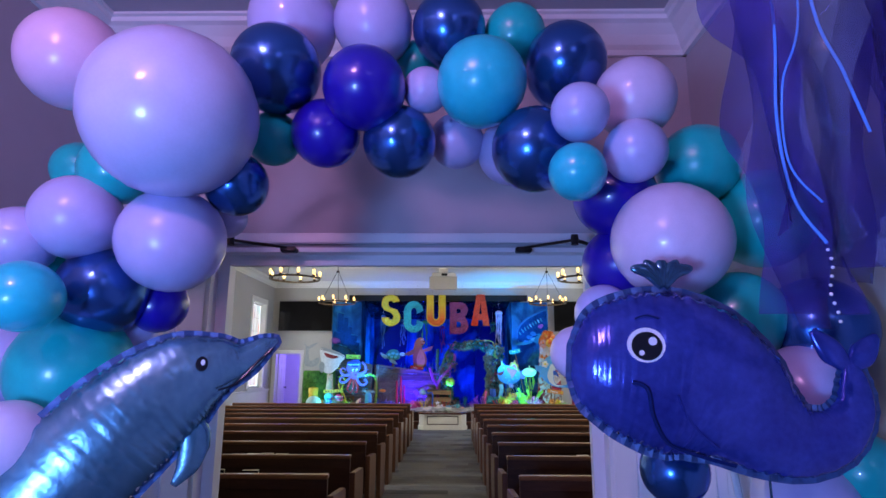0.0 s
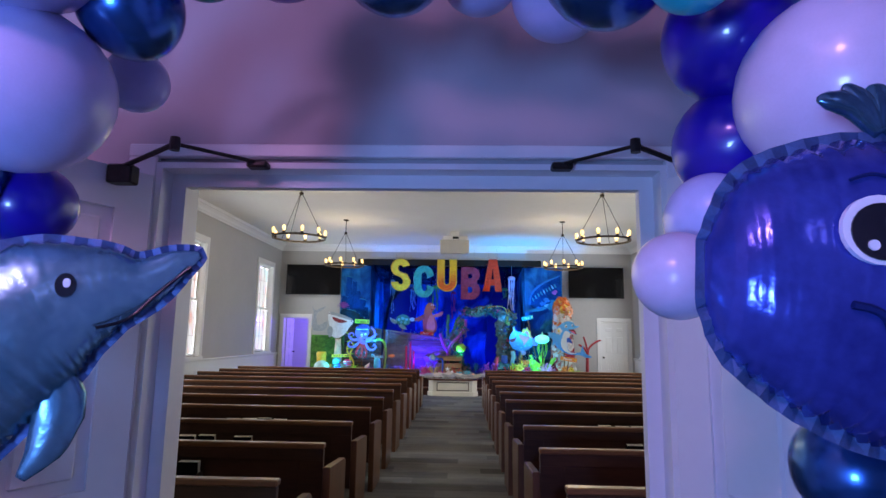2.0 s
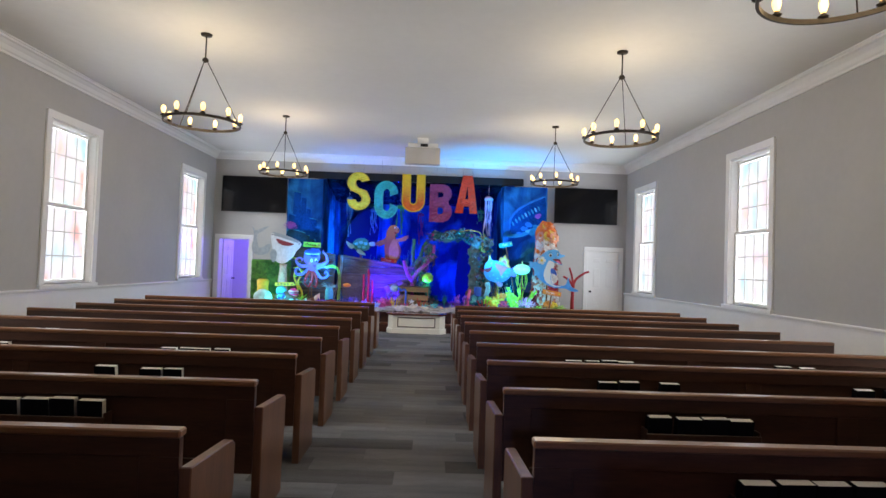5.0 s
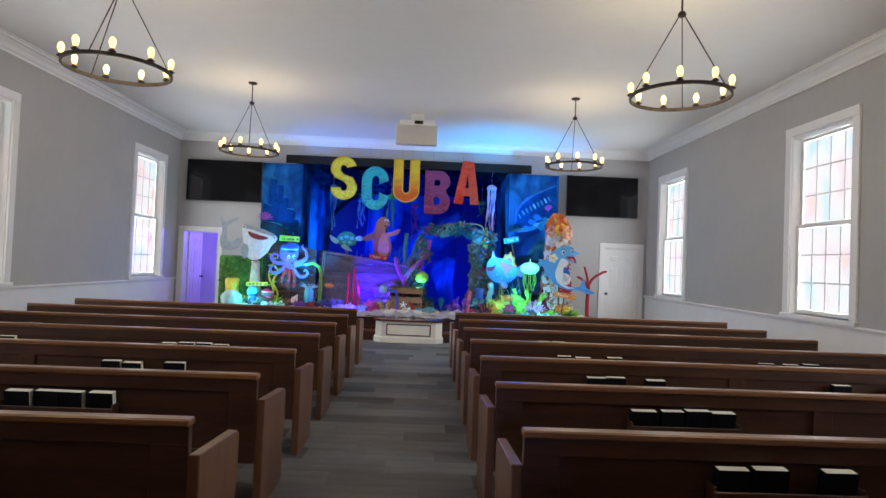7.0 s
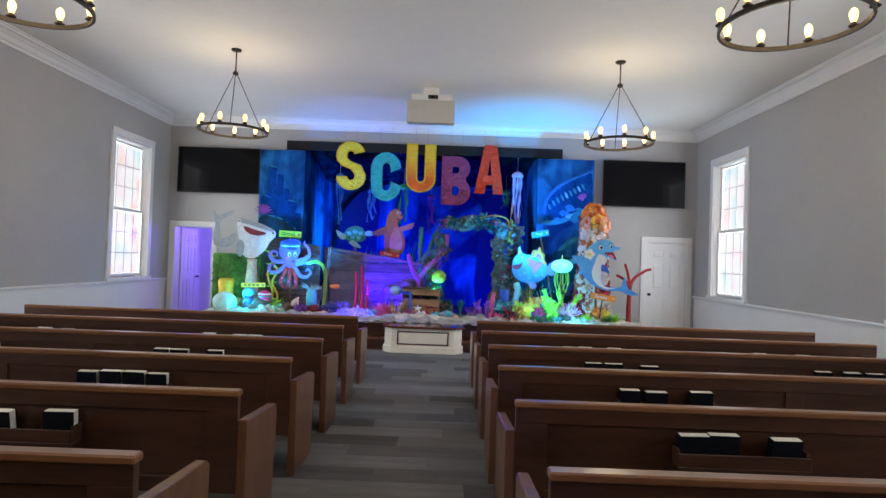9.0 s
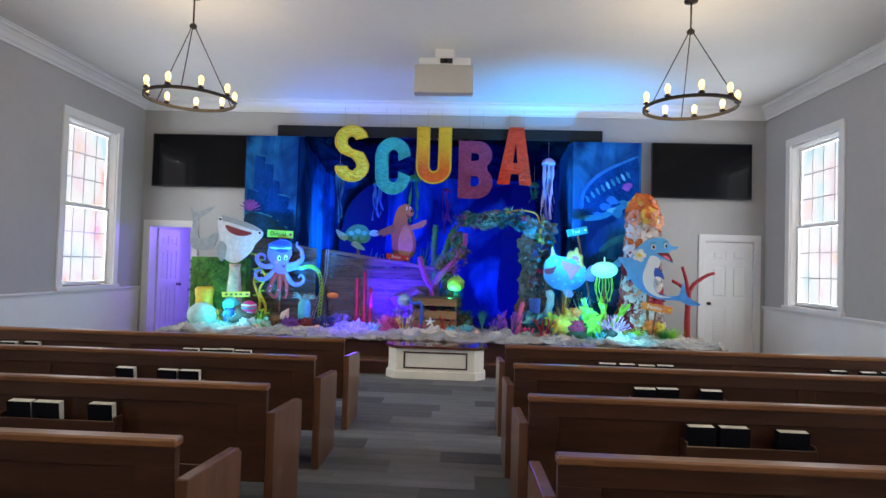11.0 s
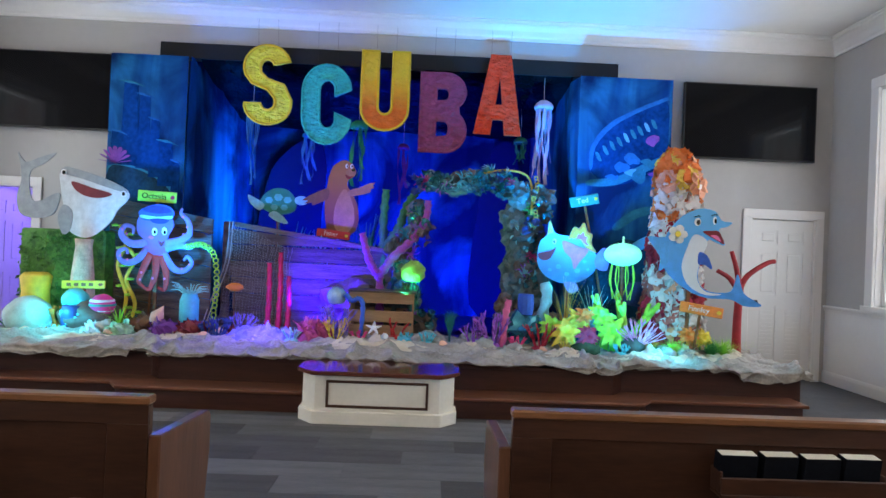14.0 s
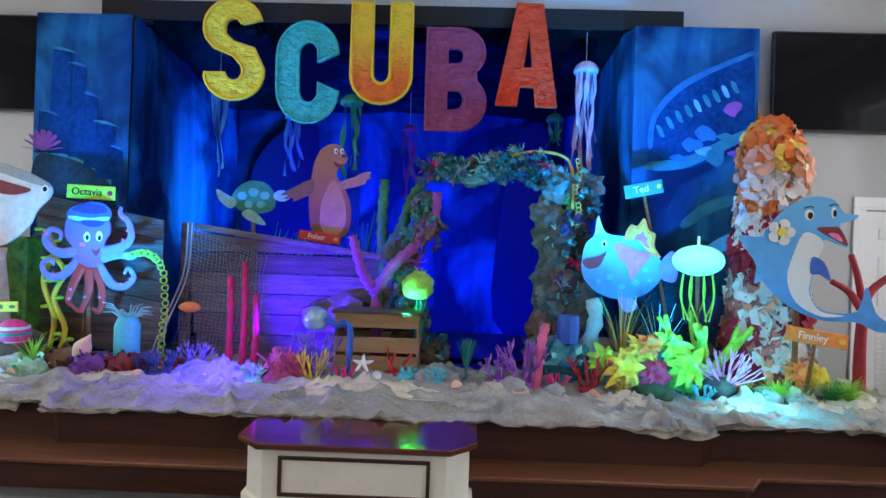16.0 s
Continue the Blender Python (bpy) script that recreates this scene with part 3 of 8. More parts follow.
# ---- pews ----
def make_pew(sgn):
    """A pew whose back stands at its origin; sgn +1 runs to +x from the aisle."""
    e = thing("church_pew", (0, 0, 0), "dark stained wooden pew with worn cap and solid ends", "pew", "pews in rows")
    L = 4.03

    def bx(x0, y0, z0, x1, y1, z1):
        a, b = sorted((x0 * sgn, x1 * sgn))
        return (a, y0, z0, b, y1, z1)
    part("backrest", boxes(bx(0, 0.0, 0.28, L, 0.024, 0.775)), PEW, e)
    for x0, x1 in ((0.0, 0.16), (L - 0.16, L), (L / 2 - 0.06, L / 2 + 0.06)):
        part("stile", boxes(bx(x0, -0.012, 0.28, x1, 0.0, 0.70), bevel=0.002), PEW, e)
    for x0, x1, z0, z1 in ((0.0, L, 0.70, 0.776), (0.16, L / 2 - 0.06, 0.28, 0.36), (L / 2 + 0.06, L - 0.16, 0.28, 0.36)):
        part("back_rail", boxes(bx(x0, -0.013, z0, x1, 0.0, z1), bevel=0.002), PEW, e)
    part("cap", boxes(bx(-0.004, -0.022, 0.776, L, 0.045, 0.81), bevel=0.007), PEWCAP, e, "worn lighter wood cap")
    part("seat", boxes(bx(0, 0.02, 0.40, L, 0.46, 0.435), bevel=0.01), PEW, e)
    part("apron", boxes(bx(0, 0.40, 0.28, L, 0.42, 0.40)), PEW, e)
    for x0 in (-0.05, L):
        pts = [(-0.01, 0.0), (-0.01, 0.66), (0.05, 0.655), (0.48, 0.625), (0.515, 0.60), (0.515, 0.40), (0.49, 0.28), (0.47, 0.12), (0.485, 0.0)]
        bm = extrude_poly(pts, 0.05, "x", x0, 0.005)
        if sgn < 0:
            bmesh.ops.transform(bm, matrix=Matrix.Diagonal((-1, 1, 1, 1)), verts=bm.verts)
            bmesh.ops.reverse_faces(bm, faces=bm.faces)
        part("pew_end", bm, PEWEND, e)
    for x0 in (0.80, 2.72):
        rack = part("book_rack", boxes(bx(x0, -0.10, 0.52, x0 + 0.66, -0.012, 0.535), bx(x0, -0.10, 0.535, x0 + 0.66, -0.088, 0.60), bx(x0, -0.088, 0.535, x0 + 0.012, -0.012, 0.62), bx(x0 + 0.648, -0.088, 0.535, x0 + 0.66, -0.012, 0.62), bevel=0.003), PEW, e)
    return e


PEWEND = mat("stained pew end wood", (0.13, 0.055, 0.028), 0.35, var=0.35, scale=4, bump=0.05, bscale=40, stretch=(3, 3, 0.35), coat=0.25)
PEW_Y = [1.435 + 0.976 * k for k in range(11)]
right, left = make_pew(1), make_pew(-1)
for k, y in enumerate(PEW_Y):
    for proto, x in ((right, 0.652), (left, -0.781)):
        if k == 0:
            proto.matrix_world = pose(x, y, 0)
        else:
            copy_thing(proto, pose(x, y, 0))


# ---- hall fittings ----
def chandelier():
    e = thing("chandelier", (0, 0, 0), "round dark iron chandelier with nine lit bulbs", "chandelier", "ring chandeliers")
    part("canopy", lathe([(0.02, -0.03), (0.065, -0.022), (0.07, -0.002)], 18), IRON, e, "", True)
    part("rod", tube(bmesh.new(), [(0, 0, -0.02), (0, 0, -0.31)], 0.009, 8), IRON, e)
    part("hub", lathe([(0.012, -0.36), (0.035, -0.345), (0.04, -0.325), (0.03, -0.31), (0.012, -0.295)], 14), IRON, e, "", True)
    R, ZR = 0.445, -1.12
    bm = bmesh.new()
    for r, a, b in ((R + 0.012, ZR - 0.016, ZR + 0.016),):
        n = 48
        rings = [[bm.verts.new((rr * math.cos(2 * math.pi * k / n), rr * math.sin(2 * math.pi * k / n), z)) for k in range(n)] for rr, z in ((R - 0.008, a), (r, a), (r, b), (R - 0.008, b))]
        for i in range(4):
            for k in range(n):
                bm.faces.new((rings[i][k], rings[i][(k + 1) % n], rings[(i + 1) % 4][(k + 1) % n], rings[(i + 1) % 4][k]))
        bmesh.ops.recalc_face_normals(bm, faces=bm.faces)
    part("ring", bm, IRON, e)
    for k in range(3):
        a = 2 * math.pi * k / 3 + 0.5
        part("hanger", tube(bmesh.new(), [(0.02 * math.cos(a), 0.02 * math.sin(a), -0.335), (R * math.cos(a), R * math.sin(a), ZR + 0.01)], 0.0055, 6), IRON, e)
    for k in range(9):
        a = 2 * math.pi * (k + 0.3) / 9
        at = (R * math.cos(a), R * math.sin(a), ZR)
        cup = part("cup", lathe([(0.008, 0.012), (0.03, 0.022), (0.034, 0.03), (0.018, 0.034), (0.016, 0.05)], 12, None, at), IRON, e, "", True)
        part("bulb", lathe([(0.013, 0.05), (0.018, 0.062), (0.023, 0.078), (0.028, 0.10), (0.026, 0.122), (0.018, 0.14), (0.005, 0.15)], 14, None, at), BULB, cup, "lit frosted bulb", True)
    return e


first = chandelier()
for i, y in enumerate((4.23, 8.15, 12.05)):
    for s in (-1, 1):
        m = pose(-0.09 + s * 2.62, y, ZC, 0, 0, 17 * (i + s))
        if i == 0 and s == -1:
            first.matrix_world = m
        else:
            copy_thing(first, m)
        point("chandelier_light", (-0.09 + s * 2.62, y, ZC - 0.98), 34, (1.0, 0.78, 0.46), 0.5)

pj = thing("projector", (-0.078, 13.37, 0), "white ceiling projector over a grey hush box", "projector")
GREYBOX = mat("grey enamel", (0.52, 0.50, 0.47), 0.5, var=0.05, scale=5)
part("hush_box", boxes((-0.38, 0.0, 3.70, 0.38, 0.16, 4.06), bevel=0.008), GREYBOX, pj)
part("housing", boxes((-0.32, 0.02, 4.064, 0.34, 0.36, 4.165), bevel=0.012), WHITE, pj)
part("lens", boxes((-0.05, 0.005, 4.085, 0.11, 0.025, 4.148), bevel=0.004), BLACK, pj)
part("lens_glass", lathe([(0.022, 0), (0.022, 0.01), (0.012, 0.014)], 14), SCREEN, pj)
pj.children[-1].matrix_local = pose(0.02, 0.004, 4.116, 90)
part("ceiling_plate", boxes((-0.12, 0.1, 4.166, 0.12, 0.34, ZC), bevel=0.003), WHITE, pj)


def television(x0, x1, z0, z1):
    e = thing("television", ((x0 + x1) / 2, YB - 0.1, (z0 + z1) / 2), "large black flat-screen television on the end wall", "television", "wall televisions")
    w, h = (x1 - x0) / 2, (z1 - z0) / 2
    part("cabinet", boxes((-w, 0.0, -h, w, 0.045, h), (-0.25, 0.045, -0.2, 0.25, 0.1, 0.2), bevel=0.004), BLACK, e)
    part("bezel", boxes((-w, -0.006, -h, -w + 0.012, 0.0, h), (w - 0.012, -0.006, -h, w, 0.0, h), (-w + 0.012, -0.006, h - 0.012, w - 0.012, 0.0, h), (-w + 0.012, -0.006, -h, w - 0.012, 0.0, -h + 0.02)), BLACK, e)
    part("screen", boxes((-w + 0.012, -0.003, -h + 0.02, w - 0.012, -0.0005, h - 0.012)), SCREEN, e, "glossy dark screen")


television(-5.30, -3.62, 2.73, 3.66)
television(3.37, 5.03, 2.73, 3.67)

COVER = mat("black book cloth", (0.005, 0.006, 0.010), 0.75, var=0.3, scale=60, bump=0.1, bscale=400)
COVER.node_tree.nodes["Principled BSDF"].inputs["Specular IOR Level"].default_value = 0.08
PAGES = mat("white page edges", (0.78, 0.76, 0.70), 0.8, var=0.08, scale=60, stretch=(1, 12, 1))
rng = random.Random(7)


def hymnal():
    e = thing("hymn_book", (0, 0, 0), "black cloth hymn book standing in a pew rack", "book", "hymn books in the racks")
    w, h, d = 0.145, 0.160, 0.05
    part("cover", boxes((-w / 2, -d / 2, 0, w / 2, -d / 2 + 0.004, h), (-w / 2, d / 2 - 0.004, 0, w / 2, d / 2, h), (-w / 2, -d / 2 + 0.004, 0, w / 2, d / 2 - 0.004, 0.004), (-w / 2, -d / 2 + 0.004, 0.004, -w / 2 + 0.004, d / 2 - 0.004, h)), COVER, e)
    part("page_block", boxes((-w / 2 + 0.0045, -d / 2 + 0.0045, 0.0045, w / 2 - 0.003, d / 2 - 0.0045, h + 0.001)), PAGES, e, "white page edges")
    return e


book0 = None
for k, y in enumerate(PEW_Y):
    for sgn, xe in ((1, 0.652), (-1, -0.781)):
        for x0, slots in ((0.80, (0.085, 0.245, 0.40, 0.555)), (2.72, (0.10, 0.33, 0.53))):
            skip = rng.choice((-1, -1, 1, 2))
            for i, u in enumerate(slots):
                if i == skip:
                    continue
                m = pose(xe + sgn * (x0 + u + rng.uniform(-0.012, 0.012)), y - 0.045, 0.536, rng.uniform(4, 9), 0, rng.uniform(-2.5, 2.5))
                if book0 is None:
                    book0 = hymnal()
                    book0.matrix_world = m
                else:
                    copy_thing(book0, m @ Matrix.Diagonal((rng.uniform(0.92, 1.06), 1, rng.uniform(0.92, 1.0), 1)))

# ---- balloon garland ----
LATEX = {
    "PINK": mat("pearl pink latex", (0.72, 0.50, 0.66), 0.32, var=0.04, scale=3, coat=0.4),
    "LILB": mat("pearl lilac latex", (0.58, 0.56, 0.80), 0.30, var=0.05, scale=3, coat=0.4),
    "LIL": mat("lilac latex", (0.50, 0.46, 0.72), 0.34, var=0.04, scale=4, coat=0.35),
    "LILW": mat("pale lilac latex", (0.66, 0.60, 0.78), 0.32, var=0.04, scale=4, coat=0.4),
    "LAV": mat("lavender latex", (0.48, 0.52, 0.82), 0.3, var=0.04, scale=4, coat=0.4),
    "TEAL": mat("teal latex", (0.006, 0.48, 0.42), 0.32, var=0.06, scale=4, coat=0.35),
    "TURQ": mat("turquoise latex", (0.02, 0.60, 0.64), 0.3, var=0.06, scale=4, coat=0.4),
    "IND": mat("indigo latex", (0.016, 0.005, 0.32), 0.3, var=0.08, scale=4, coat=0.5),
    "CHR": mat("chrome blue latex", (0.045, 0.15, 0.42), 0.24, metal=0.85, var=0.1, scale=3, coat=0.3),
}
LATEX["CHRD"] = LATEX["CHR"]


def balloon_mesh(name, material):
    """A unit balloon, its knot towards -z."""
    prof = []
    for i in range(15):
        a = math.pi * i / 14
        z, r = -math.cos(a), math.sin(a)
        r *= 1.0 - 0.07 * max(0, -z) ** 2 * (1 if z < 0 else 0)
        prof.append((max(r, 0.012), z * (1.12 if z < 0 else 0.98)))
    prof = [(0.055, -1.24), (0.06, -1.22), (0.025, -1.19), (0.03, -1.16)] + prof[1:]
    bm = lathe(prof, 28)
    me = bpy.data.meshes.new(name)
    bm.to_mesh(me)
    bm.free()
    me.materials.append(material)
    for p in me.polygons:
        p.use_smooth = True
    return me


garland = thing("balloon_garland", (CX, -0.4, 0), "arch of lilac, teal, indigo and chrome blue balloons round the doorway", "balloon arch")
MESH = {k: balloon_mesh("balloon", m) for k, m in LATEX.items()}
BALLOONS_TOP = [
    ("PINK", -0.914, -0.55, 2.391, 0.13), ("LILB", -0.601, -0.62, 2.207, 0.202), ("CHR", -0.424, -0.42, 2.438, 0.126), ("LIL", -0.422, -0.3, 2.66, 0.136),
    ("LIL", -0.171, -0.3, 2.658, 0.122), ("IND", -0.166, -0.45, 2.364, 0.114), ("IND", -0.29, -0.35, 2.272, 0.099), ("CHR", -0.076, -0.35, 2.245, 0.105),
    ("CHR", 0.066, -0.32, 2.625, 0.112), ("TEAL", -0.036, -0.2, 2.581, 0.071), ("LIL", 0.0, -0.4, 2.381, 0.065), ("TURQ", 0.157, -0.45, 2.379, 0.123),
    ("TEAL", 0.271, -0.28, 2.63, 0.095), ("CHR", 0.413, -0.34, 2.498, 0.12), ("LIL", 0.09, -0.22, 2.299, 0.085), ("CHR", 0.299, -0.42, 2.195, 0.116)]
BALLOONS_RIGHT = [
    ("LIL", 0.258, -0.2, 2.269, 0.102), ("LAV", 0.39, -0.58, 2.228, 0.072), ("LILW", 0.582, -0.42, 2.344, 0.112), ("LAV", 0.54, -0.52, 2.15, 0.08),
    ("TURQ", 0.377, -0.58, 2.073, 0.07), ("TEAL", 0.767, -0.36, 2.171, 0.113), ("IND", 0.527, -0.36, 2.08, 0.115), ("LILW", 0.62, -0.5, 1.921, 0.145),
    ("TEAL", 0.938, -0.34, 2.019, 0.137), ("IND", 0.549, -0.3, 1.899, 0.105), ("LAV", 0.482, -0.35, 1.757, 0.075), ("LILW", 0.390, -0.43, 1.647, 0.068),
    ("TEAL", 0.805, -0.42, 1.737, 0.118), ("CHR", 0.983, -0.45, 1.707, 0.129), ("LIL", 0.905, -0.5, 1.558, 0.109), ("TEAL", 1.079, -0.4, 1.366, 0.093),
    ("CHR", 0.585, -0.5, 1.382, 0.077), ("TEAL", 0.56, -0.28, 1.575, 0.060), ("TEAL", 1.114, -0.2, 1.627, 0.094)]
BALLOONS_LEFT = [
    ("TEAL", -0.826, -0.45, 2.126, 0.094), ("TEAL", -0.45, -0.32, 2.268, 0.08), ("CHRD", -0.498, -0.45, 2.086, 0.084), ("LIL", -0.894, -0.48, 1.986, 0.109),
    ("LIL", -0.64, -0.48, 1.926, 0.133), ("LIL", -0.601, -0.25, 2.047, 0.062), ("CHR", -0.851, -0.4, 1.807, 0.118), ("IND", -0.751, -0.3, 1.781, 0.079),
    ("LIL", -1.022, -0.5, 1.922, 0.085), ("TURQ", -0.898, -0.62, 1.765, 0.081), ("TEAL", -1.108, -0.32, 1.923, 0.138), ("TEAL", -1.079, -0.22, 1.807, 0.129),
    ("LIL", -0.856, -0.25, 1.69, 0.093), ("TEAL", -0.922, -0.38, 1.603, 0.149), ("LIL", -1.17, -0.3, 1.611, 0.12), ("LILW", -0.935, -0.55, 1.436, 0.098),
    ("TEAL", -1.095, -0.2, 2.217, 0.085)]
lower = [(rng.choice(("TEAL", "LIL", "CHR", "IND", "LILW")), x + rng.uniform(-0.1, 0.1), -0.32 + rng.uniform(-0.1, 0.1), z, 0.12) for x in (-1.08, 0.98) for z in (0.13, 0.33, 0.53, 0.73, 0.93, 1.13, 1.28)]
part("backbone", tube(bmesh.new(), [(-0.97, 0.1, 0.0), (-1.0, 0.1, 1.2), (-0.92, 0.1, 2.0), (-0.4, 0.12, 2.45), (0.1, 0.12, 2.55), (0.6, 0.12, 2.4), (1.0, 0.1, 2.0), (1.1, 0.1, 1.2), (1.09, 0.1, 0.0)], 0.012, 8), WHITE, garland)
for kind_, x, y, z, r in BALLOONS_TOP + BALLOONS_RIGHT + BALLOONS_LEFT + lower:
    ob = new("balloon", MESH[kind_])
    ob.parent = garland
    # knots point back to the garland's core
    core = Vector((max(-1.0, min(0.95, x)), -0.25, min(z, 2.35)))
    d = (Vector((x, y, z)) - core)
    d = d.normalized() if d.length > 0.02 else Vector((0, -1, 0))
    d = (d + Vector((rng.uniform(-0.4, 0.4), rng.uniform(-0.5, 0.2), rng.uniform(-0.4, 0.4)))).normalized()
    ob.matrix_local = Matrix.Translation((x + 0.069 - CX, y + 0.19, z - 0.019)) @ d.to_track_quat("Z", "Y").to_matrix().to_4x4() @ Matrix.Diagonal((r, r, r * 1.02, 1))


# ---- foil animal balloons ----
def foil(name, color, second, metal=0.75, rough=0.2):
    return mat(name, color, rough, metal=metal, var=0.15, scale=7, second=second, bump=0.35, bscale=16, coat=0.2)


def foil_body(spine, flat, seg=28, n=5):
    """An inflated foil shape along a spine of (x, z, radius), flattened to the given share."""
    pts = curve_pts(spine, n, False)
    bm = bmesh.new()
    tube(bm, [(p[0], 0, p[1]) for p in pts], [max(p[2], 0.004) for p in pts], seg)
    bm.verts.ensure_lookup_table()
    for i, p in enumerate(pts):         # gathers that run in from the seam
        tuck = 0.5 + 0.5 * math.sin(i * 2.3 + 3 * noise.noise((i * 0.31, p[0] * 5, p[1] * 5)))
        for v in bm.verts[i * seg:(i + 1) * seg]:
            s = max(0.0, 1 - abs(v.co.y) / max(p[2], 0.004))
            k = 1 - 0.085 * tuck * s ** 1.6
            v.co = Vector((p[0] + (v.co.x - p[0]) * k, v.co.y * (1 - 0.02 * tuck), p[1] + (v.co.z - p[1]) * k))
    for v in bm.verts:
        v.co.y *= flat
    return bm


def seam(spine, n=5):
    """The crimped edge that runs round a foil balloon."""
    pts = curve_pts(spine, n, False)
    up, lo = [], []
    for i, p in enumerate(pts):
        a, b = pts[max(i - 1, 0)], pts[min(i + 1, len(pts) - 1)]
        t = Vector((b[0] - a[0], b[1] - a[1])).normalized()
        nrm = Vector((-t.y, t.x))
        up.append(Vector((p[0], p[1])) + nrm * p[2])
        lo.append(Vector((p[0], p[1])) - nrm * p[2])
    loop = up + lo[::-1]
    bm = bmesh.new()
    out = []
    for i, q in enumerate(loop):
        a, b = loop[i - 1], loop[(i + 1) % len(loop)]
        t = (b - a).normalized() if (b - a).length > 1e-6 else Vector((1, 0))
        nrm = Vector((t.y, -t.x))
        w = 0.004 + 0.003 * (i % 2)
        out.append((bm.verts.new((q.x - nrm.x * 0.01, 0.002 * (-1) ** i, q.y - nrm.y * 0.01)), bm.verts.new((q.x + nrm.x * w, 0.003 * (-1) ** i, q.y + nrm.y * w)), ))
    m = len(out)
    for i in range(m):
        a, b = out[i], out[(i + 1) % m]
        bm.faces.new((a[0], a[1], b[1], b[0]))
    return bm


def disc_y(x, y, z, rx, rz, depth=0.006, seg=24):
    return extrude_poly([(x + rx * math.cos(2 * math.pi * k / seg), z + rz * math.sin(2 * math.pi * k / seg)) for k in range(seg)], depth, "y", y, 0.0)


SEAM = mat("crimped foil edge", (0.05, 0.10, 0.24), 0.5, metal=0.3, var=0.3, scale=30)
EYEW = mat("white print", (0.85, 0.85, 0.88), 0.3, var=0.02)
EYEB = mat("black print", (0.01, 0.01, 0.015), 0.25, var=0.02)
LINE = mat("navy print", (0.01, 0.02, 0.10), 0.3, var=0.05)
WHALE = foil("violet blue foil", (0.03, 0.045, 0.34), (0.07, 0.11, 0.56), 0.5, 0.17)
SPOUT = foil("blue grey foil", (0.05, 0.13, 0.22), (0.10, 0.25, 0.36))


def WX(px):
    return (px - 1143) * 0.00109


def WZ(py):
    return (613 - py) * 0.00103


whale = thing("whale_balloon", (0.514, -0.91, 1.634), "violet blue foil whale balloon with printed smiling face", "foil balloon")
wsp = [(WX(x), WZ(y), r * 0.00106) for x, y, r in ((1026, 640, 30), (1050, 642, 88), (1105, 645, 128), (1180, 655, 152), (1255, 675, 150), (1320, 715, 128), (1380, 765, 92), (1440, 792, 66), (1500, 780, 52), (1538, 735, 40), (1545, 680, 28), (1540, 645, 14))]
part("body", foil_body(wsp, 0.55, 40, 14), WHALE, whale, "", True)
part("seam", seam(wsp), SEAM, whale)
for s, pts in ((1, ((1540, 655, 10), (1510, 620, 26), (1480, 580, 8))), (2, ((1540, 655, 10), (1570, 625, 26), (1600, 590, 8)))):
    part("fluke", foil_body([(WX(x), WZ(y), r * 0.00106) for x, y, r in pts], 0.5), WHALE, whale, "", True)
for a in (-60, -30, 0, 30, 60):
    part("spout", foil_body([(WX(1208), WZ(492), 0.012), (WX(1208) + 0.03 * math.sin(radians(a)), WZ(492) + 0.03, 0.016), (WX(1208) + 0.062 * math.sin(radians(a)), WZ(492) + 0.022 + 0.03 * math.cos(radians(a)), 0.011), (WX(1208) + 0.075 * math.sin(radians(a)), WZ(492) + 0.02 + 0.036 * math.cos(radians(a)), 0.004)], 0.6, 12), SPOUT, whale, "crumpled blue grey spout", True)


def on_whale(x, z):
    """How far the whale's near skin stands out at that place."""
    best = -0.02
    for p in curve_pts(wsp, 5, False):
        d2 = p[2] ** 2 - (x - p[0]) ** 2 - (z - p[1]) ** 2
        if d2 > 0:
            best = min(best, -0.55 * math.sqrt(d2))
    return best


ye = on_whale(0, 0)
eye = part("eye", disc_y(0.0, ye - 0.002, 0.0, 0.036, 0.033), EYEW, whale, "round white eye")
part("pupil", disc_y(0.0, ye - 0.004, -0.002, 0.029, 0.027), EYEB, eye)
part("glint", disc_y(0.011, ye - 0.006, 0.007, 0.008, 0.008), EYEW, eye)
part("glint", disc_y(-0.011, ye - 0.006, -0.015, 0.005, 0.005), EYEW, eye)


def skin_line(pts, rad, fn):
    c = curve_pts(pts, 6, False)
    return tube(bmesh.new(), [(x, fn(x, z) - 0.001, z) for x, z in c], rad, 6)


part("mouth", skin_line([(WX(1115), WZ(680)), (WX(1140), WZ(692)), (WX(1150), WZ(740)), (WX(1180), WZ(790)), (WX(1240), WZ(815)), (WX(1300), WZ(832))], 0.004, on_whale), LINE, whale, "dark smiling mouth line")
part("brow", skin_line([(WX(1130), WZ(563)), (WX(1150), WZ(557)), (WX(1172), WZ(563))], 0.0018, on_whale), LINE, whale)
part("flipper_line", skin_line([(WX(1190), WZ(702)), (WX(1205), WZ(740)), (WX(1235), WZ(775)), (WX(1265), WZ(800))], 0.002, on_whale), WHALE, whale)
part("weight_ribbon", tube(bmesh.new(), [(0.25, 0.0, -0.24), (0.26, 0.02, -0.7), (0.27, 0.05, -1.627)], 0.0025, 5), SPOUT, whale)

DOLPH = foil("silver blue foil", (0.10, 0.30, 0.42), (0.26, 0.50, 0.60), 0.8, 0.26)


def DX(px):
    return (px - 348) * 0.00136


def DZ(py):
    return (643 - py) * 0.00126


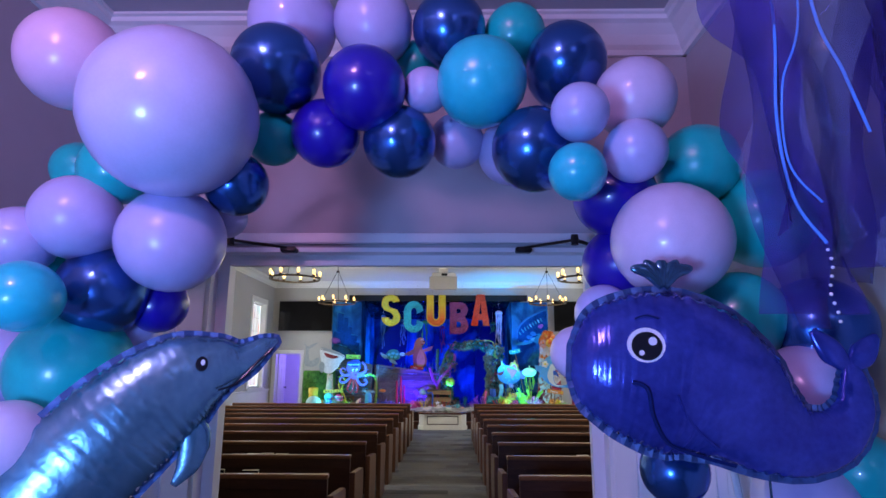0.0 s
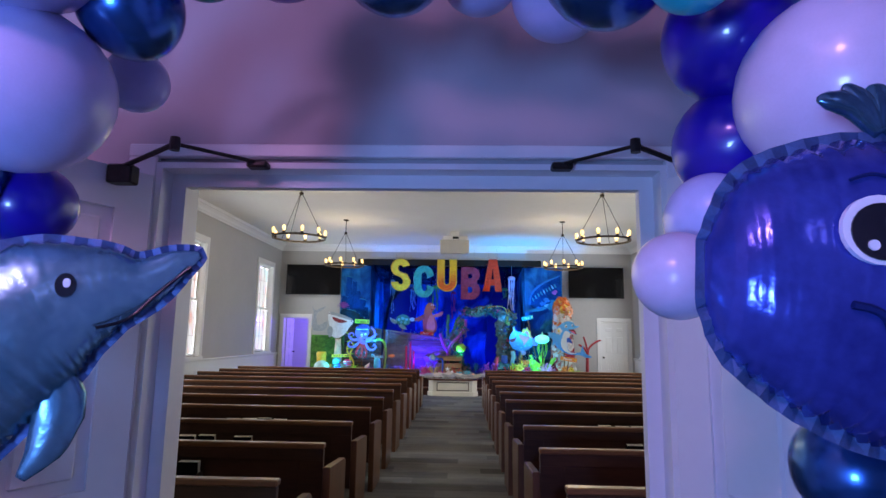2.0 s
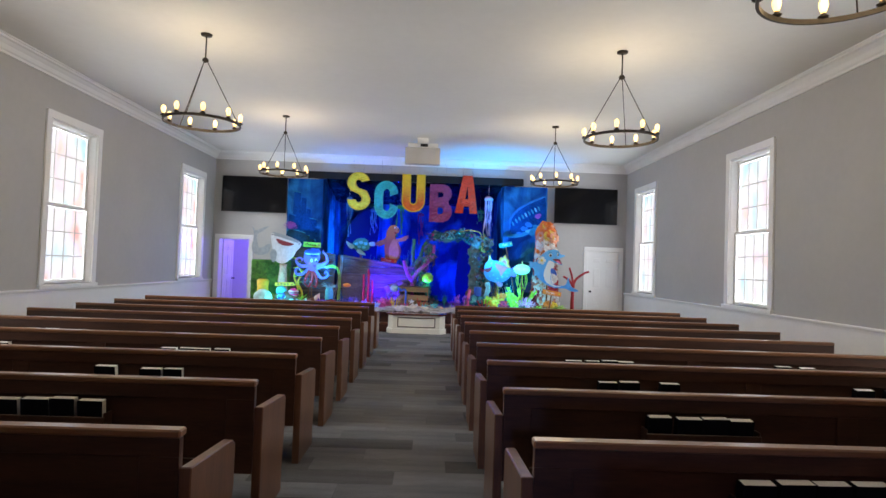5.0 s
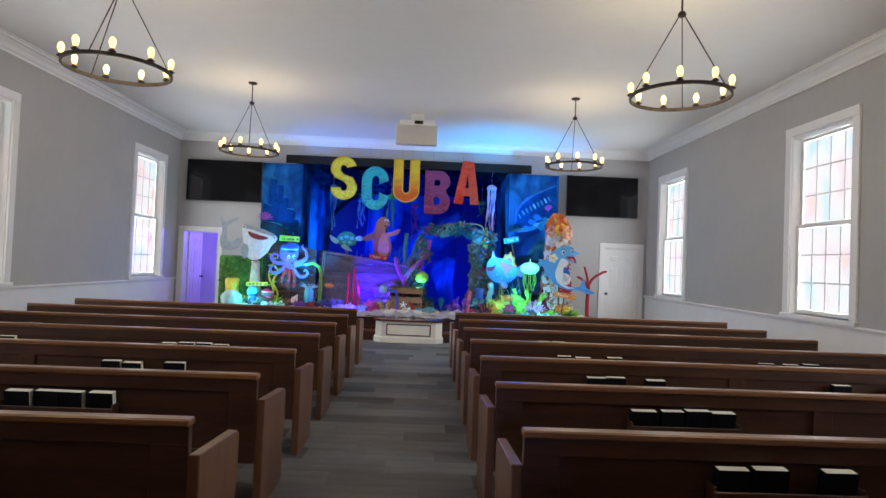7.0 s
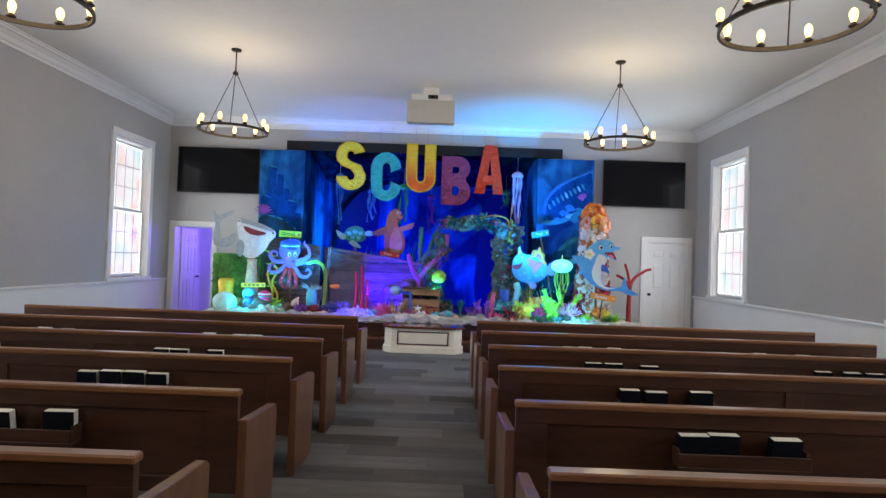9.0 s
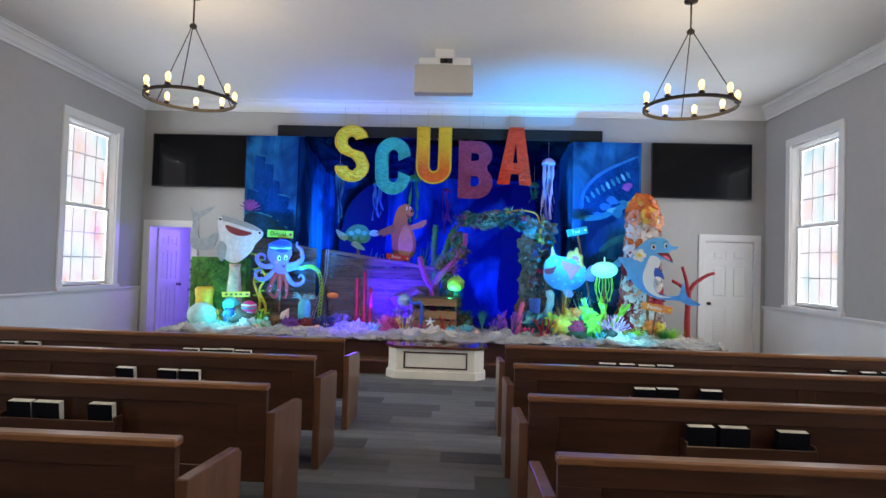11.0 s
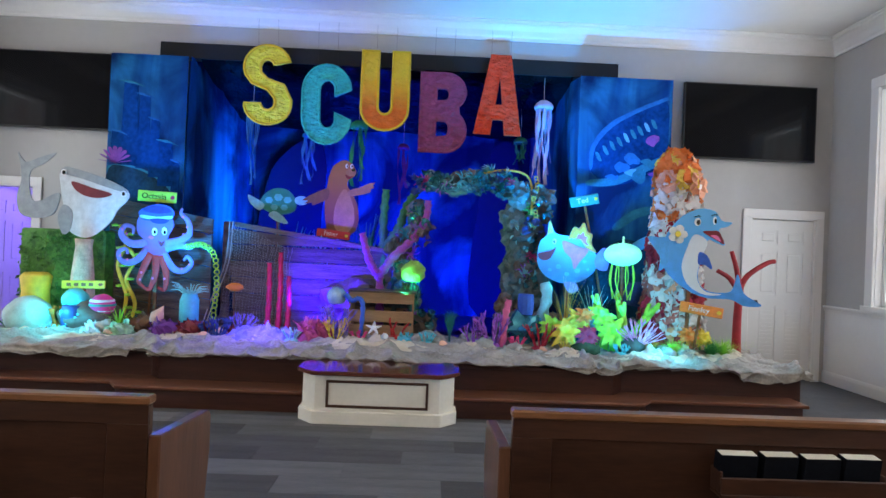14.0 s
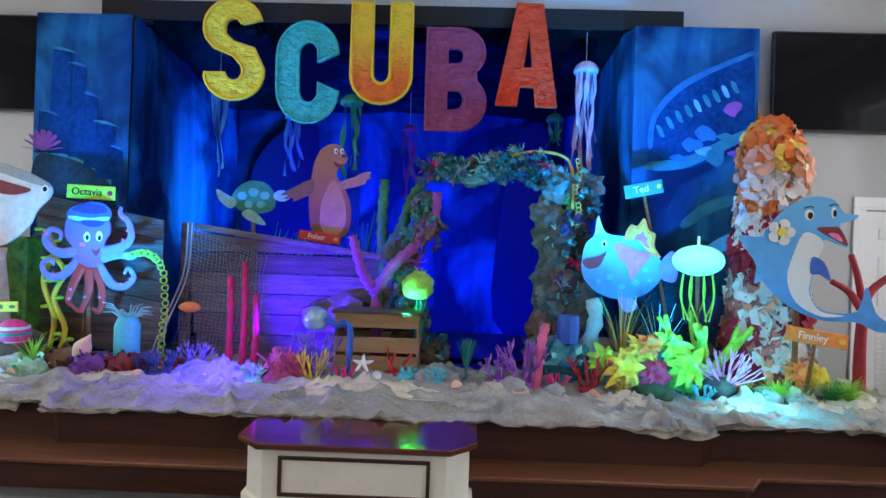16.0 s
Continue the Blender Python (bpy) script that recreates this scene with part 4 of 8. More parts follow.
dolphin_b = thing("dolphin_balloon", (-0.487, -0.64, 1.598), "silver blue foil dolphin balloon beside the door", "foil balloon", rz=23)
dsp = [(DX(x), DZ(y), r * 0.00124) for x, y, r in ((480, 592, 6), (455, 606, 20), (420, 632, 36), (375, 645, 62), (320, 672, 92), (250, 735, 108), (180, 815, 112), (115, 905, 104), (70, 1000, 80), (50, 1090, 46), (55, 1150, 20))]
part("body", foil_body(dsp, 0.5, 40, 16), DOLPH, dolphin_b, "", True)
part("seam", seam(dsp), SEAM, dolphin_b)
part("flipper", foil_body([(DX(320), DZ(740), 0.035), (DX(345), DZ(780), 0.04), (DX(340), DZ(830), 0.03), (DX(318), DZ(870), 0.008)], 0.45), DOLPH, dolphin_b, "", True)
part("dorsal_fin", foil_body([(DX(110), DZ(790), 0.05), (DX(50), DZ(805), 0.035), (DX(-10), DZ(835), 0.008)], 0.4), DOLPH, dolphin_b, "", True)
for s in (-1, 1):
    part("fluke", foil_body([(DX(55), DZ(1150), 0.03), (DX(55 + s * 60), DZ(1190), 0.035), (DX(55 + s * 120), DZ(1185), 0.008)], 0.45), DOLPH, dolphin_b, "", True)


def on_dolphin(x, z):
    best = -0.01
    for p in curve_pts(dsp, 5, False):
        d2 = p[2] ** 2 - (x - p[0]) ** 2 - (z - p[1]) ** 2
        if d2 > 0:
            best = min(best, -0.5 * math.sqrt(d2))
    return best


yd = on_dolphin(0, 0)
deye = part("eye", disc_y(0, yd - 0.002, 0, 0.014, 0.018), EYEB, dolphin_b, "black printed eye")
part("glint", disc_y(0.002, yd - 0.005, 0.003, 0.005, 0.007), EYEW, deye)
part("mouth", skin_line([(DX(472), DZ(610)), (DX(440), DZ(645)), (DX(410), DZ(680)), (DX(380), DZ(693))], 0.0028, on_dolphin), EYEB, dolphin_b, "dark mouth line")
part("weight_ribbon", tube(bmesh.new(), [(DX(60), 0.0, DZ(1160)), (-0.36, 0.02, -1.2), (-0.36, 0.03, -1.593)], 0.0025, 5), SPOUT, dolphin_b)

# ---- hanging jellyfish lantern in the vestibule ----
TULLE = mat("violet blue tulle", (0.03, 0.018, 0.22), 0.6, var=0.5, scale=9, alpha=0.62)
FILM = mat("clear film", (0.35, 0.38, 0.60), 0.12, var=0.2, scale=9, alpha=0.22, coat=0.6)
RIB = mat("sky blue ribbon", (0.10, 0.34, 0.85), 0.4, var=0.1)
jl = thing("jellyfish_lantern", (0.815, -1.23, 2.60), "hanging jellyfish with violet tulle arms and blue ribbons", "hanging decoration")
part("bell", lathe([(0.002, 0.18), (0.10, 0.165), (0.18, 0.11), (0.225, 0.03), (0.22, 0.0), (0.20, 0.0), (0.17, 0.09), (0.002, 0.15)], 24), TULLE, jl, "", True)
part("cord", tube(bmesh.new(), [(0, 0, 0.17), (0, 0, 0.579)], 0.003, 6), RIB, jl)


def streamer(x, y, length, width, amp, seed):
    r = random.Random(seed)
    bm = bmesh.new()
    prev = None
    ph, tw = r.uniform(0, 6), r.uniform(1.5, 3)
    for i in range(26):
        t = i / 25
        z = -t * length
        cx_, cy_ = x + amp * math.sin(5 * t + ph) * t, y + amp * math.cos(4 * t + ph) * t
        a = ph + tw * t
        w = width * (0.6 + 0.5 * math.sin(7 * t + ph) ** 2)
        row = []
        for j in range(5):
            u = (j / 4 - 0.5) * w
            row.append(bm.verts.new((cx_ + u * math.cos(a), cy_ + u * math.sin(a) + 0.012 * math.sin(9 * u / width + 12 * t), z)))
        if prev:
            for j in range(4):
                bm.faces.new((prev[j], prev[j + 1], row[j + 1], row[j]))
        prev = row
    return bm


for i in range(12):
    a = i * 0.55 + 1.2
    part("tulle_arm", streamer(0.145 * math.cos(a), 0.12 * math.sin(a), (0.86, 0.74, 0.92, 0.80, 0.95, 0.84)[i % 6], 0.17 if i % 4 else 0.12, 0.05, i + 3), FILM if i % 4 == 1 else TULLE, jl, "", True)
for i, pts in enumerate((((-0.17, -0.05, 0.0), (-0.16, -0.05, -0.434), (-0.175, -0.05, -0.633), (-0.165, -0.05, -0.76), (-0.125, -0.05, -0.83)), ((-0.12, -0.08, 0.0), (-0.12, -0.08, -0.434), (-0.085, -0.08, -0.575), (-0.06, -0.08, -0.67)), ((-0.16, -0.09, 0.0), (-0.145, -0.09, -0.45), (-0.185, -0.09, -0.60), (-0.19, -0.09, -0.72), (-0.15, -0.09, -0.78)))):
    part("ribbon", tube(bmesh.new(), curve_pts(pts, 8, False), 0.0024 if i < 2 else 0.0016, 6), RIB, jl, "sky blue ribbon")
bm = crumple(bmesh.new(), (0.05, -0.03, 0.9), 0.07, 12, 91, 1.0, -0.8)
bmesh.ops.transform(bm, matrix=Matrix.Translation((0, 0, -1.74)), verts=bm.verts)
part("film_knot", bm, FILM, jl, "crumpled clear film", True)
for i in range(9):
    part("bead", blob(0.0028, i, 0.05, 2, 1, 1.0, (-0.125 + 0.004 * math.sin(i), -0.05, -0.84 - i * 0.013), False), EYEW, jl)


# ---- sea scene on the platform ----
def sea_cloth(name, dark, mid, light, scale):
    """Printed backdrop cloth: drifting light shafts and dark rock masses in blue."""
    m = bpy.data.materials.new(name)
    m.use_nodes = True
    nt = m.node_tree
    b = nt.nodes["Principled BSDF"]
    N, L = nt.nodes.new, nt.links.new
    co = N("ShaderNodeTexCoord")

    def noise_at(sc, stretch, detail):
        mp = N("ShaderNodeMapping")
        mp.inputs["Scale"].default_value = stretch
        L(co.outputs["Object"], mp.inputs[0])
        n = N("ShaderNodeTexNoise")
        n.inputs["Scale"].default_value, n.inputs["Detail"].default_value, n.inputs["Distortion"].default_value = sc, detail, 0.6
        L(mp.outputs[0], n.inputs["Vector"])
        return n.outputs["Fac"]
    shafts, rocks = noise_at(scale, (2.2, 2.2, 0.3), 8), noise_at(scale * 0.8, (1, 1, 0.7), 8)
    r1, r2 = N("ShaderNodeValToRGB"), N("ShaderNodeValToRGB")
    r1.color_ramp.elements[0].position, r1.color_ramp.elements[0].color = 0.36, (*mid, 1)
    r1.color_ramp.elements[1].position, r1.color_ramp.elements[1].color = 0.70, (*light, 1)
    r2.color_ramp.elements[0].position, r2.color_ramp.elements[0].color = 0.44, (1, 1, 1, 1)
    r2.color_ramp.elements[1].position, r2.color_ramp.elements[1].color = 0.58, (0, 0, 0, 1)
    L(shafts, r1.inputs[0])
    L(rocks, r2.inputs[0])
    mx = N("ShaderNodeMix")
    mx.data_type = "RGBA"
    L(r2.outputs[0], mx.inputs[0])
    L(r1.outputs[0], mx.inputs[6])
    mx.inputs[7].default_value = (*dark, 1)
    L(mx.outputs[2], b.inputs["Base Color"])
    b.inputs["Roughness"].default_value = 0.6
    bp = N("ShaderNodeBump")
    bp.inputs["Strength"].default_value, bp.inputs["Distance"].default_value = 0.25, 0.02
    L(noise_at(5, (1, 1, 0.4), 2), bp.inputs["Height"])
    L(bp.outputs[0], b.inputs["Normal"])
    return m


SEA = sea_cloth("sea print cloth", (0.004, 0.032, 0.15), (0.006, 0.10, 0.42), (0.05, 0.44, 0.90), 1.3)
ROCKP = mat("dark teal print", (0.005, 0.035, 0.085), 0.65, var=0.5, scale=3, second=(0.010, 0.075, 0.15))
TEALP = mat("pale teal print", (0.02, 0.20, 0.36), 0.65, var=0.3, scale=5)
BLUEP = mat("mid blue print", (0.012, 0.14, 0.44), 0.65, var=0.3, scale=4)
PURP = mat("purple coral print", (0.22, 0.08, 0.42), 0.65, var=0.3, scale=6)
SKYP = mat("pale blue print", (0.10, 0.38, 0.70), 0.65, var=0.2, scale=6)


for m_ in (SEA, ROCKP, TEALP, BLUEP, PURP, SKYP):
    m_.node_tree.nodes["Principled BSDF"].inputs["Specular IOR Level"].default_value = 0.12


def flat_shape(pts, y, t=0.004, smooth=4):
    """A printed shape; those of the stretched panels lie close on the cloth."""
    if y > -0.05:
        y, t = -0.007 + (y + 0.02) * 0.4, 0.0015
    return extrude_poly(curve_pts(pts, smooth) if smooth else pts, t, "y", y)


def cloth_sheet(a, b, z0, z1, amp, n=40, m=24, seed=0.0):
    """A hanging sheet from a to b (x, y) between two heights, with soft folds."""
    bm = bmesh.new()
    A, B = Vector((*a, 0)), Vector((*b, 0))
    d = (B - A).normalized()
    side = Vector((d.y, -d.x, 0))
    g = []
    for j in range(m + 1):
        row = []
        for i in range(n + 1):
            p = A.lerp(B, i / n)
            z = z0 + (z1 - z0) * j / m
            row.append(bm.verts.new(p + Vector((0, 0, z)) + side * amp * (noise.noise((p.x * 3 + seed, p.y * 3, z * 0.6)) + 0.4 * noise.noise((p.x * 9 + seed, p.y * 9, z * 2)))))
        g.append(row)
    for j in range(m):
        for i in range(n):
            bm.faces.new((g[j][i], g[j][i + 1], g[j + 1][i + 1], g[j + 1][i]))
    geom = bmesh.ops.solidify(bm, geom=bm.faces[:], thickness=0.004)
    return bm


bl = thing("backdrop_panel", (-3.10, 15.72, STAGE_Z), "printed blue sea backdrop panel beside the alcove", "backdrop", "sea backdrop panels")
br = thing("backdrop_panel", (2.58, 15.72, STAGE_Z), "printed blue sea backdrop panel with teal skeleton print", "backdrop", "sea backdrop panels")
H = 3.62 - STAGE_Z
part("front_sheet", cloth_sheet((-0.45, 0), (0.45, 0), 0, H, 0.003, 20, 40, 1), SEA, bl)
part("return_sheet", cloth_sheet((0.455, 0.0), (0.52, 2.45), 0, H, 0.05, 40, 40, 2), SEA, bl)
part("frame", boxes((-0.45, 0.03, 0, -0.41, 0.07, H - 0.02), (0.38, 0.03, 0, 0.42, 0.07, H - 0.02), (-0.41, 0.03, H - 0.06, 0.38, 0.07, H - 0.02)), PEW, bl)
part("outer_sheet", cloth_sheet((-0.455, 0.27), (-0.455, 0.0), 0, H, 0.004, 8, 10, 5), SEA, bl)
part("front_sheet", cloth_sheet((-0.56, 0), (0.56, 0), 0, H, 0.003, 20, 40, 7), SEA, br)
part("return_sheet", cloth_sheet((-0.72, 2.45), (-0.565, 0.0), 0, H, 0.05, 40, 40, 8), SEA, br)
part("outer_sheet", cloth_sheet((0.565, 0.0), (0.565, 0.27), 0, H, 0.004, 8, 10, 9), SEA, br)
part("frame", boxes((-0.52, 0.03, 0, -0.48, 0.07, H - 0.02), (0.50, 0.03, 0, 0.54, 0.07, H - 0.02), (-0.48, 0.03, H - 0.06, 0.50, 0.07, H - 0.02)), PEW, br)
# prints: columns, a whale-backed rock and a coral tuft; ribs and fish
part("print_rock", flat_shape([(-0.43, 1.42), (-0.42, 1.84), (-0.2, 1.86), (0.05, 1.78), (0.28, 1.62), (0.36, 1.38), (0.30, 1.20), (0.0, 1.22)], -0.024), ROCKP, bl)
part("print_rock", flat_shape([(-0.43, 0.35), (-0.43, 1.1), (-0.1, 1.22), (0.2, 1.12), (0.42, 0.85), (0.42, 0.30)], -0.026), TEALP, bl)
part("print_rim", flat_shape([(-0.43, 1.80), (-0.42, 1.87), (-0.2, 1.885), (0.05, 1.81), (0.28, 1.66), (0.40, 1.40), (0.35, 1.42), (0.24, 1.61), (0.03, 1.755), (-0.2, 1.835)], -0.0215), TEALP, bl)
COLP = mat("dusky blue print", (0.004, 0.045, 0.20), 0.65, var=0.6, scale=2.2)
for i, (x, w, z0, z1) in enumerate(((-0.34, 0.075, 1.95, 2.28), (-0.20, 0.10, 1.88, 2.86), (-0.03, 0.075, 1.85, 2.72), (0.10, 0.06, 1.75, 2.44), (0.24, 0.085, 1.65, 2.18), (0.36, 0.05, 1.55, 1.95))):
    part("print_column", flat_shape([(x - w * 1.1, z0), (x - w * 0.95, (z0 + z1) / 2), (x - w * 0.85, z1), (x + w * 0.8, z1 - 0.02), (x + w * 0.9, (z0 + z1) / 2 + 0.1), (x + w * 1.05, z0)], -0.020 - 0.0015 * i, 0.003, 0), COLP, bl)
    part("print_ledge", flat_shape([(x - w * 1.5, z1 + 0.015), (x - w * 0.6, z1 + 0.02), (x + w * 0.4, z1 + 0.005), (x + w * 1.7, z1 - 0.05), (x + w * 0.5, z1 - 0.022), (x - w * 0.3, z1 - 0.012)], -0.0325 - 0.001 * i, 0.003, 3), (BLUEP, TEALP, BLUEP)[i % 3], bl)
for i in range(9):
    a = radians(10 + i * 20)
    part("print_coral", flat_shape([(-0.36, 1.90), (-0.36 + 0.16 * math.cos(a) - 0.02, 1.90 + 0.17 * math.sin(a)), (-0.36 + 0.19 * math.cos(a), 1.90 + 0.2 * math.sin(a)), (-0.36 + 0.16 * math.cos(a) + 0.03, 1.90 + 0.16 * math.sin(a))], -0.030, 0.003), PURP, bl)
part("print_gape", flat_shape([(-0.40, 2.06), (-0.38, 2.36), (-0.18, 2.62), (0.1, 2.78), (0.48, 2.96), (0.53, 2.5), (0.50, 2.16), (0.2, 2.0), (-0.1, 1.9)], -0.021, 0.003), COLP, br)
part("print_jaw", flat_shape([(-0.42, 2.10), (-0.40, 2.38), (-0.2, 2.64), (0.1, 2.82), (0.5, 2.99), (0.5, 2.95), (0.12, 2.77), (-0.16, 2.59), (-0.35, 2.35), (-0.38, 2.10)], -0.026, 0.003), BLUEP, br)
for i in range(9):
    t = i / 8
    x, z = -0.33 + 0.66 * t, 2.24 + 0.42 * t ** 0.8
    w = 0.030 - 0.010 * abs(t - 0.6)
    part("print_tooth", flat_shape([(x - 0.02, z + 0.05), (x + 0.02, z + 0.035), (x + 0.055, z - 0.04), (x + 0.05, z - 0.06), (x + 0.02, z - 0.05), (x - 0.012, z)], -0.029, 0.003), (TEALP, SKYP, TEALP)[i % 3] if t > 0.3 else TEALP, br)
for i, (x, z, r) in enumerate(((0.10, 2.22, 0.09), (-0.02, 2.12, 0.08), (0.24, 2.30, 0.07), (0.33, 2.46, 0.08), (0.18, 2.02, 0.10))):
    part("print_sponge", flat_shape([(x + r * (1 + 0.25 * math.sin(5 * k + i)) * math.cos(k * 0.7), z + r * 0.8 * (1 + 0.25 * math.cos(4 * k + i)) * math.sin(k * 0.7)) for k in range(9)], -0.0345 - 0.001 * i, 0.003, 3), (BLUEP, BLUEP, COLP, PURP, TEALP)[i], br)
part("print_jaw", flat_shape([(-0.42, 1.95), (-0.1, 2.0), (0.2, 2.15), (0.52, 2.30), (0.52, 2.22), (0.2, 2.04), (-0.1, 1.9), (-0.42, 1.88)], -0.027), TEALP, br)
part("print_rock", flat_shape([(-0.45, 0.3), (-0.3, 0.95), (0.0, 1.25), (0.3, 1.15), (0.5, 0.8), (0.52, 0.3)], -0.023), ROCKP, br)
part("print_eel", flat_shape([(-0.1, 1.42), (0.15, 1.62), (0.5, 1.68), (0.5, 1.62), (0.2, 1.52), (-0.05, 1.36)], -0.030), TEALP, br)
part("print_ray", flat_shape([(-0.05, 1.02), (0.2, 1.25), (0.5, 1.38), (0.5, 1.30), (0.22, 1.12)], -0.031), SKYP, br)
for i, (x, z, s) in enumerate(((0.12, 2.06, 0.12), (0.28, 2.2, 0.09), (-0.15, 2.0, 0.08), (0.36, 2.05, 0.07))):
    part("print_fish", flat_shape([(x - s, z), (x, z + s * 0.4), (x + s * 0.7, z + 0.01), (x + s, z + s * 0.35), (x + s, z - s * 0.3), (x, z - s * 0.4)], -0.033, 0.003), (SKYP, TEALP, BLUEP, PURP)[i], br)
NAVYP = mat("navy print", (0.002, 0.010, 0.040), 0.8, var=0.5, scale=2, second=(0.003, 0.026, 0.10))
for m_ in (NAVYP, COLP):
    m_.node_tree.nodes["Principled BSDF"].inputs["Specular IOR Level"].default_value = 0.02
bkp = thing("alcove_backdrop", (-0.25, 18.12, STAGE_Z), "deep blue printed sea cloth across the alcove", "backdrop")
part("sheet", cloth_sheet((-2.3, 0), (2.1, 0), 0, 3.2, 0.05, 60, 30, 4), SEA, bkp)
part("print_rock", flat_shape([(-2.2, 0.2), (-2.1, 1.9), (-1.8, 2.5), (-1.35, 2.75), (-1.15, 2.3), (-1.2, 1.2), (-1.0, 0.2)], -0.10), NAVYP, bkp)
part("print_rock", flat_shape([(1.2, 0.2), (1.35, 2.2), (1.6, 2.8), (1.9, 2.5), (2.0, 0.2)], -0.10), NAVYP, bkp)
for i, x in enumerate((-0.75,)):
    part("print_weed", flat_shape([(x, 0.6), (x - 0.08, 1.6), (x + 0.02, 2.6), (x + 0.1, 2.9), (x + 0.12, 1.8), (x + 0.16, 0.6)], -0.09), BLUEP if i % 2 else ROCKP, bkp)

# black sheeting sagging under the alcove's head
tarp = bmesh.new()
g = []
for j in range(19):
    t = j / 18
    row = []
    for i in range(61):
        u = i / 60
        x = -2.62 + 4.62 * u
        y = 15.985 + 1.9 * t
        z = 3.70 - 0.42 * t ** 0.6 + 0.05 * noise.noise((x * 2.2, y * 5, 3)) + 0.025 * noise.noise((x * 7, y * 9, 8)) + (0.03 * math.sin(9 * u) * (1 - t))
        row.append(tarp.verts.new((x, y, z)))
    g.append(row)
for j in range(18):
    for i in range(60):
        tarp.faces.new((g[j][i], g[j + 1][i], g[j + 1][i + 1], g[j][i + 1]))
solid("black_sheeting", tarp, mat("glossy black sheeting", (0.004, 0.004, 0.006), 0.10, var=0.1, scale=4, bump=0.5, bscale=9, bdist=0.03), "glossy black plastic sheeting sagging under the alcove head", "plastic sheet", smooth=True)


# ---- hanging letters ----
def outline_mesh(name, loops, depth, rim=0.0):
    cu = bpy.data.curves.new(name, "CURVE")
    cu.dimensions, cu.fill_mode = ("2D", "BOTH") if not rim else ("3D", "FULL")
    if rim:
        cu.bevel_depth, cu.bevel_resolution = rim, 1
    else:
        cu.extrude = depth / 2
    for lp in loops:
        s = cu.splines.new("POLY")
        s.points.add(len(lp) - 1)
        for p, (x, z) in zip(s.points, lp):
            p.co = (x, z, 0, 1)
        s.use_cyclic_u = True
    tmp = new(name, cu)
    bpy.context.view_layer.update()
    me = bpy.data.meshes.new_from_object(tmp.evaluated_get(bpy.context.evaluated_depsgraph_get()))
    bpy.data.objects.remove(tmp)
    bpy.data.curves.remove(cu)
    me.transform(Matrix.Rotation(radians(90), 4, "X"))
    return me


def arc(cx_, cz, rx, rz, a0, a1, n=12):
    return [(cx_ + rx * math.cos(radians(a0 + (a1 - a0) * i / n)), cz + rz * math.sin(radians(a0 + (a1 - a0) * i / n))) for i in range(n + 1)]


LETTER = {
    "U": [[(-0.29, 0.485), (-0.29, -0.22)] + arc(0, -0.22, 0.29, 0.265, 180, 360)[1:-1] + [(0.29, -0.22), (0.29, 0.485), (0.085, 0.485), (0.085, -0.2)] + arc(0, -0.2, 0.085, 0.09, 360, 180, 8)[1:-1] + [(-0.085, -0.2), (-0.085, 0.485)]],
    "C": [arc(0, 0.16, 0.295, 0.325, 5, 180, 12) + arc(0, -0.16, 0.295, 0.325, 180, 355, 12) + [(0.10, -0.10)] + arc(0.01, -0.17, 0.10, 0.13, 340, 180, 8) + arc(0.01, 0.17, 0.10, 0.13, 180, 20, 8) + [(0.10, 0.10)]],
    "A": [[(-0.285, -0.485), (-0.115, 0.485), (0.115, 0.485), (0.285, -0.485), (0.095, -0.485), (0.075, -0.30), (-0.075, -0.30), (-0.095, -0.485)], [(-0.05, -0.13), (0.05, -0.13), (0.0, 0.24)]],
    "B": [[(-0.28, -0.485), (-0.28, 0.485)] + arc(0.03, 0.255, 0.24, 0.23, 90, -50, 10) + arc(0.03, -0.22, 0.255, 0.265, 50, -90, 12), [(-0.085, 0.14), (-0.085, 0.30)] + arc(0.02, 0.22, 0.06, 0.08, 90, -90, 6), [(-0.085, -0.30), (-0.085, -0.10)] + arc(0.02, -0.20, 0.065, 0.10, 90, -90, 6)],
    "S": [arc(0.0, 0.215, 0.285, 0.27, 15, 200, 12) + [(-0.19, 0.02), (0.0, -0.06), (0.08, -0.16)] + arc(0.0, -0.21, 0.09, 0.10, 0, -170, 8) + [(-0.28, -0.22)] + arc(0.0, -0.215, 0.29, 0.27, 190, 365, 12) + [(0.20, 0.0), (0.0, 0.07), (-0.08, 0.15)] + arc(0.0, 0.225, 0.085, 0.085, 180, 15, 8)],
}


# Grades the low colour into the high one between heights z0 and z1.
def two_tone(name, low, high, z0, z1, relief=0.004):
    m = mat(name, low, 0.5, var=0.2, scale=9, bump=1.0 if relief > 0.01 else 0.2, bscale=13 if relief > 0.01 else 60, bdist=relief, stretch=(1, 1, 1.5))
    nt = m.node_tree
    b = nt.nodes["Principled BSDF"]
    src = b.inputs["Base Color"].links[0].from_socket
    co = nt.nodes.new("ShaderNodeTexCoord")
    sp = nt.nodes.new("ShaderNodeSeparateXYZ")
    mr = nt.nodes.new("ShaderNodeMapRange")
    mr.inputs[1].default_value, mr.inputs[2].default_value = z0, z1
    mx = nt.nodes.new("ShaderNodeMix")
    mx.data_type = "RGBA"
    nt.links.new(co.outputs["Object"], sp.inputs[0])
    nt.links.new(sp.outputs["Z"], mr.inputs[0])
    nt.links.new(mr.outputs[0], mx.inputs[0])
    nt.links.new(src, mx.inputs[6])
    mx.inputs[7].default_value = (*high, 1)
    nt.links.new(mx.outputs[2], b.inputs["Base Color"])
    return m


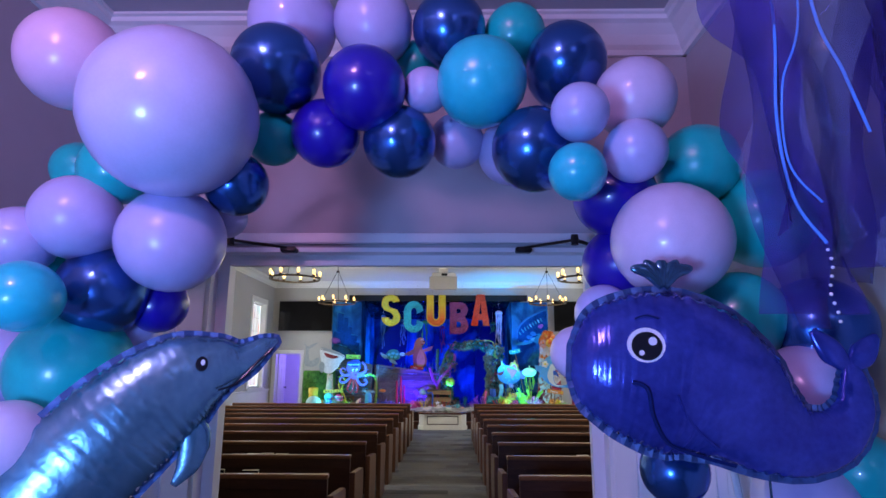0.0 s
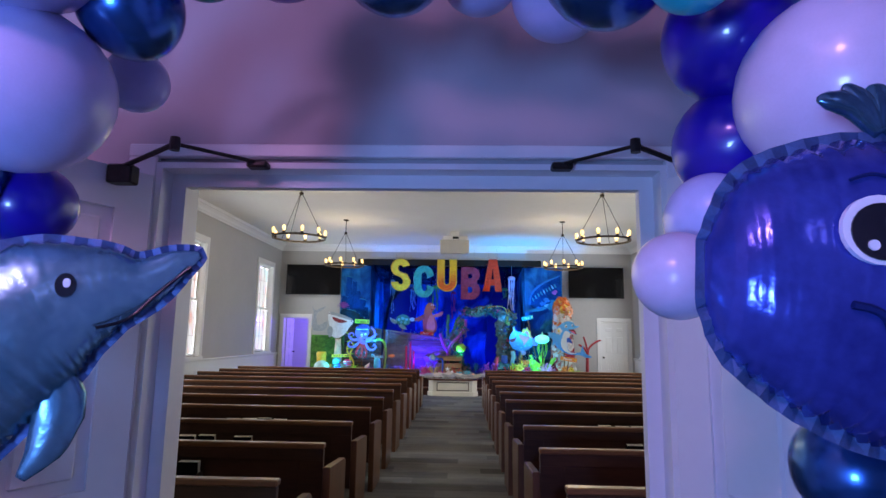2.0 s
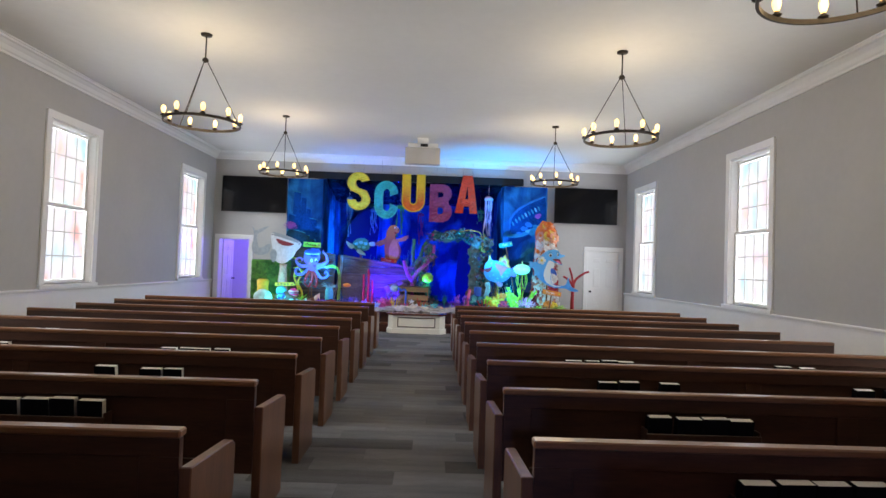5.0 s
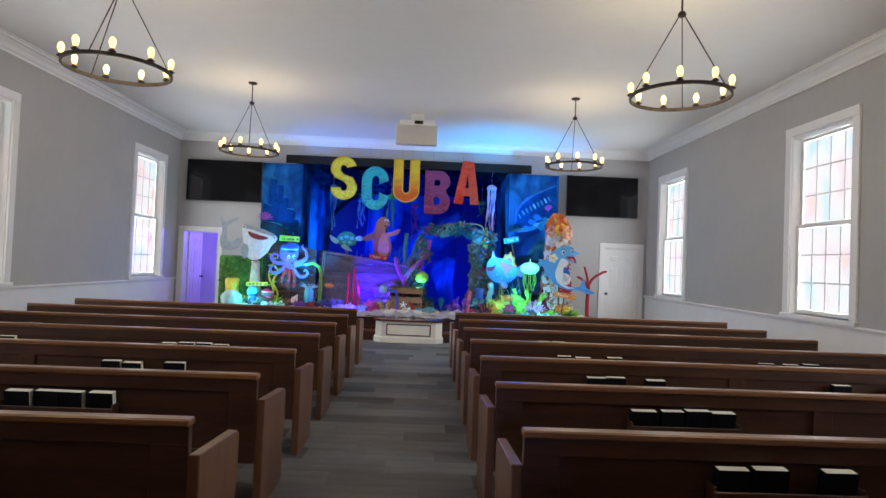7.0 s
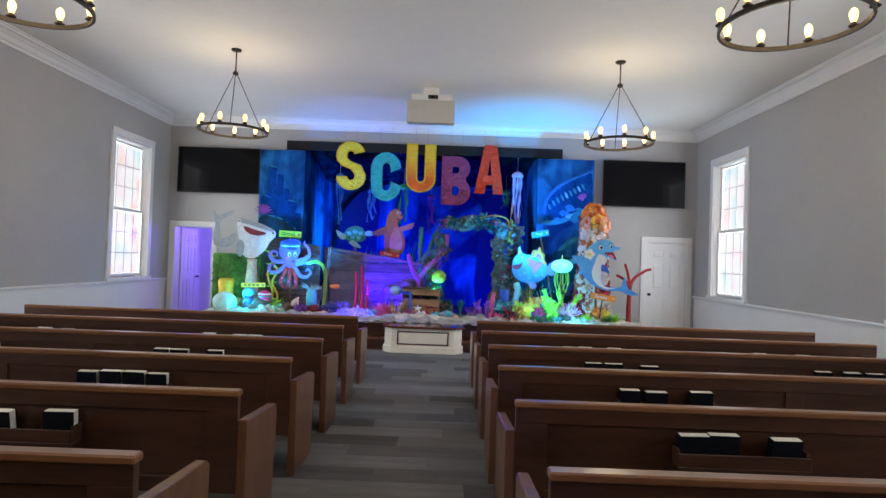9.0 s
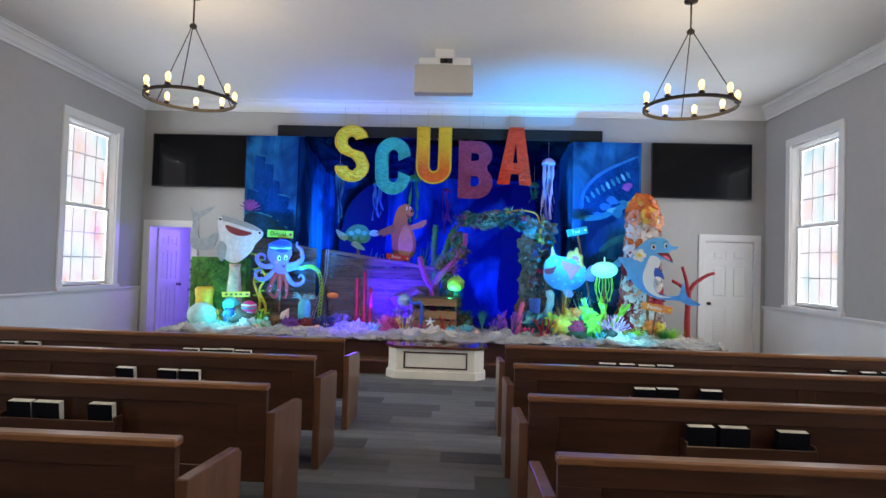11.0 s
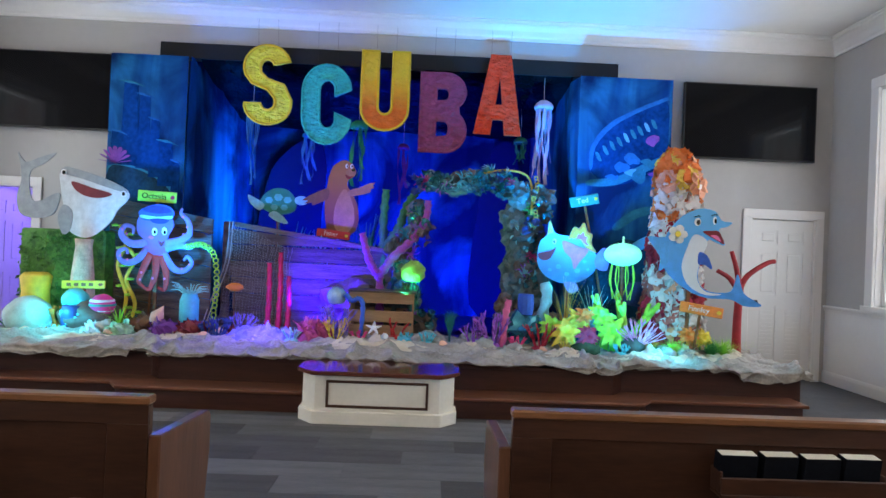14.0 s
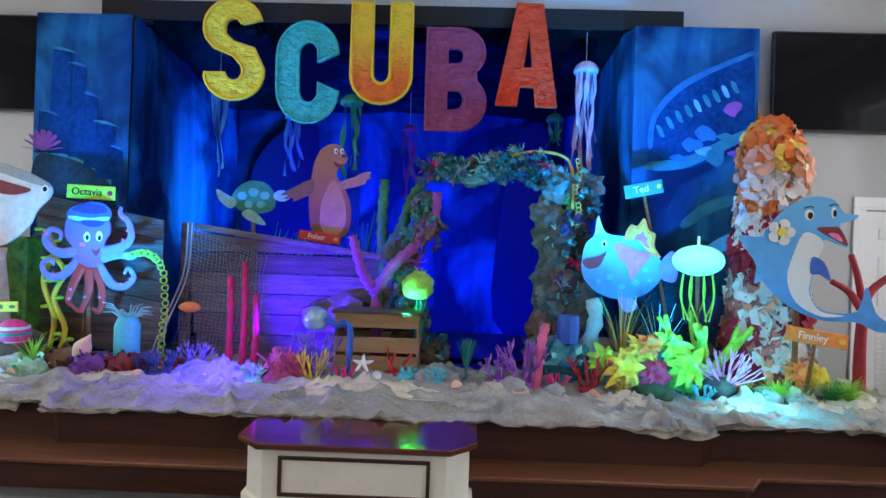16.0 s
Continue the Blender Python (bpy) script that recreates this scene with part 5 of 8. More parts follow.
YEL = mat("yellow foam", (0.95, 0.74, 0.05), 0.5, var=0.22, scale=16, bump=1.0, bscale=13, bdist=0.075, stretch=(1, 1, 1.5))
YELR = mat("yellow rim", (0.78, 0.52, 0.02), 0.5, var=0.1)
TLF = mat("teal foam", (0.03, 0.50, 0.46), 0.5, var=0.28, scale=16, bump=1.0, bscale=13, bdist=0.075, stretch=(1, 1, 1.5))
PLF = mat("plum foam", (0.30, 0.045, 0.14), 0.5, var=0.28, scale=16, bump=1.0, bscale=13, bdist=0.075, stretch=(1, 1, 1.5))
RDF = mat("red foam", (0.88, 0.055, 0.008), 0.75, var=0.22, scale=16, bump=1.0, bscale=13, bdist=0.075, stretch=(1, 1, 1.5))
UF = two_tone("orange to yellow foam", (0.92, 0.17, 0.01), (0.92, 0.62, 0.03), -0.25, 0.2, 0.075)
for ch, x, z, w, body, rim_m, tilt, lab in (("S", -1.765, 3.38, 0.305, YEL, YELR, 2, "yellow"), ("C", -1.04, 3.175, 0.30, TLF, TLF, 1, "teal"), ("U", -0.335, 3.375, 0.29, UF, YELR, 0, "orange and yellow"), ("B", 0.382, 3.14, 0.285, PLF, PLF, 0, "plum purple"), ("A", 1.065, 3.39, 0.285, RDF, RDF, -1, "orange red")):
    e = thing("hanging_letter", (x, 15.93, z), lab + " padded letter hanging over the alcove", "letter", "hanging letters", ry=-tilt)
    ob = new("face", outline_mesh("face", LETTER[ch], 0.05))
    ob.parent = e
    ob.data.materials.append(body)
    ro = new("rim", outline_mesh("rim", LETTER[ch], 0, 0.016))
    ro.parent = e
    ro.location = (0, -0.032, 0)
    ro.data.materials.append(rim_m)
    for s in (-0.12, 0.12):
        part("wire", tube(bmesh.new(), [(s, 0, 0.40 if ch != "A" else 0.45), (s, 0, ZC - z)], 0.0012, 5), IRON, e)

# ---- canvas ground cloth over the platform edge ----
def creased(m, scale, strength):
    """Adds sharp crumple creases to a cloth."""
    nt = m.node_tree
    b = nt.nodes["Principled BSDF"]
    old = b.inputs["Normal"].links[0].from_socket
    co, mp = nt.nodes.new("ShaderNodeTexCoord"), nt.nodes.new("ShaderNodeMapping")
    n, ab, bp = nt.nodes.new("ShaderNodeTexNoise"), nt.nodes.new("ShaderNodeMath"), nt.nodes.new("ShaderNodeBump")
    mp.inputs["Scale"].default_value = (0.7, 1.5, 1.5)
    n.inputs["Scale"].default_value, n.inputs["Detail"].default_value, n.inputs["Distortion"].default_value = scale, 1.5, 0.8
    ab.operation = "PINGPONG"
    ab.inputs[1].default_value = 0.12
    bp.inputs["Strength"].default_value, bp.inputs["Distance"].default_value = strength, 0.12
    nt.links.new(co.outputs["Object"], mp.inputs[0])
    nt.links.new(mp.outputs[0], n.inputs["Vector"])
    nt.links.new(n.outputs["Fac"], ab.inputs[0])
    nt.links.new(ab.outputs[0], bp.inputs["Height"])
    nt.links.new(old, bp.inputs["Normal"])
    nt.links.new(bp.outputs[0], b.inputs["Normal"])
    return m


CANVAS = creased(mat("crumpled canvas", (0.38, 0.355, 0.325), 0.9, var=0.35, scale=5, bump=0.3, bscale=90), 3.0, 0.85)


cl = bmesh.new()
NX, NY = 460, 90


def fold(x, v, s, k, width):
    """A narrow raised fold along the zero line of a noise."""
    n = abs(noise.noise((x * s, v * s * 1.5, k)))
    return max(0.0, 1 - n / width) ** 1.5


g = []
for j in range(NY + 1):
    row = []
    for i in range(NX + 1):
        x = -4.15 + 8.05 * i / NX
        edge = (14.08 if -2.17 < x < 2.08 else 14.20) - 0.03
        v = j / NY
        hang = 0.02 + 0.06 * max(0, noise.noise((x * 1.3, 2.0, 5))) + (0.07 if x < -2.4 else 0) + (0.05 if x > 3.2 else 0) + 0.02 * noise.noise((x * 8, 1, 1))
        w = x + 0.25 * noise.noise((x * 1.2, v * 1.5, 7))
        h = 0.012 + 0.062 * fold(w, v * 0.8, 1.6, 1, 0.12) + 0.046 * fold(w + 3, v, 2.9, 4, 0.15) + 0.020 * fold(w, v + 2, 6.0, 9, 0.18) + 0.004 * noise.noise((x * 9, v * 12, 2))
        wob = 0.035 * noise.noise((x * 2.7, 0, 9)) + 0.018 * noise.noise((x * 11, 0, 3))
        if v < 0.12:
            q = 1 - v / 0.12
            p = (x, edge - 0.012 + wob - 0.014 * math.sin(26 * x + 3 * noise.noise((x * 3, 0, 0))) * q - h * 0.8, STAGE_Z + 0.01 + h * 0.5 - hang * q)
        else:
            q = (v - 0.12) / 0.88
            p = (x, edge + wob * (1 - q) + 1.6 * q, STAGE_Z + 0.004 + h * (1 - 0.25 * q))
        row.append(cl.verts.new(p))
    g.append(row)
for j in range(NY):
    for i in range(NX):
        cl.faces.new((g[j][i], g[j][i + 1], g[j + 1][i + 1], g[j + 1][i]))
solid("ground_cloth", cl, CANVAS, "crumpled beige canvas cloth spread over the platform edge", "cloth", smooth=True)


def cloth_heap(x, y, w, d, h, seed, material, label):
    bm = bmesh.new()
    n = 48
    g = []
    for j in range(n + 1):
        row = []
        for i in range(n + 1):
            u, v = i / n * 2 - 1, j / n * 2 - 1
            r = min(1, math.hypot(u, v))
            f = (1 - r * r)
            z = h * f * (0.35 + 0.45 * fold(u + seed, v * 0.6, 1.6, seed, 0.22) + 0.4 * fold(u + seed, v * 0.6, 3.4, seed + 2, 0.25)) + 0.004 * noise.noise((u * 5 + seed, v * 5, 1))
            row.append(bm.verts.new((u * w / 2 * (1 + 0.15 * noise.noise((v * 3, seed, 0))), v * d / 2, max(0.0, z))))
        g.append(row)
    for j in range(n):
        for i in range(n):
            bm.faces.new((g[j][i], g[j][i + 1], g[j + 1][i + 1], g[j + 1][i]))
    ob = solid("draped_cloth", bm, material, label, "cloth", group="crumpled cloths", smooth=True)
    ob.location = (x, y, STAGE_Z + 0.015)
    return ob


CREAMC = creased(mat("cream cotton cloth", (0.66, 0.59, 0.48), 0.9, var=0.15, scale=7, bump=0.3, bscale=120), 2.8, 0.5)
WHITEC = mat("white gauze", (0.72, 0.72, 0.72), 0.8, var=0.1, scale=7, bump=0.4, bscale=60)
for i, (x, y, w, d, h) in enumerate(((-0.22, 14.72, 1.15, 0.42, 0.13), (1.75, 14.70, 0.55, 0.30, 0.08), (3.35, 14.75, 0.75, 0.4, 0.14), (-2.2, 14.85, 0.9, 0.25, 0.06), (-3.9, 14.75, 0.6, 0.35, 0.07), (2.45, 14.62, 0.5, 0.25, 0.09), (0.85, 14.85, 0.5, 0.3, 0.10), (-3.1, 14.62, 0.8, 0.3, 0.07), (3.0, 14.6, 0.8, 0.3, 0.08))):
    cloth_heap(x, y, w, d, h, i * 1.7, CREAMC, "crumpled cream cloth heaped like sand on the platform")


# ---- makers for small sea things ----
def rock_chunk(r, seed, sx=1, sy=1, sz=1):
    """A crumpled paper rock: folds and dents in sharp facets."""
    bm = bmesh.new()
    bmesh.ops.create_icosphere(bm, subdivisions=3, radius=1)
    off = Vector((seed * 1.7, seed * 0.9, seed * 0.3))
    for v in bm.verts:
        d = v.co.copy()
        f = 0.92 + 0.38 * noise.noise(d * 1.5 + off) - 0.42 * abs(noise.noise(d * 2.9 + off)) + 0.22 * noise.noise(d * 6.5 + off)
        v.co = Vector((d.x * sx, d.y * sy, d.z * sz)) * r * f
    return bm


def branch(bm, p, d, length, rad, depth, rr, spread=0.6, kids=2, seg=6):
    q = p + d * length
    mid = p.lerp(q, 0.5) + Vector((rr.uniform(-1, 1), rr.uniform(-1, 1), 0)) * length * 0.08
    tube(bm, [p, mid, q], [rad, rad * 0.9, rad * 0.72], seg)
    if depth > 0:
        for k in range(kids):
            e = (d + Vector((rr.uniform(-1, 1), rr.uniform(-1, 1) * 0.7, rr.uniform(-0.2, 0.7))) * spread).normalized()
            branch(bm, q, e, length * rr.uniform(0.6, 0.85), rad * 0.72, depth - 1, rr, spread, kids, seg)


def coral(name, x, y, h, rad, material, label, seed, stems=5, depth=2, spread=0.6, z=None, group="corals"):
    e = thing(name, (x, y, STAGE_Z + 0.012 if z is None else z), label, "coral", group)
    rr = random.Random(seed)
    part("base", blob(rad * 5 + 0.02, seed, 0.2, 2, 2, 0.4, (0, 0, rad * 1.5)), material, e)
    for i in range(stems):
        bm = bmesh.new()
        a = 2 * math.pi * i / stems + rr.uniform(-0.3, 0.3)
        d = Vector((0.55 * math.cos(a), 0.4 * math.sin(a), 1)).normalized()
        branch(bm, Vector((0.02 * math.cos(a), 0.02 * math.sin(a), 0)), d, h * 0.42, rad, depth, rr, spread)
        part("branch", bm, material, e, "", True)["kind"] = "stuff"
    return e


def tuft(name, x, y, h, n, w, material, label, seed, z=None, lean=0.5, category="plant", group="sea plants"):
    """A clump of narrow blades."""
    e = thing(name, (x, y, STAGE_Z + 0.012 if z is None else z), label, category, group)
    rr = random.Random(seed)
    part("root", blob(max(0.02, w * 2), seed, 0.2, 2, 1, 0.5, (0, 0, w)), material, e)
    bm = bmesh.new()
    for i in range(n):
        a = rr.uniform(0, 2 * math.pi)
        ln = h * rr.uniform(0.6, 1.05)
        le = lean * rr.uniform(0.2, 1.1)
        prev = None
        for k in range(5):
            t = k / 4
            c = Vector((math.cos(a) * le * ln * t * t, math.sin(a) * le * ln * t * t * 0.7, ln * t * (1 - 0.25 * le * t)))
            s = Vector((-math.sin(a), math.cos(a), 0)) * w * (1 - 0.85 * t)
            row = (bm.verts.new(c - s + Vector((0, 0.002, 0))), bm.verts.new(c + s))
            if prev:
                bm.faces.new((prev[0], prev[1], row[1], row[0]))
            prev = row
    part("leaf_clump", bm, material, e)["kind"] = "stuff"
    return e


def sphere_thing(name, x, y, r, material, label, category, z=None, flat=1.0, seed=1, amp=0.06, group="", freq=2.0):
    if category in ("tulle", "gauze"):
        bm = crumple(blob(r * 0.7, seed, 0.3, 3.0, 2, flat, (0, 0, r * flat * 0.52)), (0, 0, r * 0.12), r, 26, seed + 5, flat)
    else:
        bm = blob(r, seed, amp, freq, 3, flat, (0, 0, r * flat * 0.75))
    ob = solid(name, bm, material, label, category, "stuff" if category in ("tulle", "gauze") else "", group, True)
    ob.location = (x, y, STAGE_Z + 0.012 if z is None else z)
    return ob


def cutout(name, loc, outline, material, label, scale=1.0, depth=0.018, stand=None, category="cutout", rz=0):
    """A painted board shape with a stick behind it down to the platform."""
    e = thing(name, loc, label, category, "painted board cutouts", rz=rz)
    pts = [(a * scale, b * scale) for a, b in curve_pts(outline, 5)]
    part("board", extrude_poly(pts, depth, "y", 0), material, e)
    if stand is not None:
        part("stand", boxes((stand - 0.018, depth, STAGE_Z + 0.012 - loc[2], stand + 0.018, depth + 0.02, 0.1)), PEWCAP, e, "plain wooden stick")
    return e


def paint(e, name, outline, material, layer, scale=1.0, label="", smooth=5):
    pts = [(a * scale, b * scale) for a, b in (curve_pts(outline, smooth) if smooth else outline)]
    return part(name, extrude_poly(pts, 0.003, "y", -0.003 * layer - 0.0005), material, e, label)


def ell(x, z, rx, rz, n=14):
    return [(x + rx * math.cos(2 * math.pi * k / n), z + rz * math.sin(2 * math.pi * k / n)) for k in range(n)]


def words(text, size, material, e, x, y, z, ry=0):
    cu = bpy.data.curves.new("lettering", "FONT")
    cu.body, cu.size, cu.extrude, cu.align_x, cu.align_y = text, size, 0.0015, "CENTER", "CENTER"
    tmp = new("lettering", cu)
    bpy.context.view_layer.update()
    me = bpy.data.meshes.new_from_object(tmp.evaluated_get(bpy.context.evaluated_depsgraph_get()))
    bpy.data.objects.remove(tmp)
    me.materials.clear()
    me.materials.append(material)
    ob = new("lettering", me)
    ob.parent = e
    ob.matrix_local = pose(x, y, z, 90, 0, 0) @ pose(0, 0, 0, 0, 0, ry)
    return ob


def name_sign(loc, w, h, material, text, ink, label, tilt=0, stick=True, fish=None):
    e = thing("name_sign", loc, label, "sign", "name signs", ry=tilt)
    part("plate", boxes((-w / 2, 0, -h / 2, w / 2, 0.016, h / 2), bevel=0.006), material, e)
    if text:
        words(text, h * 0.72, ink, e, -w * 0.07, -0.003, 0)
    else:
        for i in range(4):
            part("mark", boxes((-w * 0.38 + i * w * 0.17, -0.003, -h * 0.2, -w * 0.38 + i * w * 0.17 + w * 0.1, 0, h * 0.2)), ink, e)
    if fish:
        part("fish_mark", extrude_poly(ell(w * 0.40, 0, w * 0.055, h * 0.18), 0.003, "y", -0.003), fish, e)
    if stick:
        part("stick", boxes((-0.012, 0.016, STAGE_Z + 0.012 - loc[2], 0.012, 0.03, 0)), PEWCAP, e)
    return e


C = {}
for nm, c, r in (("pink", (0.80, 0.16, 0.36), 0.5), ("hot pink", (0.78, 0.05, 0.25), 0.5), ("lime", (0.38, 0.72, 0.06), 0.5), ("green", (0.06, 0.30, 0.06), 0.6), ("yellow", (0.80, 0.60, 0.06), 0.5),
                 ("orange", (0.82, 0.26, 0.05), 0.5), ("red", (0.55, 0.03, 0.03), 0.5), ("crimson", (0.45, 0.02, 0.06), 0.6), ("cyan", (0.10, 0.60, 0.72), 0.4), ("aqua", (0.30, 0.66, 0.70), 0.5),
                 ("navy", (0.02, 0.05, 0.20), 0.5), ("violet", (0.34, 0.10, 0.55), 0.5), ("purple", (0.20, 0.05, 0.30), 0.6), ("white", (0.78, 0.78, 0.78), 0.6), ("peach", (0.85, 0.50, 0.36), 0.7),
                 ("brown", (0.22, 0.10, 0.05), 0.6), ("seal brown", (0.42, 0.19, 0.12), 0.55), ("sky", (0.09, 0.40, 0.86), 0.5), ("pale sky", (0.26, 0.50, 0.66), 0.5), ("grey", (0.30, 0.33, 0.36), 0.5),
                 ("pale grey", (0.66, 0.69, 0.73), 0.5), ("teal green", (0.03, 0.30, 0.25), 0.6), ("lilac", (0.24, 0.19, 0.56), 0.5), ("maroon", (0.22, 0.02, 0.03), 0.6), ("gold", (0.60, 0.42, 0.08), 0.5), ("blue", (0.03, 0.12, 0.55), 0.5)):
    C[nm] = mat(nm + " craft paint", c, r, var=0.18, scale=14, bump=0.25, bscale=70)

# ---- shipwreck ----
HULL = mat("weathered hull plank", (0.15, 0.115, 0.10), 0.75, var=0.55, scale=5, bump=0.8, bscale=26, bdist=0.03, stretch=(0.35, 3, 3.5), island=0.35)
NET = mat("pale net cord", (0.45, 0.42, 0.38), 0.8, var=0.2)
hull = thing("shipwreck_hull", (0, 0, 0), "weathered plank ship hull leaning on the platform", "ship prop")
rr = random.Random(3)
for i in range(6):          # near side: planks follow the falling gunwale
    z0, z1 = 0.43 + i * 0.20, 0.43 + (i + 1) * 0.20 - 0.008
    top = lambda x: 1.66 - 0.26 * (x + 2.1) / 1.95
    xr = -0.16 - 0.05 * rr.random()
    a = [(-2.08 - 0.03 * i, z0), (xr, z0), (xr, min(z1, top(xr))), (-2.08 - 0.03 * i, min(z1, top(-2.1)))]
    if a[2][1] - z0 > 0.02:
        part("plank", extrude_poly(a, 0.025 + 0.006 * rr.random(), "y", 16.0 + 0.006 * rr.random(), 0.003), HULL, hull)
    elif a[3][1] - z0 > 0.03:
        xs = -2.1 + 1.95 * (1.66 - z0) / 0.26
        part("plank", extrude_poly([(-2.2, z0), (min(xs, -0.2), z0), (-2.2, min(z1, 1.66))], 0.025, "y", 16.0), HULL, hull)
part("gunwale", extrude_poly([(-2.12, 1.64), (-0.14, 1.375), (-0.14, 1.43), (-2.12, 1.70)], 0.07, "y", 15.975, 0.006), HULL, hull)
part("stem_post", boxes((-2.25, 15.97, 0.43, -2.16, 16.05, 1.70), bevel=0.01), HULL, hull)
for i in range(7):          # far side, behind the octopus
    z0, z1 = 0.43 + i * 0.19, 0.43 + (i + 1) * 0.19 - 0.008
    sl = 0.16
    part("plank", extrude_poly([(-3.45, z0 + sl), (-2.26, z0 - sl * 0.3 if i else z0), (-2.26, z1 - sl * 0.3), (-3.45, z1 + sl)], 0.022 + 0.006 * rr.random(), "y", 15.655 + 0.004 * rr.random(), 0.003), HULL, hull)
net = thing("fishing_net", (0, 0, 0), "pale fishing net draped over the hull", "net")
bm = bmesh.new()
for i in range(22):
    x = -2.16 + i * 0.036
    tube(bm, [(x + 0.03 * noise.noise((i * 0.4, k * 0.5, 0)), 15.93 - 0.26 * (1 - k / 14) ** 2 + 0.03 * noise.noise((i * 0.3, k * 0.4, 5)), 0.45 + 1.24 * k / 14 - 0.0135 * i * k / 14) for k in range(15)], 0.0016, 3)
for k in range(34):
    z = 0.50 + k * 0.035
    f = (z - 0.45) / 1.24
    tube(bm, [(-2.16 + i * 0.072, 15.925 - 0.26 * (1 - f) ** 2 + 0.03 * noise.noise((i * 0.6, f * 5.6, 5)), z - 0.027 * i * f + 0.018 * noise.noise((i * 0.9, k * 0.7, 2))) for i in range(11)], 0.0014, 3)
part("mesh_cord", bm, NET, net)
for i, x in enumerate((-2.16, -2.12)):
    part("rope", tube(bmesh.new(), curve_pts([(x, 15.93, 1.70), (x - 0.02, 15.9, 1.2), (x - 0.10, 15.7, 0.75), (x - 0.16, 15.6, 0.44)], 6, False), 0.008, 6), NET, net)

# ---- painted board animals (plain shapes) ----
shark = cutout("whale_shark_cutout", (-3.46, 15.30, 1.80), [(-0.36, 0.33), (-0.30, 0.40), (-0.18, 0.38), (0.10, 0.30), (0.33, 0.20), (0.40, 0.13), (0.38, 0.05), (0.28, -0.06), (0.22, -0.18), (0.10, -0.30), (-0.02, -0.37), (-0.14, -0.36), (-0.24, -0.28), (-0.30, -0.05), (-0.34, 0.15)], C["pale grey"], "grey and white painted whale shark board cutout", stand=-0.03)
paint(shark, "back_marking", [(-0.36, 0.33), (-0.30, 0.40), (-0.18, 0.38), (0.10, 0.30), (0.33, 0.20), (0.38, 0.14), (0.2, 0.18), (-0.1, 0.27), (-0.28, 0.31)], C["grey"], 1, label="dark grey back")
paint(shark, "mouth", [(-0.22, 0.24), (0.0, 0.18), (0.22, 0.12), (0.10, 0.07), (-0.05, 0.08), (-0.17, 0.14)], C["maroon"], 2)
paint(shark, "side_fin", [(-0.30, -0.02), (-0.36, -0.16), (-0.30, -0.34), (-0.22, -0.30), (-0.20, -0.1)], C["grey"], 1)
for x, z in ((-0.31, 0.335), (0.35, 0.125)):
    ey = paint(shark, "eye", ell(x, z, 0.032, 0.036), EYEW, 3, smooth=0)
    part("pupil", extrude_poly(ell(x, z, 0.018, 0.022), 0.003, "y", -0.0135), EYEB, ey)
part("tail", extrude_poly(curve_pts([(-0.84, 0.54), (-0.80, 0.38), (-0.79, 0.22), (-0.83, 0.05), (-0.78, -0.14), (-0.60, -0.18), (-0.42, -0.12), (-0.36, 0.08), (-0.42, 0.10), (-0.56, 0.02), (-0.66, 0.02), (-0.70, 0.18), (-0.69, 0.34), (-0.55, 0.43), (-0.42, 0.55), (-0.58, 0.50), (-0.72, 0.44), (-0.78, 0.46)], 4), 0.016, "y", 0.02), C["grey"], shark)

# Octopus shading is put into the paint, pinkish low to violet high.
octo = cutout("octopus_cutout", (-2.79, 15.42, 1.46), [(-0.21, 0.22), (-0.22, 0.06), (-0.12, -0.06), (-0.16, -0.16), (-0.05, -0.20), (0.08, -0.20), (0.14, -0.10), (0.13, 0.02), (0.18, 0.12), (0.16, 0.22), (0.05, 0.28), (-0.10, 0.29)], two_tone("octopus lilac paint", (0.30, 0.10, 0.30), (0.17, 0.15, 0.58), -0.15, 0.15), "lilac painted octopus board cutout with a cap", stand=0.0)
for i, (pts, r0, m) in enumerate((([(-0.10, -0.06), (-0.28, -0.08), (-0.40, 0.02), (-0.36, 0.12), (-0.27, 0.10), (-0.27, 0.03)], 0.05, "lilac"), ([(-0.10, -0.14), (-0.24, -0.28), (-0.38, -0.28), (-0.42, -0.18), (-0.34, -0.14), (-0.32, -0.20)], 0.045, "lilac"),
                                 ([(0.10, -0.06), (0.26, -0.02), (0.36, 0.06), (0.34, 0.20), (0.26, 0.28), (0.27, 0.34)], 0.05, "lilac"), ([(0.10, -0.12), (0.26, -0.08), (0.38, -0.10), (0.42, -0.04)], 0.05, "lilac"),
                                 ([(0.08, -0.18), (0.20, -0.34), (0.32, -0.36), (0.40, -0.28), (0.35, -0.20), (0.31, -0.25)], 0.045, "lilac"), ([(-0.06, -0.18), (-0.14, -0.36), (-0.18, -0.50), (-0.12, -0.56)], 0.05, "red"),
                                 ([(0.0, -0.20), (0.0, -0.42), (-0.06, -0.58), (-0.13, -0.56)], 0.05, "red"), ([(0.06, -0.20), (0.12, -0.40), (0.11, -0.58), (0.03, -0.56)], 0.048, "red"))):
    c = curve_pts(pts, 5, False)
    bm = bmesh.new()
    tube(bm, [(a, 0.009, b) for a, b in c], [r0 * (1 - 0.72 * k / (len(c) - 1)) for k in range(len(c))], 10)
    for v in bm.verts:
        v.co.y = 0.009 + (v.co.y - 0.009) * 0.25
    part("arm", bm, C[m], octo, "", True)
for s in (-1, 1):
    ey = paint(octo, "eye", ell(0.03 + s * 0.055, 0.07 + s * 0.005, 0.030, 0.045), EYEW, 1, smooth=0)
    part("pupil", extrude_poly(ell(0.035 + s * 0.055, 0.06, 0.014, 0.022), 0.003, "y", -0.0075), EYEB, ey)
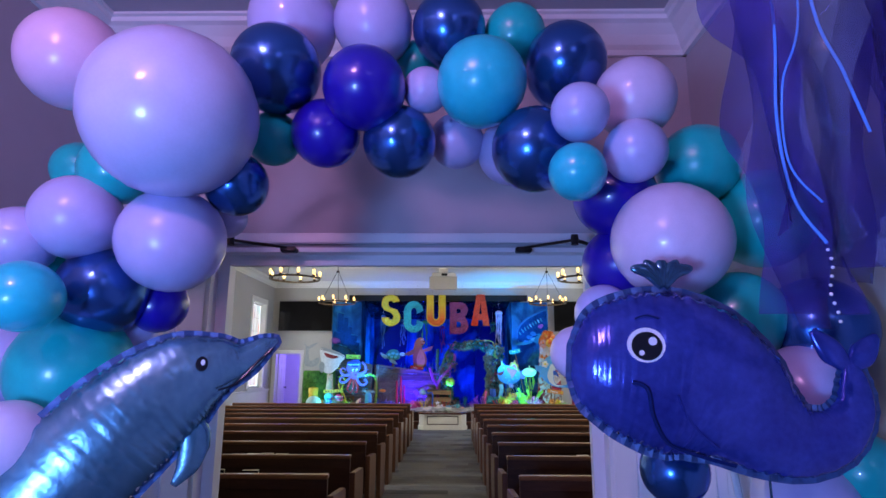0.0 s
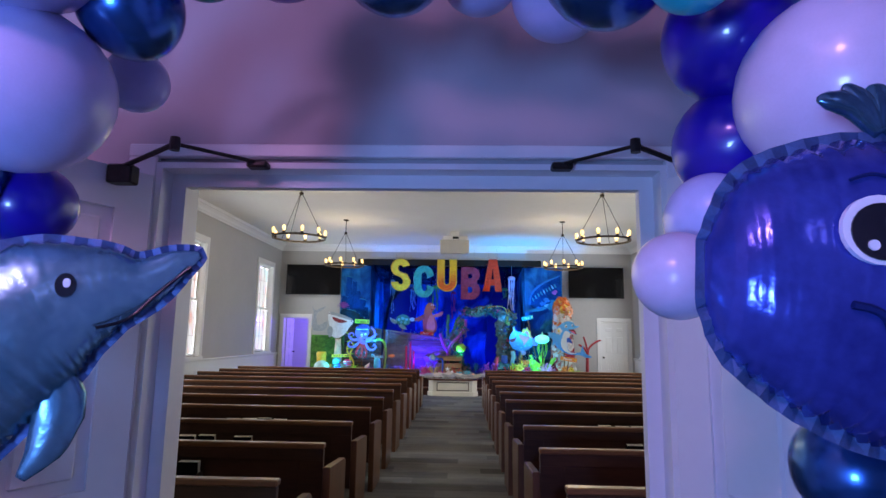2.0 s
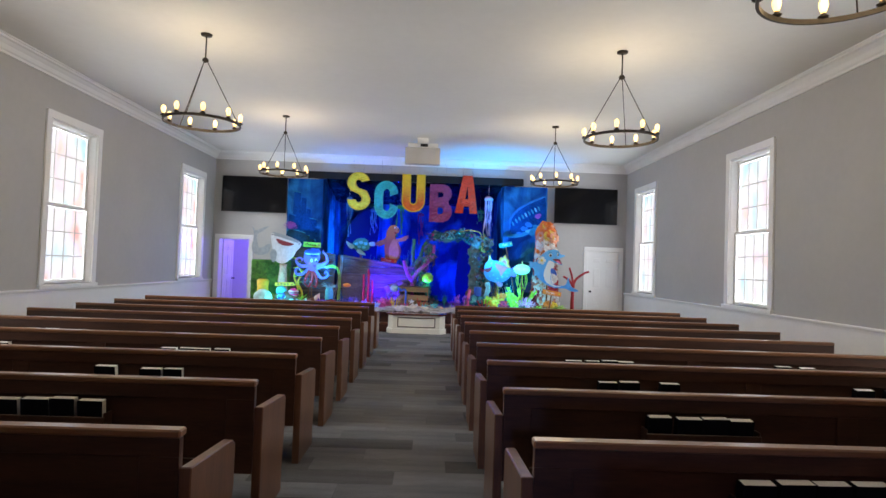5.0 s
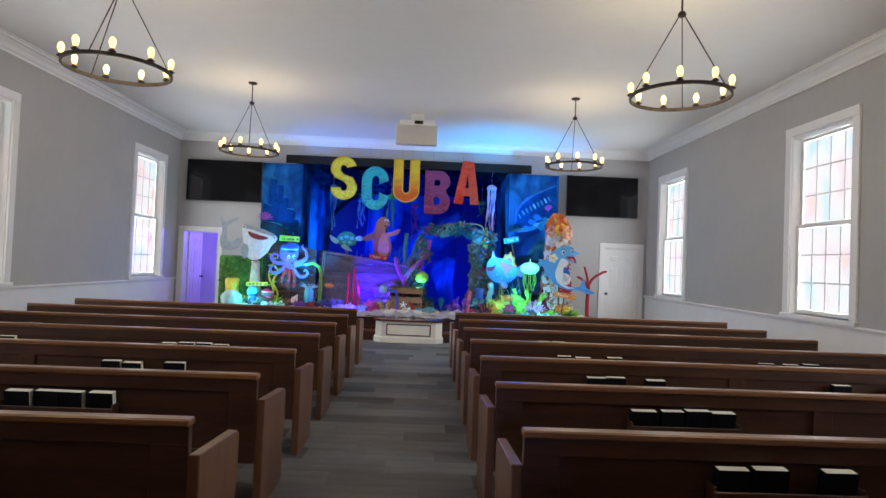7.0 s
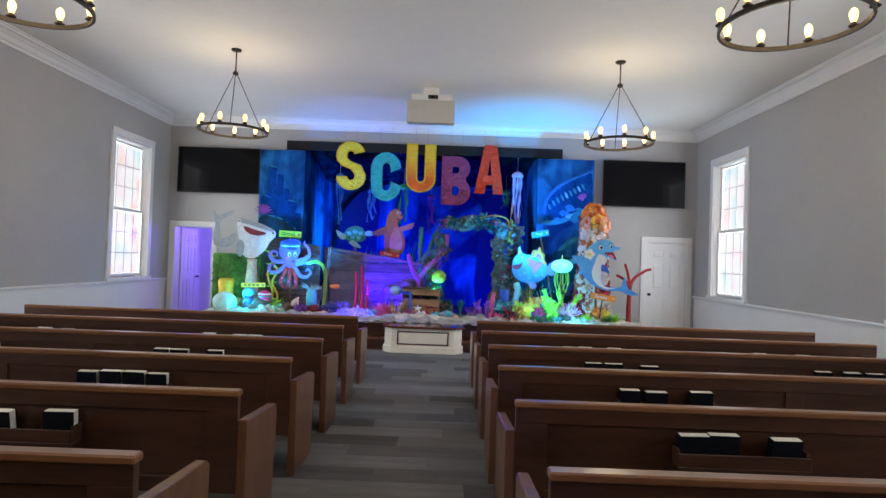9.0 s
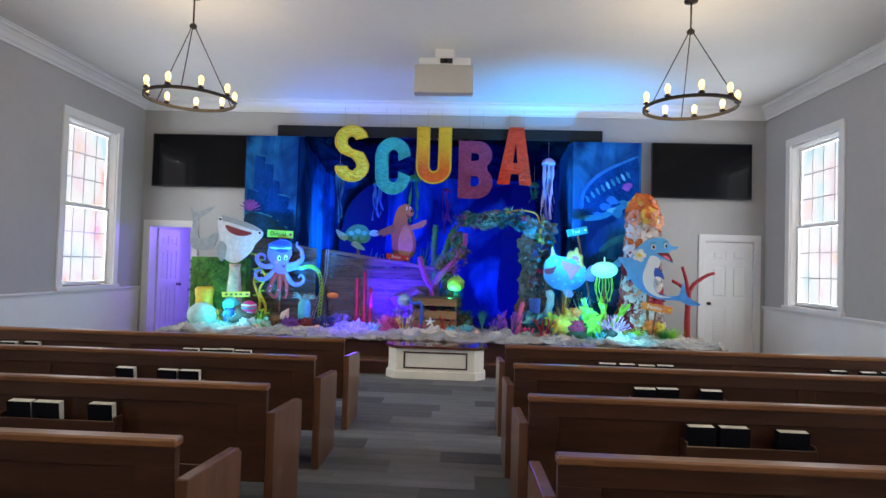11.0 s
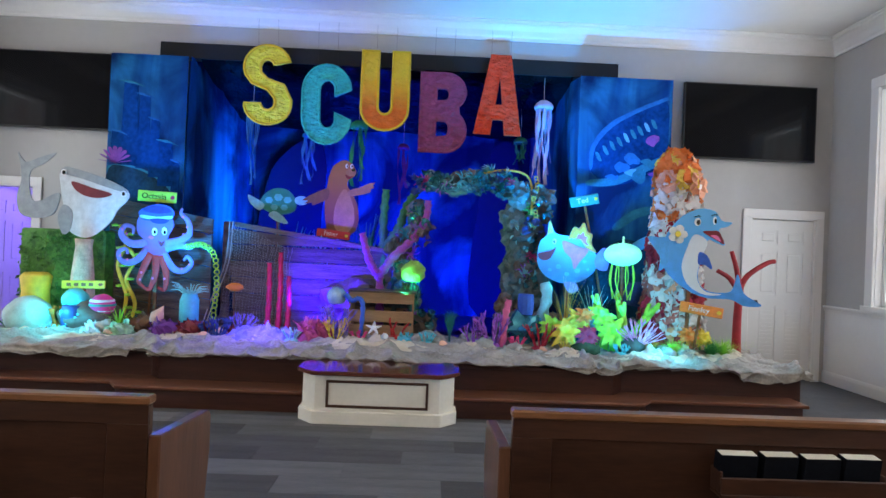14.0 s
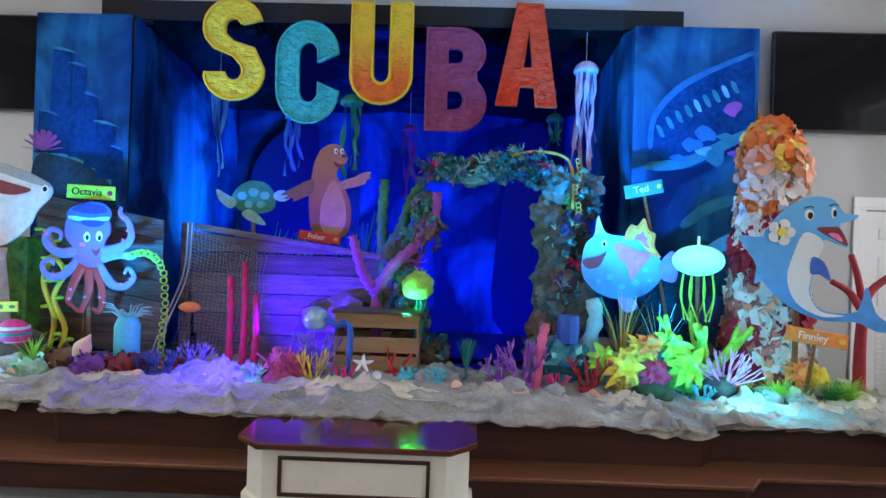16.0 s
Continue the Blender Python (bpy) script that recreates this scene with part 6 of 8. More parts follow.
paint(octo, "mouth", [(0.02, -0.04), (0.06, -0.10), (0.10, -0.03), (0.06, -0.05)], C["maroon"], 1)
paint(octo, "cap", [(-0.17, 0.20), (-0.21, 0.27), (-0.15, 0.33), (0.0, 0.375), (0.14, 0.35), (0.19, 0.27), (0.15, 0.21), (0.05, 0.19), (-0.08, 0.185)], C["blue"], 2, label="blue captain's cap")
paint(octo, "cap_crown", [(-0.16, 0.30), (-0.10, 0.345), (0.0, 0.36), (0.11, 0.34), (0.15, 0.29), (0.0, 0.27)], C["navy"], 3)
paint(octo, "cap_band", [(-0.17, 0.215), (-0.18, 0.25), (0.0, 0.235), (0.16, 0.25), (0.155, 0.215), (0.0, 0.20)], C["aqua"], 3)
paint(octo, "cap_peak", [(-0.08, 0.205), (0.02, 0.215), (0.13, 0.205), (0.10, 0.165), (0.02, 0.155), (-0.05, 0.17)], C["navy"], 4)
for i, (x, z) in enumerate(((-0.33, 0.03), (-0.38, 0.08), (-0.31, -0.26), (-0.39, -0.22), (0.30, 0.05), (0.34, 0.13), (0.29, 0.24), (0.34, -0.09), (0.30, -0.34), (0.38, -0.29), (-0.15, -0.40), (-0.16, -0.48), (-0.02, -0.46), (0.11, -0.46))):
    paint(octo, "sucker", ell(x, z, 0.014, 0.014, 8), C["pink"], 4, smooth=0)
paint(octo, "cheek", ell(-0.06, 0.0, 0.03, 0.02), C["pink"], 1, smooth=0)
name_sign((-2.83, 15.47, 1.925), 0.44, 0.125, C["lime"], "Octavia", EYEB, "lime green name sign over the octopus", 2, True, C["crimson"])
chn = thing("paper_chain", (-2.2, 15.38, STAGE_Z), "yellow green ring chain looped beside the octopus", "chain")
cpath = curve_pts([(-0.22, 0, 0.95), (-0.06, 0, 0.98), (0.08, 0, 0.86), (0.12, 0, 0.55), (0.10, 0, 0.25), (0.09, 0, 0.02)], 5, False)
for i, p in enumerate(cpath):
    bm = bmesh.new()
    tube(bm, [(p[0] + 0.026 * math.cos(k * math.pi / 5), p[1] + (0.008 if i % 2 else -0.008) + 0.01 * math.sin(k), p[2] + 0.026 * math.sin(k * math.pi / 5)) for k in range(10)], 0.008, 5, True)
    part("link", bm, C["lime"], chn, "", True)
for x, z0, h in ((-3.20, 0.0, 1.15), (-3.10, 0.0, 0.9)):
    sw_ = thing("seaweed_stalk", (x, 15.5, STAGE_Z + 0.012), "tall yellow green seaweed stalk", "plant", "sea plants")
    c = curve_pts([(0, 0, 0), (0.06, 0, h * 0.3), (-0.05, 0, h * 0.6), (0.04, 0, h * 0.85), (-0.05, 0, h)], 6, False)
    part("stem", tube(bmesh.new(), c, 0.022, 8), C["yellow"], sw_, "", True)
    for k in range(4, len(c), 4):
        part("leaf", blob(0.045, k, 0.3, 2, 1, 0.5, (c[k][0] + (0.05 if k % 8 else -0.05), 0, c[k][2])), C["lime"], sw_)

# Walrus brown grades darker towards the bottom.
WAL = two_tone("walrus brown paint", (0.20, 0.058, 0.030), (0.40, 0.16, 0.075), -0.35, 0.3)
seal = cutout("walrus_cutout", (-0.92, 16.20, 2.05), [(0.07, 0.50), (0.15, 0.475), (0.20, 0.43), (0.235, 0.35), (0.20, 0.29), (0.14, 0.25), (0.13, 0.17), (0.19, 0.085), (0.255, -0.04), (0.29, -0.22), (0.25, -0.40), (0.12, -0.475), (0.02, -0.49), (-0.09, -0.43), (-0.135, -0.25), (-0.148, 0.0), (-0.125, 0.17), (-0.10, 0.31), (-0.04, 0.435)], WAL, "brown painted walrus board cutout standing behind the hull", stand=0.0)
paint(seal, "belly", [(0.10, 0.13), (0.16, 0.06), (0.22, -0.10), (0.235, -0.28), (0.17, -0.41), (0.06, -0.43), (-0.02, -0.33), (-0.02, -0.12), (0.04, 0.06)], mat("walrus belly paint", (0.46, 0.21, 0.11), 0.55, var=0.2, scale=8), 1, label="paler brown belly")
paint(seal, "flipper", [(0.15, 0.11), (0.30, 0.165), (0.40, 0.215), (0.48, 0.228), (0.455, 0.19), (0.475, 0.165), (0.43, 0.14), (0.42, 0.105), (0.30, 0.065), (0.17, 0.045)], C["seal brown"], 2)
paint(seal, "flipper", [(-0.11, 0.13), (-0.29, 0.056), (-0.43, -0.03), (-0.36, -0.035), (-0.40, -0.075), (-0.31, -0.06), (-0.30, -0.095), (-0.22, -0.06), (-0.11, 0.0)], C["brown"], 2)
paint(seal, "muzzle", ell(0.17, 0.345, 0.065, 0.05), C["seal brown"], 2, smooth=0)
for ex, ez in ((0.115, 0.425), (0.175, 0.425)):
    ey = paint(seal, "eye", ell(ex, ez, 0.02, 0.03), EYEW, 3, smooth=0)
    part("pupil", extrude_poly(ell(ex + 0.005, ez - 0.003, 0.009, 0.016), 0.003, "y", -0.0135), EYEB, ey)
part("nose", extrude_poly(ell(0.20, 0.375, 0.025, 0.017), 0.006, "y", -0.012), EYEB, seal, "black nose")
paint(seal, "mouth", [(0.10, 0.315), (0.16, 0.295), (0.20, 0.30), (0.16, 0.26), (0.12, 0.27)], C["maroon"], 3)
name_sign((-0.93, 16.12, 1.60), 0.42, 0.10, C["red"], "Fisher", EYEW, "red name sign at the walrus board's foot", 6, True, C["yellow"])
turt = cutout("sea_turtle_cutout", (-1.72, 16.45, 1.98), [(-0.24, -0.02), (-0.18, 0.12), (-0.04, 0.20), (0.12, 0.18), (0.22, 0.06), (0.22, -0.08), (0.08, -0.14), (-0.12, -0.12)], C["teal green"], "teal painted sea turtle board cutout above the hull", stand=0.0)
paint(turt, "head", ell(0.30, 0.05, 0.09, 0.06), C["aqua"], 1, smooth=0)
paint(turt, "flipper", [(-0.18, -0.02), (-0.30, 0.06), (-0.40, 0.10), (-0.36, -0.02), (-0.24, -0.10)], C["aqua"], 1)
paint(turt, "flipper", [(-0.05, -0.10), (0.06, -0.16), (0.14, -0.26), (0.0, -0.24), (-0.12, -0.16)], C["aqua"], 1)
for x, z, r in ((-0.12, 0.04, 0.055), (0.0, 0.08, 0.06), (0.12, 0.05, 0.055), (-0.05, -0.05, 0.05), (0.08, -0.05, 0.05)):
    paint(turt, "shell_plate", ell(x, z, r, r * 0.85, 6), C["cyan"], 2, smooth=0)
# Fish shading is put into the paint, deeper blue towards the bottom.
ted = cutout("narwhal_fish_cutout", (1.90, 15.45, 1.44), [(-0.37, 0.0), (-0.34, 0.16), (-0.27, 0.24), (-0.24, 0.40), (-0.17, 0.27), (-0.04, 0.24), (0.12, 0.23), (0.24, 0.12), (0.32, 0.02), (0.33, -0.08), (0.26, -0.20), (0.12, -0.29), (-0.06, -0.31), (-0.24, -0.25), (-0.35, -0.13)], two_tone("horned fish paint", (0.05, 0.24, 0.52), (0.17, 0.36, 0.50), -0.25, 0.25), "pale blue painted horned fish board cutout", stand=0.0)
for i, (cn, k) in enumerate((("orange", 1.0), ("yellow", 0.72), ("pink", 0.45))):
    paint(ted, "mane", [(0.02 + (a - 0.16) * k + 0.12, 0.20 + (b - 0.20) * k) for a, b in ((0.0, 0.20), (0.06, 0.34), (0.12, 0.33), (0.18, 0.40), (0.22, 0.30), (0.28, 0.26), (0.27, 0.16), (0.33, 0.06), (0.22, 0.10), (0.14, 0.20), (0.06, 0.22))], C[cn], 1 + i)
paint(ted, "horn", [(-0.265, 0.24), (-0.235, 0.42), (-0.19, 0.27)], C["gold"], 1, smooth=0)
for x, z, r in ((-0.12, -0.12, 0.035), (-0.02, -0.20, 0.03), (0.10, -0.16, 0.035), (0.18, -0.05, 0.025), (-0.22, -0.16, 0.025), (0.22, -0.14, 0.02)):
    paint(ted, "spot", ell(x, z, r, r * 0.8, 10), C["sky"], 1, smooth=0)
paint(ted, "saddle", [(-0.08, 0.18), (0.10, 0.12), (0.22, 0.08), (0.12, -0.06), (0.06, -0.14), (0.02, -0.02), (-0.06, 0.06)], C["pink"], 2)
paint(ted, "tail_fin", [(0.30, 0.0), (0.40, 0.12), (0.46, 0.02), (0.44, -0.14), (0.32, -0.12)], C["lilac"], 1)
paint(ted, "fin", [(-0.05, -0.30), (0.02, -0.42), (0.12, -0.38), (0.08, -0.30)], C["lilac"], 1)
paint(ted, "mouth", [(-0.36, 0.02), (-0.22, 0.06), (-0.16, 0.10), (-0.22, -0.03), (-0.32, -0.05)], C["maroon"], 2)
ey = paint(ted, "eye", ell(-0.18, 0.17, 0.025, 0.032), EYEW, 2, smooth=0)
part("pupil", extrude_poly(ell(-0.182, 0.165, 0.013, 0.018), 0.003, "y", -0.0105), EYEB, ey)
name_sign((2.07, 15.52, 2.10), 0.34, 0.12, C["teal green"], "Ted", EYEW, "aqua name sign over the horned fish", -12, True, C["yellow"])
# Dolphin blue grades darker towards the bottom.
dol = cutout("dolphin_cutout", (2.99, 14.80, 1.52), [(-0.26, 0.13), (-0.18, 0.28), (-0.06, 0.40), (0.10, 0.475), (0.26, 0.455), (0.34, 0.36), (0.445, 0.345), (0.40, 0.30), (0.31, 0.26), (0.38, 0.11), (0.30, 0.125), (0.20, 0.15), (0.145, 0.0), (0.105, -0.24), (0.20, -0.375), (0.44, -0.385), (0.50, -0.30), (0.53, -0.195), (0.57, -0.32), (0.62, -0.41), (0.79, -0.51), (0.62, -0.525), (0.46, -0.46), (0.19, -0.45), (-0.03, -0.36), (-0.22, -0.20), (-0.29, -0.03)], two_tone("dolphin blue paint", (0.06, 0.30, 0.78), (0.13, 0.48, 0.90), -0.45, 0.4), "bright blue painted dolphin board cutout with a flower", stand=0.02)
paint(dol, "belly", [(0.05, 0.20), (0.16, 0.17), (0.19, 0.10), (0.13, -0.05), (0.095, -0.24), (0.18, -0.38), (0.36, -0.41), (0.18, -0.42), (0.0, -0.32), (-0.07, -0.14), (-0.02, 0.06)], mat("white board paint", (0.74, 0.76, 0.80), 0.5, var=0.04, scale=3), 1, label="white belly")
paint(dol, "fin", [(-0.22, 0.14), (-0.32, 0.16), (-0.44, 0.16), (-0.36, 0.04), (-0.30, -0.06), (-0.31, -0.19), (-0.22, -0.10)], C["sky"], 1)
paint(dol, "flipper", [(0.11, 0.02), (0.20, -0.02), (0.25, -0.15), (0.17, -0.11), (0.10, -0.10)], C["blue"], 2)
paint(dol, "mouth", [(0.14, 0.235), (0.24, 0.25), (0.31, 0.24), (0.37, 0.115), (0.27, 0.16)], C["maroon"], 2)
paint(dol, "tongue", [(0.22, 0.20), (0.29, 0.20), (0.33, 0.14), (0.27, 0.165)], C["pink"], 3)
for ex in (0.08, 0.26):
    ey = paint(dol, "eye", ell(ex, 0.335 + 0.12 * (ex - 0.08), 0.035 if ex < 0.2 else 0.02, 0.042), EYEW, 2, smooth=0)
    part("pupil", extrude_poly(ell(ex + 0.006, 0.33 + 0.12 * (ex - 0.08), 0.019 if ex < 0.2 else 0.012, 0.027), 0.003, "y", -0.0105), EYEB, ey)
    part("brow", tube(bmesh.new(), [(ex - 0.04, -0.008, 0.385 + 0.12 * (ex - 0.08)), (ex, -0.009, 0.40 + 0.12 * (ex - 0.08)), (ex + 0.03, -0.008, 0.39 + 0.12 * (ex - 0.08))], 0.004, 5), EYEB, dol)
fl = part("blossom", extrude_poly(ell(-0.13, 0.20, 0.03, 0.03), 0.02, "y", -0.03), C["yellow"], dol, "white blossom with yellow heart")
for k in range(5):
    a = k * 2 * math.pi / 5
    part("petal", extrude_poly(curve_pts(ell(-0.13 + 0.06 * math.cos(a), 0.20 + 0.06 * math.sin(a), 0.045, 0.04, 8), 2), 0.006, "y", -0.02), C["white"], fl)
name_sign((3.12, 14.74, 0.945), 0.46, 0.11, C["orange"], "Finnley", EYEW, "orange name sign below the dolphin board", 8, True, C["yellow"])
name_sign((-3.38, 15.08, 0.925), 0.46, 0.085, C["yellow"], "", C["brown"], "yellow name sign below the whale shark", -2, True, C["brown"])

# ---- rock arch ----
ROCK = mat("painted paper rock", (0.10, 0.115, 0.12), 0.6, var=0.5, scale=6, second=(0.16, 0.22, 0.22), bump=0.5, bscale=25, island=0.4)
ROCKB = mat("blue brown paper rock", (0.14, 0.10, 0.08), 0.5, var=0.4, scale=6, bump=0.5, bscale=25, island=0.4)
arch = thing("rock_arch", (0.72, 15.9, STAGE_Z), "crumpled paper rock arch with corals around a dark opening", "arch prop")
rr = random.Random(11)
arch_path = []
for i in range(9):
    arch_path.append((-0.62 + 0.05 * math.sin(i), 0.10 + i * 0.18, 0.17))
for i in range(10):
    t = i / 9
    arch_path.append((-0.50 + 1.22 * t, 1.74 + 0.17 * math.sin(math.pi * min(1, t * 0.75 + 0.15)), 0.12))
for i in range(11):
    arch_path.append((0.74 + 0.06 * math.sin(2 * i), 1.72 - i * 0.165, 0.25))
for i, (x, z, r) in enumerate(arch_path):
    for k in range(3):
        ob = part("rock", rock_chunk(r * rr.uniform(0.65, 1.0), i * 7 + k, 1.1, 0.8, 0.85), ROCK if rr.random() < 0.65 else ROCKB, arch)
        ob.location = (x + rr.uniform(-0.08, 0.08) + (0.12 * (k - 1) if i > 18 else (-0.06 * k if i < 9 else 0)), rr.uniform(-0.08, 0.14), max(z + rr.uniform(-0.06, 0.06), r * 0.5))
        ob.rotation_euler = (rr.uniform(0, 3), rr.uniform(0, 3), rr.uniform(0, 3))
for i in range(34):
    x, z, r = arch_path[rr.randrange(len(arch_path))]
    nm = rr.choice(("cyan", "teal green", "violet", "aqua", "green", "hot pink", "aqua", "cyan"))
    bm = bmesh.new()
    for k in range(10):
        a = rr.uniform(0, 6.28)
        tube(bm, [(0, 0, 0), (0.06 * math.cos(a), -0.05 - 0.03 * rr.random(), 0.06 * math.sin(a)), (0.11 * math.cos(a + 0.3), -0.07, 0.11 * math.sin(a + 0.3))], [0.011, 0.008, 0.003], 5)
    ob = part("coral_sprig", bm, C[nm], arch)
    ob["kind"] = "stuff"
    ob.location = (x + rr.uniform(-0.1, 0.1), -0.13, max(z + rr.uniform(-0.08, 0.1), 0.15))
for x in (-0.40, -0.28, -0.15, -0.02):
    ob = part("foil_sheet", rock_chunk(0.10, int(x * 100) + 77, 1.3, 0.5, 0.7), mat("iridescent film", (0.12, 0.45, 0.60), 0.15, metal=0.6, var=0.4, scale=9), arch)
    ob.location = (x, -0.16, 1.80 + 0.06 * math.sin(x * 9))
part("shell_chain", tube(bmesh.new(), curve_pts([(0.10, -0.17, 1.95), (0.4, -0.17, 2.02), (0.68, -0.18, 1.98), (0.76, -0.22, 1.8), (0.76, -0.24, 1.5)], 8, False), 0.014, 6), C["gold"], arch)

FILMT = mat("iridescent teal film", (0.04, 0.20, 0.24), 0.16, metal=0.55, var=0.6, scale=7, second=(0.10, 0.42, 0.50), bump=0.5, bscale=18, island=0.4)
qa = random.Random(52)
for i in range(26):
    x, z, r = arch_path[(i * 7 + 3) % len(arch_path)]
    bm = crumple(bmesh.new(), (0, 0, 0.06), qa.uniform(0.09, 0.15), 7, 400 + i, 0.9, -0.6)
    ob = part("film_scrap", bm, FILMT if i % 3 else (ROCKB if i % 2 else C["navy"]), arch)
    ob["kind"] = "stuff"
    ob.matrix_local = pose(x + qa.uniform(-0.12, 0.10), -0.15 - 0.05 * qa.random(), max(0.06, z - 0.05 + qa.uniform(-0.06, 0.06)), qa.uniform(40, 110), 0, qa.uniform(-40, 40))
for i in range(15):
    part("ring_link", tube(bmesh.new(), [(0.79 + 0.02 * math.sin(i * 0.7) + 0.023 * math.cos(k * math.pi / 4), -0.27 + (0.007 if i % 2 else -0.007), 1.93 - i * 0.04 + 0.023 * math.sin(k * math.pi / 4)) for k in range(8)], 0.006, 5, True), C["gold"], arch)

# ---- corals and plants in the middle ----
def thick_coral(name, x, y, paths, rad, material, label):
    e = thing(name, (x, y, STAGE_Z + 0.012), label, "coral", "corals")
    rr2 = random.Random(int(x * 100))
    for p in paths:
        c = curve_pts(p, 8, False)
        bm = tube(bmesh.new(), c, [rad * (1 - 0.25 * k / len(c)) * (1 + 0.22 * math.sin(k * 2.4)) for k in range(len(c))], 10)
        part("branch", bm, material, e, "", True)
    return e


FUZZ = mat("fuzzy pink violet coral", (0.58, 0.06, 0.26), 0.9, var=0.4, scale=20, second=(0.34, 0.08, 0.62), bump=0.8, bscale=120, sheen=0.4)
thick_coral("branch_coral", -0.27, 15.65, ([(0, 0, 0), (0.0, 0, 0.42), (-0.02, 0, 0.72)], [(-0.02, 0, 0.68), (-0.14, -0.02, 0.86), (-0.24, 0, 1.18)], [(-0.02, 0, 0.68), (0.14, 0, 0.92), (0.36, 0, 1.14), (0.50, 0, 1.38), (0.52, 0, 1.60)]), 0.052, FUZZ, "tall fuzzy pink and violet branching coral")
thick_coral("green_coral", -0.30, 16.05, ([(0, 0, 0), (0.02, 0, 0.8), (0.0, 0, 1.35), (0.02, 0, 1.75)], [(0.0, 0, 1.0), (0.18, 0, 1.25), (0.28, 0, 1.55), (0.40, 0, 1.75)]), 0.06, mat("green moss", (0.05, 0.22, 0.07), 0.95, var=0.4, scale=16, bump=0.8, bscale=90), "tall mossy green coral beside the arch")
for i, (x, h) in enumerate(((-1.48, 0.80), (-1.36, 0.92), (-1.26, 0.66))):
    thick_coral("tube_coral", x, 15.3, ([(0, 0, 0), (0.01, 0, h * 0.5), (0.0, 0, h)],), 0.033, mat("magenta tube", (0.50, 0.012, 0.06), 0.7, var=0.3, scale=16, bump=0.6, bscale=80), "upright magenta tube coral")
sphere_thing("anemone_ball", 0.11, 15.45, 0.135, mat("lime tissue", (0.34, 0.62, 0.10), 0.8, var=0.3, scale=12, bump=1.0, bscale=40), "lime green tissue ball on the rocks", "tissue ball", z=STAGE_Z + 0.66, amp=0.25, freq=6)
tuft("kelp_clump", 0.11, 15.5, 0.66, 30, 0.018, C["teal green"], "teal kelp below the lime ball", 41, lean=0.2)
cr = thing("wooden_crate", (-0.22, 15.3, STAGE_Z + 0.03), "open slatted wooden crate holding sea toys", "crate")
CRW = mat("crate pine", (0.36, 0.22, 0.11), 0.7, var=0.3, scale=5, bump=0.3, bscale=40, stretch=(0.4, 3, 3))
for z0, z1 in ((0.0, 0.14), (0.17, 0.30), (0.38, 0.50)):
    part("slat", boxes((-0.36, -0.01, z0, 0.36, 0.012, z1), bevel=0.003), CRW, cr)
    part("slat", boxes((-0.36, 0.35, z0, 0.36, 0.372, z1), bevel=0.003), CRW, cr)
for x in (-0.36, 0.34):
    part("end_panel", boxes((x, 0.012, 0.0, x + 0.02, 0.35, 0.5), bevel=0.003), CRW, cr)
part("lid", boxes((-0.38, -0.03, 0.50, 0.38, 0.38, 0.52), bevel=0.003), ROCKB, cr)
coral("red_coral", -0.05, 15.22, 0.34, 0.016, C["red"], "small red branching coral before the crate", 5, 3, 1)
coral("blue_coral", 0.07, 15.16, 0.15, 0.018, C["cyan"], "small blue ring coral", 6, 5, 1)
star = thing("starfish", (-0.25, 14.82, STAGE_Z + 0.20), "white starfish on the cream cloth", "starfish", rx=-40)
for k in range(5):
    a = k * 2 * math.pi / 5
    part("arm", tube(bmesh.new(), [(0, 0, 0), (0.05 * math.sin(a), 0, 0.05 * math.cos(a)), (0.085 * math.sin(a), 0, 0.085 * math.cos(a))], [0.022, 0.014, 0.004], 7), C["white"], star, "", True)
sphere_thing("pearl_ball", -0.13, 14.75, 0.035, C["white"], "white pearl ball on the cloth", "ball", z=STAGE_Z + 0.10)
sphere_thing("glass_float", -0.70, 15.15, 0.11, mat("iridescent glass", (0.35, 0.55, 0.75), 0.08, metal=0.3, var=0.3, scale=6, coat=1.0), "iridescent glass float on a pink coral bush", "glass ball", z=STAGE_Z + 0.40, amp=0.0)
coral("coral_bush", -0.70, 15.2, 0.42, 0.013, C["lilac"], "lilac coral holding the glass float", 8, 7, 2)
coral("pink_coral_bush", -0.92, 15.0, 0.28, 0.010, C["pink"], "pink coral bush under violet light", 9, 9, 2)
sphere_thing("pink_mound", -0.92, 15.05, 0.20, mat("pink tulle", (0.55, 0.10, 0.25), 0.9, var=0.3, scale=12, bump=0.9, bscale=50), "mound of pink tulle", "tulle", amp=0.55, freq=6, flat=0.8)
coral("yellow_coral", -0.66, 14.92, 0.28, 0.007, C["yellow"], "fine yellow twig coral", 10, 9, 2, 0.4)
thick_coral("blue_serpent", -0.50, 15.08, ([(-0.10, 0, 0.50), (-0.02, 0, 0.44), (0.06, 0, 0.46), (0.10, 0, 0.36), (0.08, 0, 0.0)],), 0.03, C["blue"], "blue curled sea creature prop")
# The lamp's violet glow is put into the white film's base colour.
cloth_heap(-1.42, 14.95, 0.86, 0.36, 0.20, 3.3, mat("violet tinted film heap", (0.30, 0.30, 0.70), 0.15, var=0.25, scale=6, bump=0.8, bscale=12, bdist=0.03), "white translucent film crumpled over a violet lamp")
coral("dark_coral", -1.86, 14.92, 0.26, 0.014, C["navy"], "dark navy coral beside the violet lamp", 12, 7, 2)
sphere_thing("purple_rock", -2.45, 14.95, 0.17, C["purple"], "purple tulle mound on the cloth", "tulle", amp=0.55, freq=5, flat=0.7)
sphere_thing("crimson_mound", -2.2, 15.0, 0.17, C["maroon"], "crimson tulle mound on the cloth", "tulle", amp=0.55, freq=5, flat=0.7, seed=4)
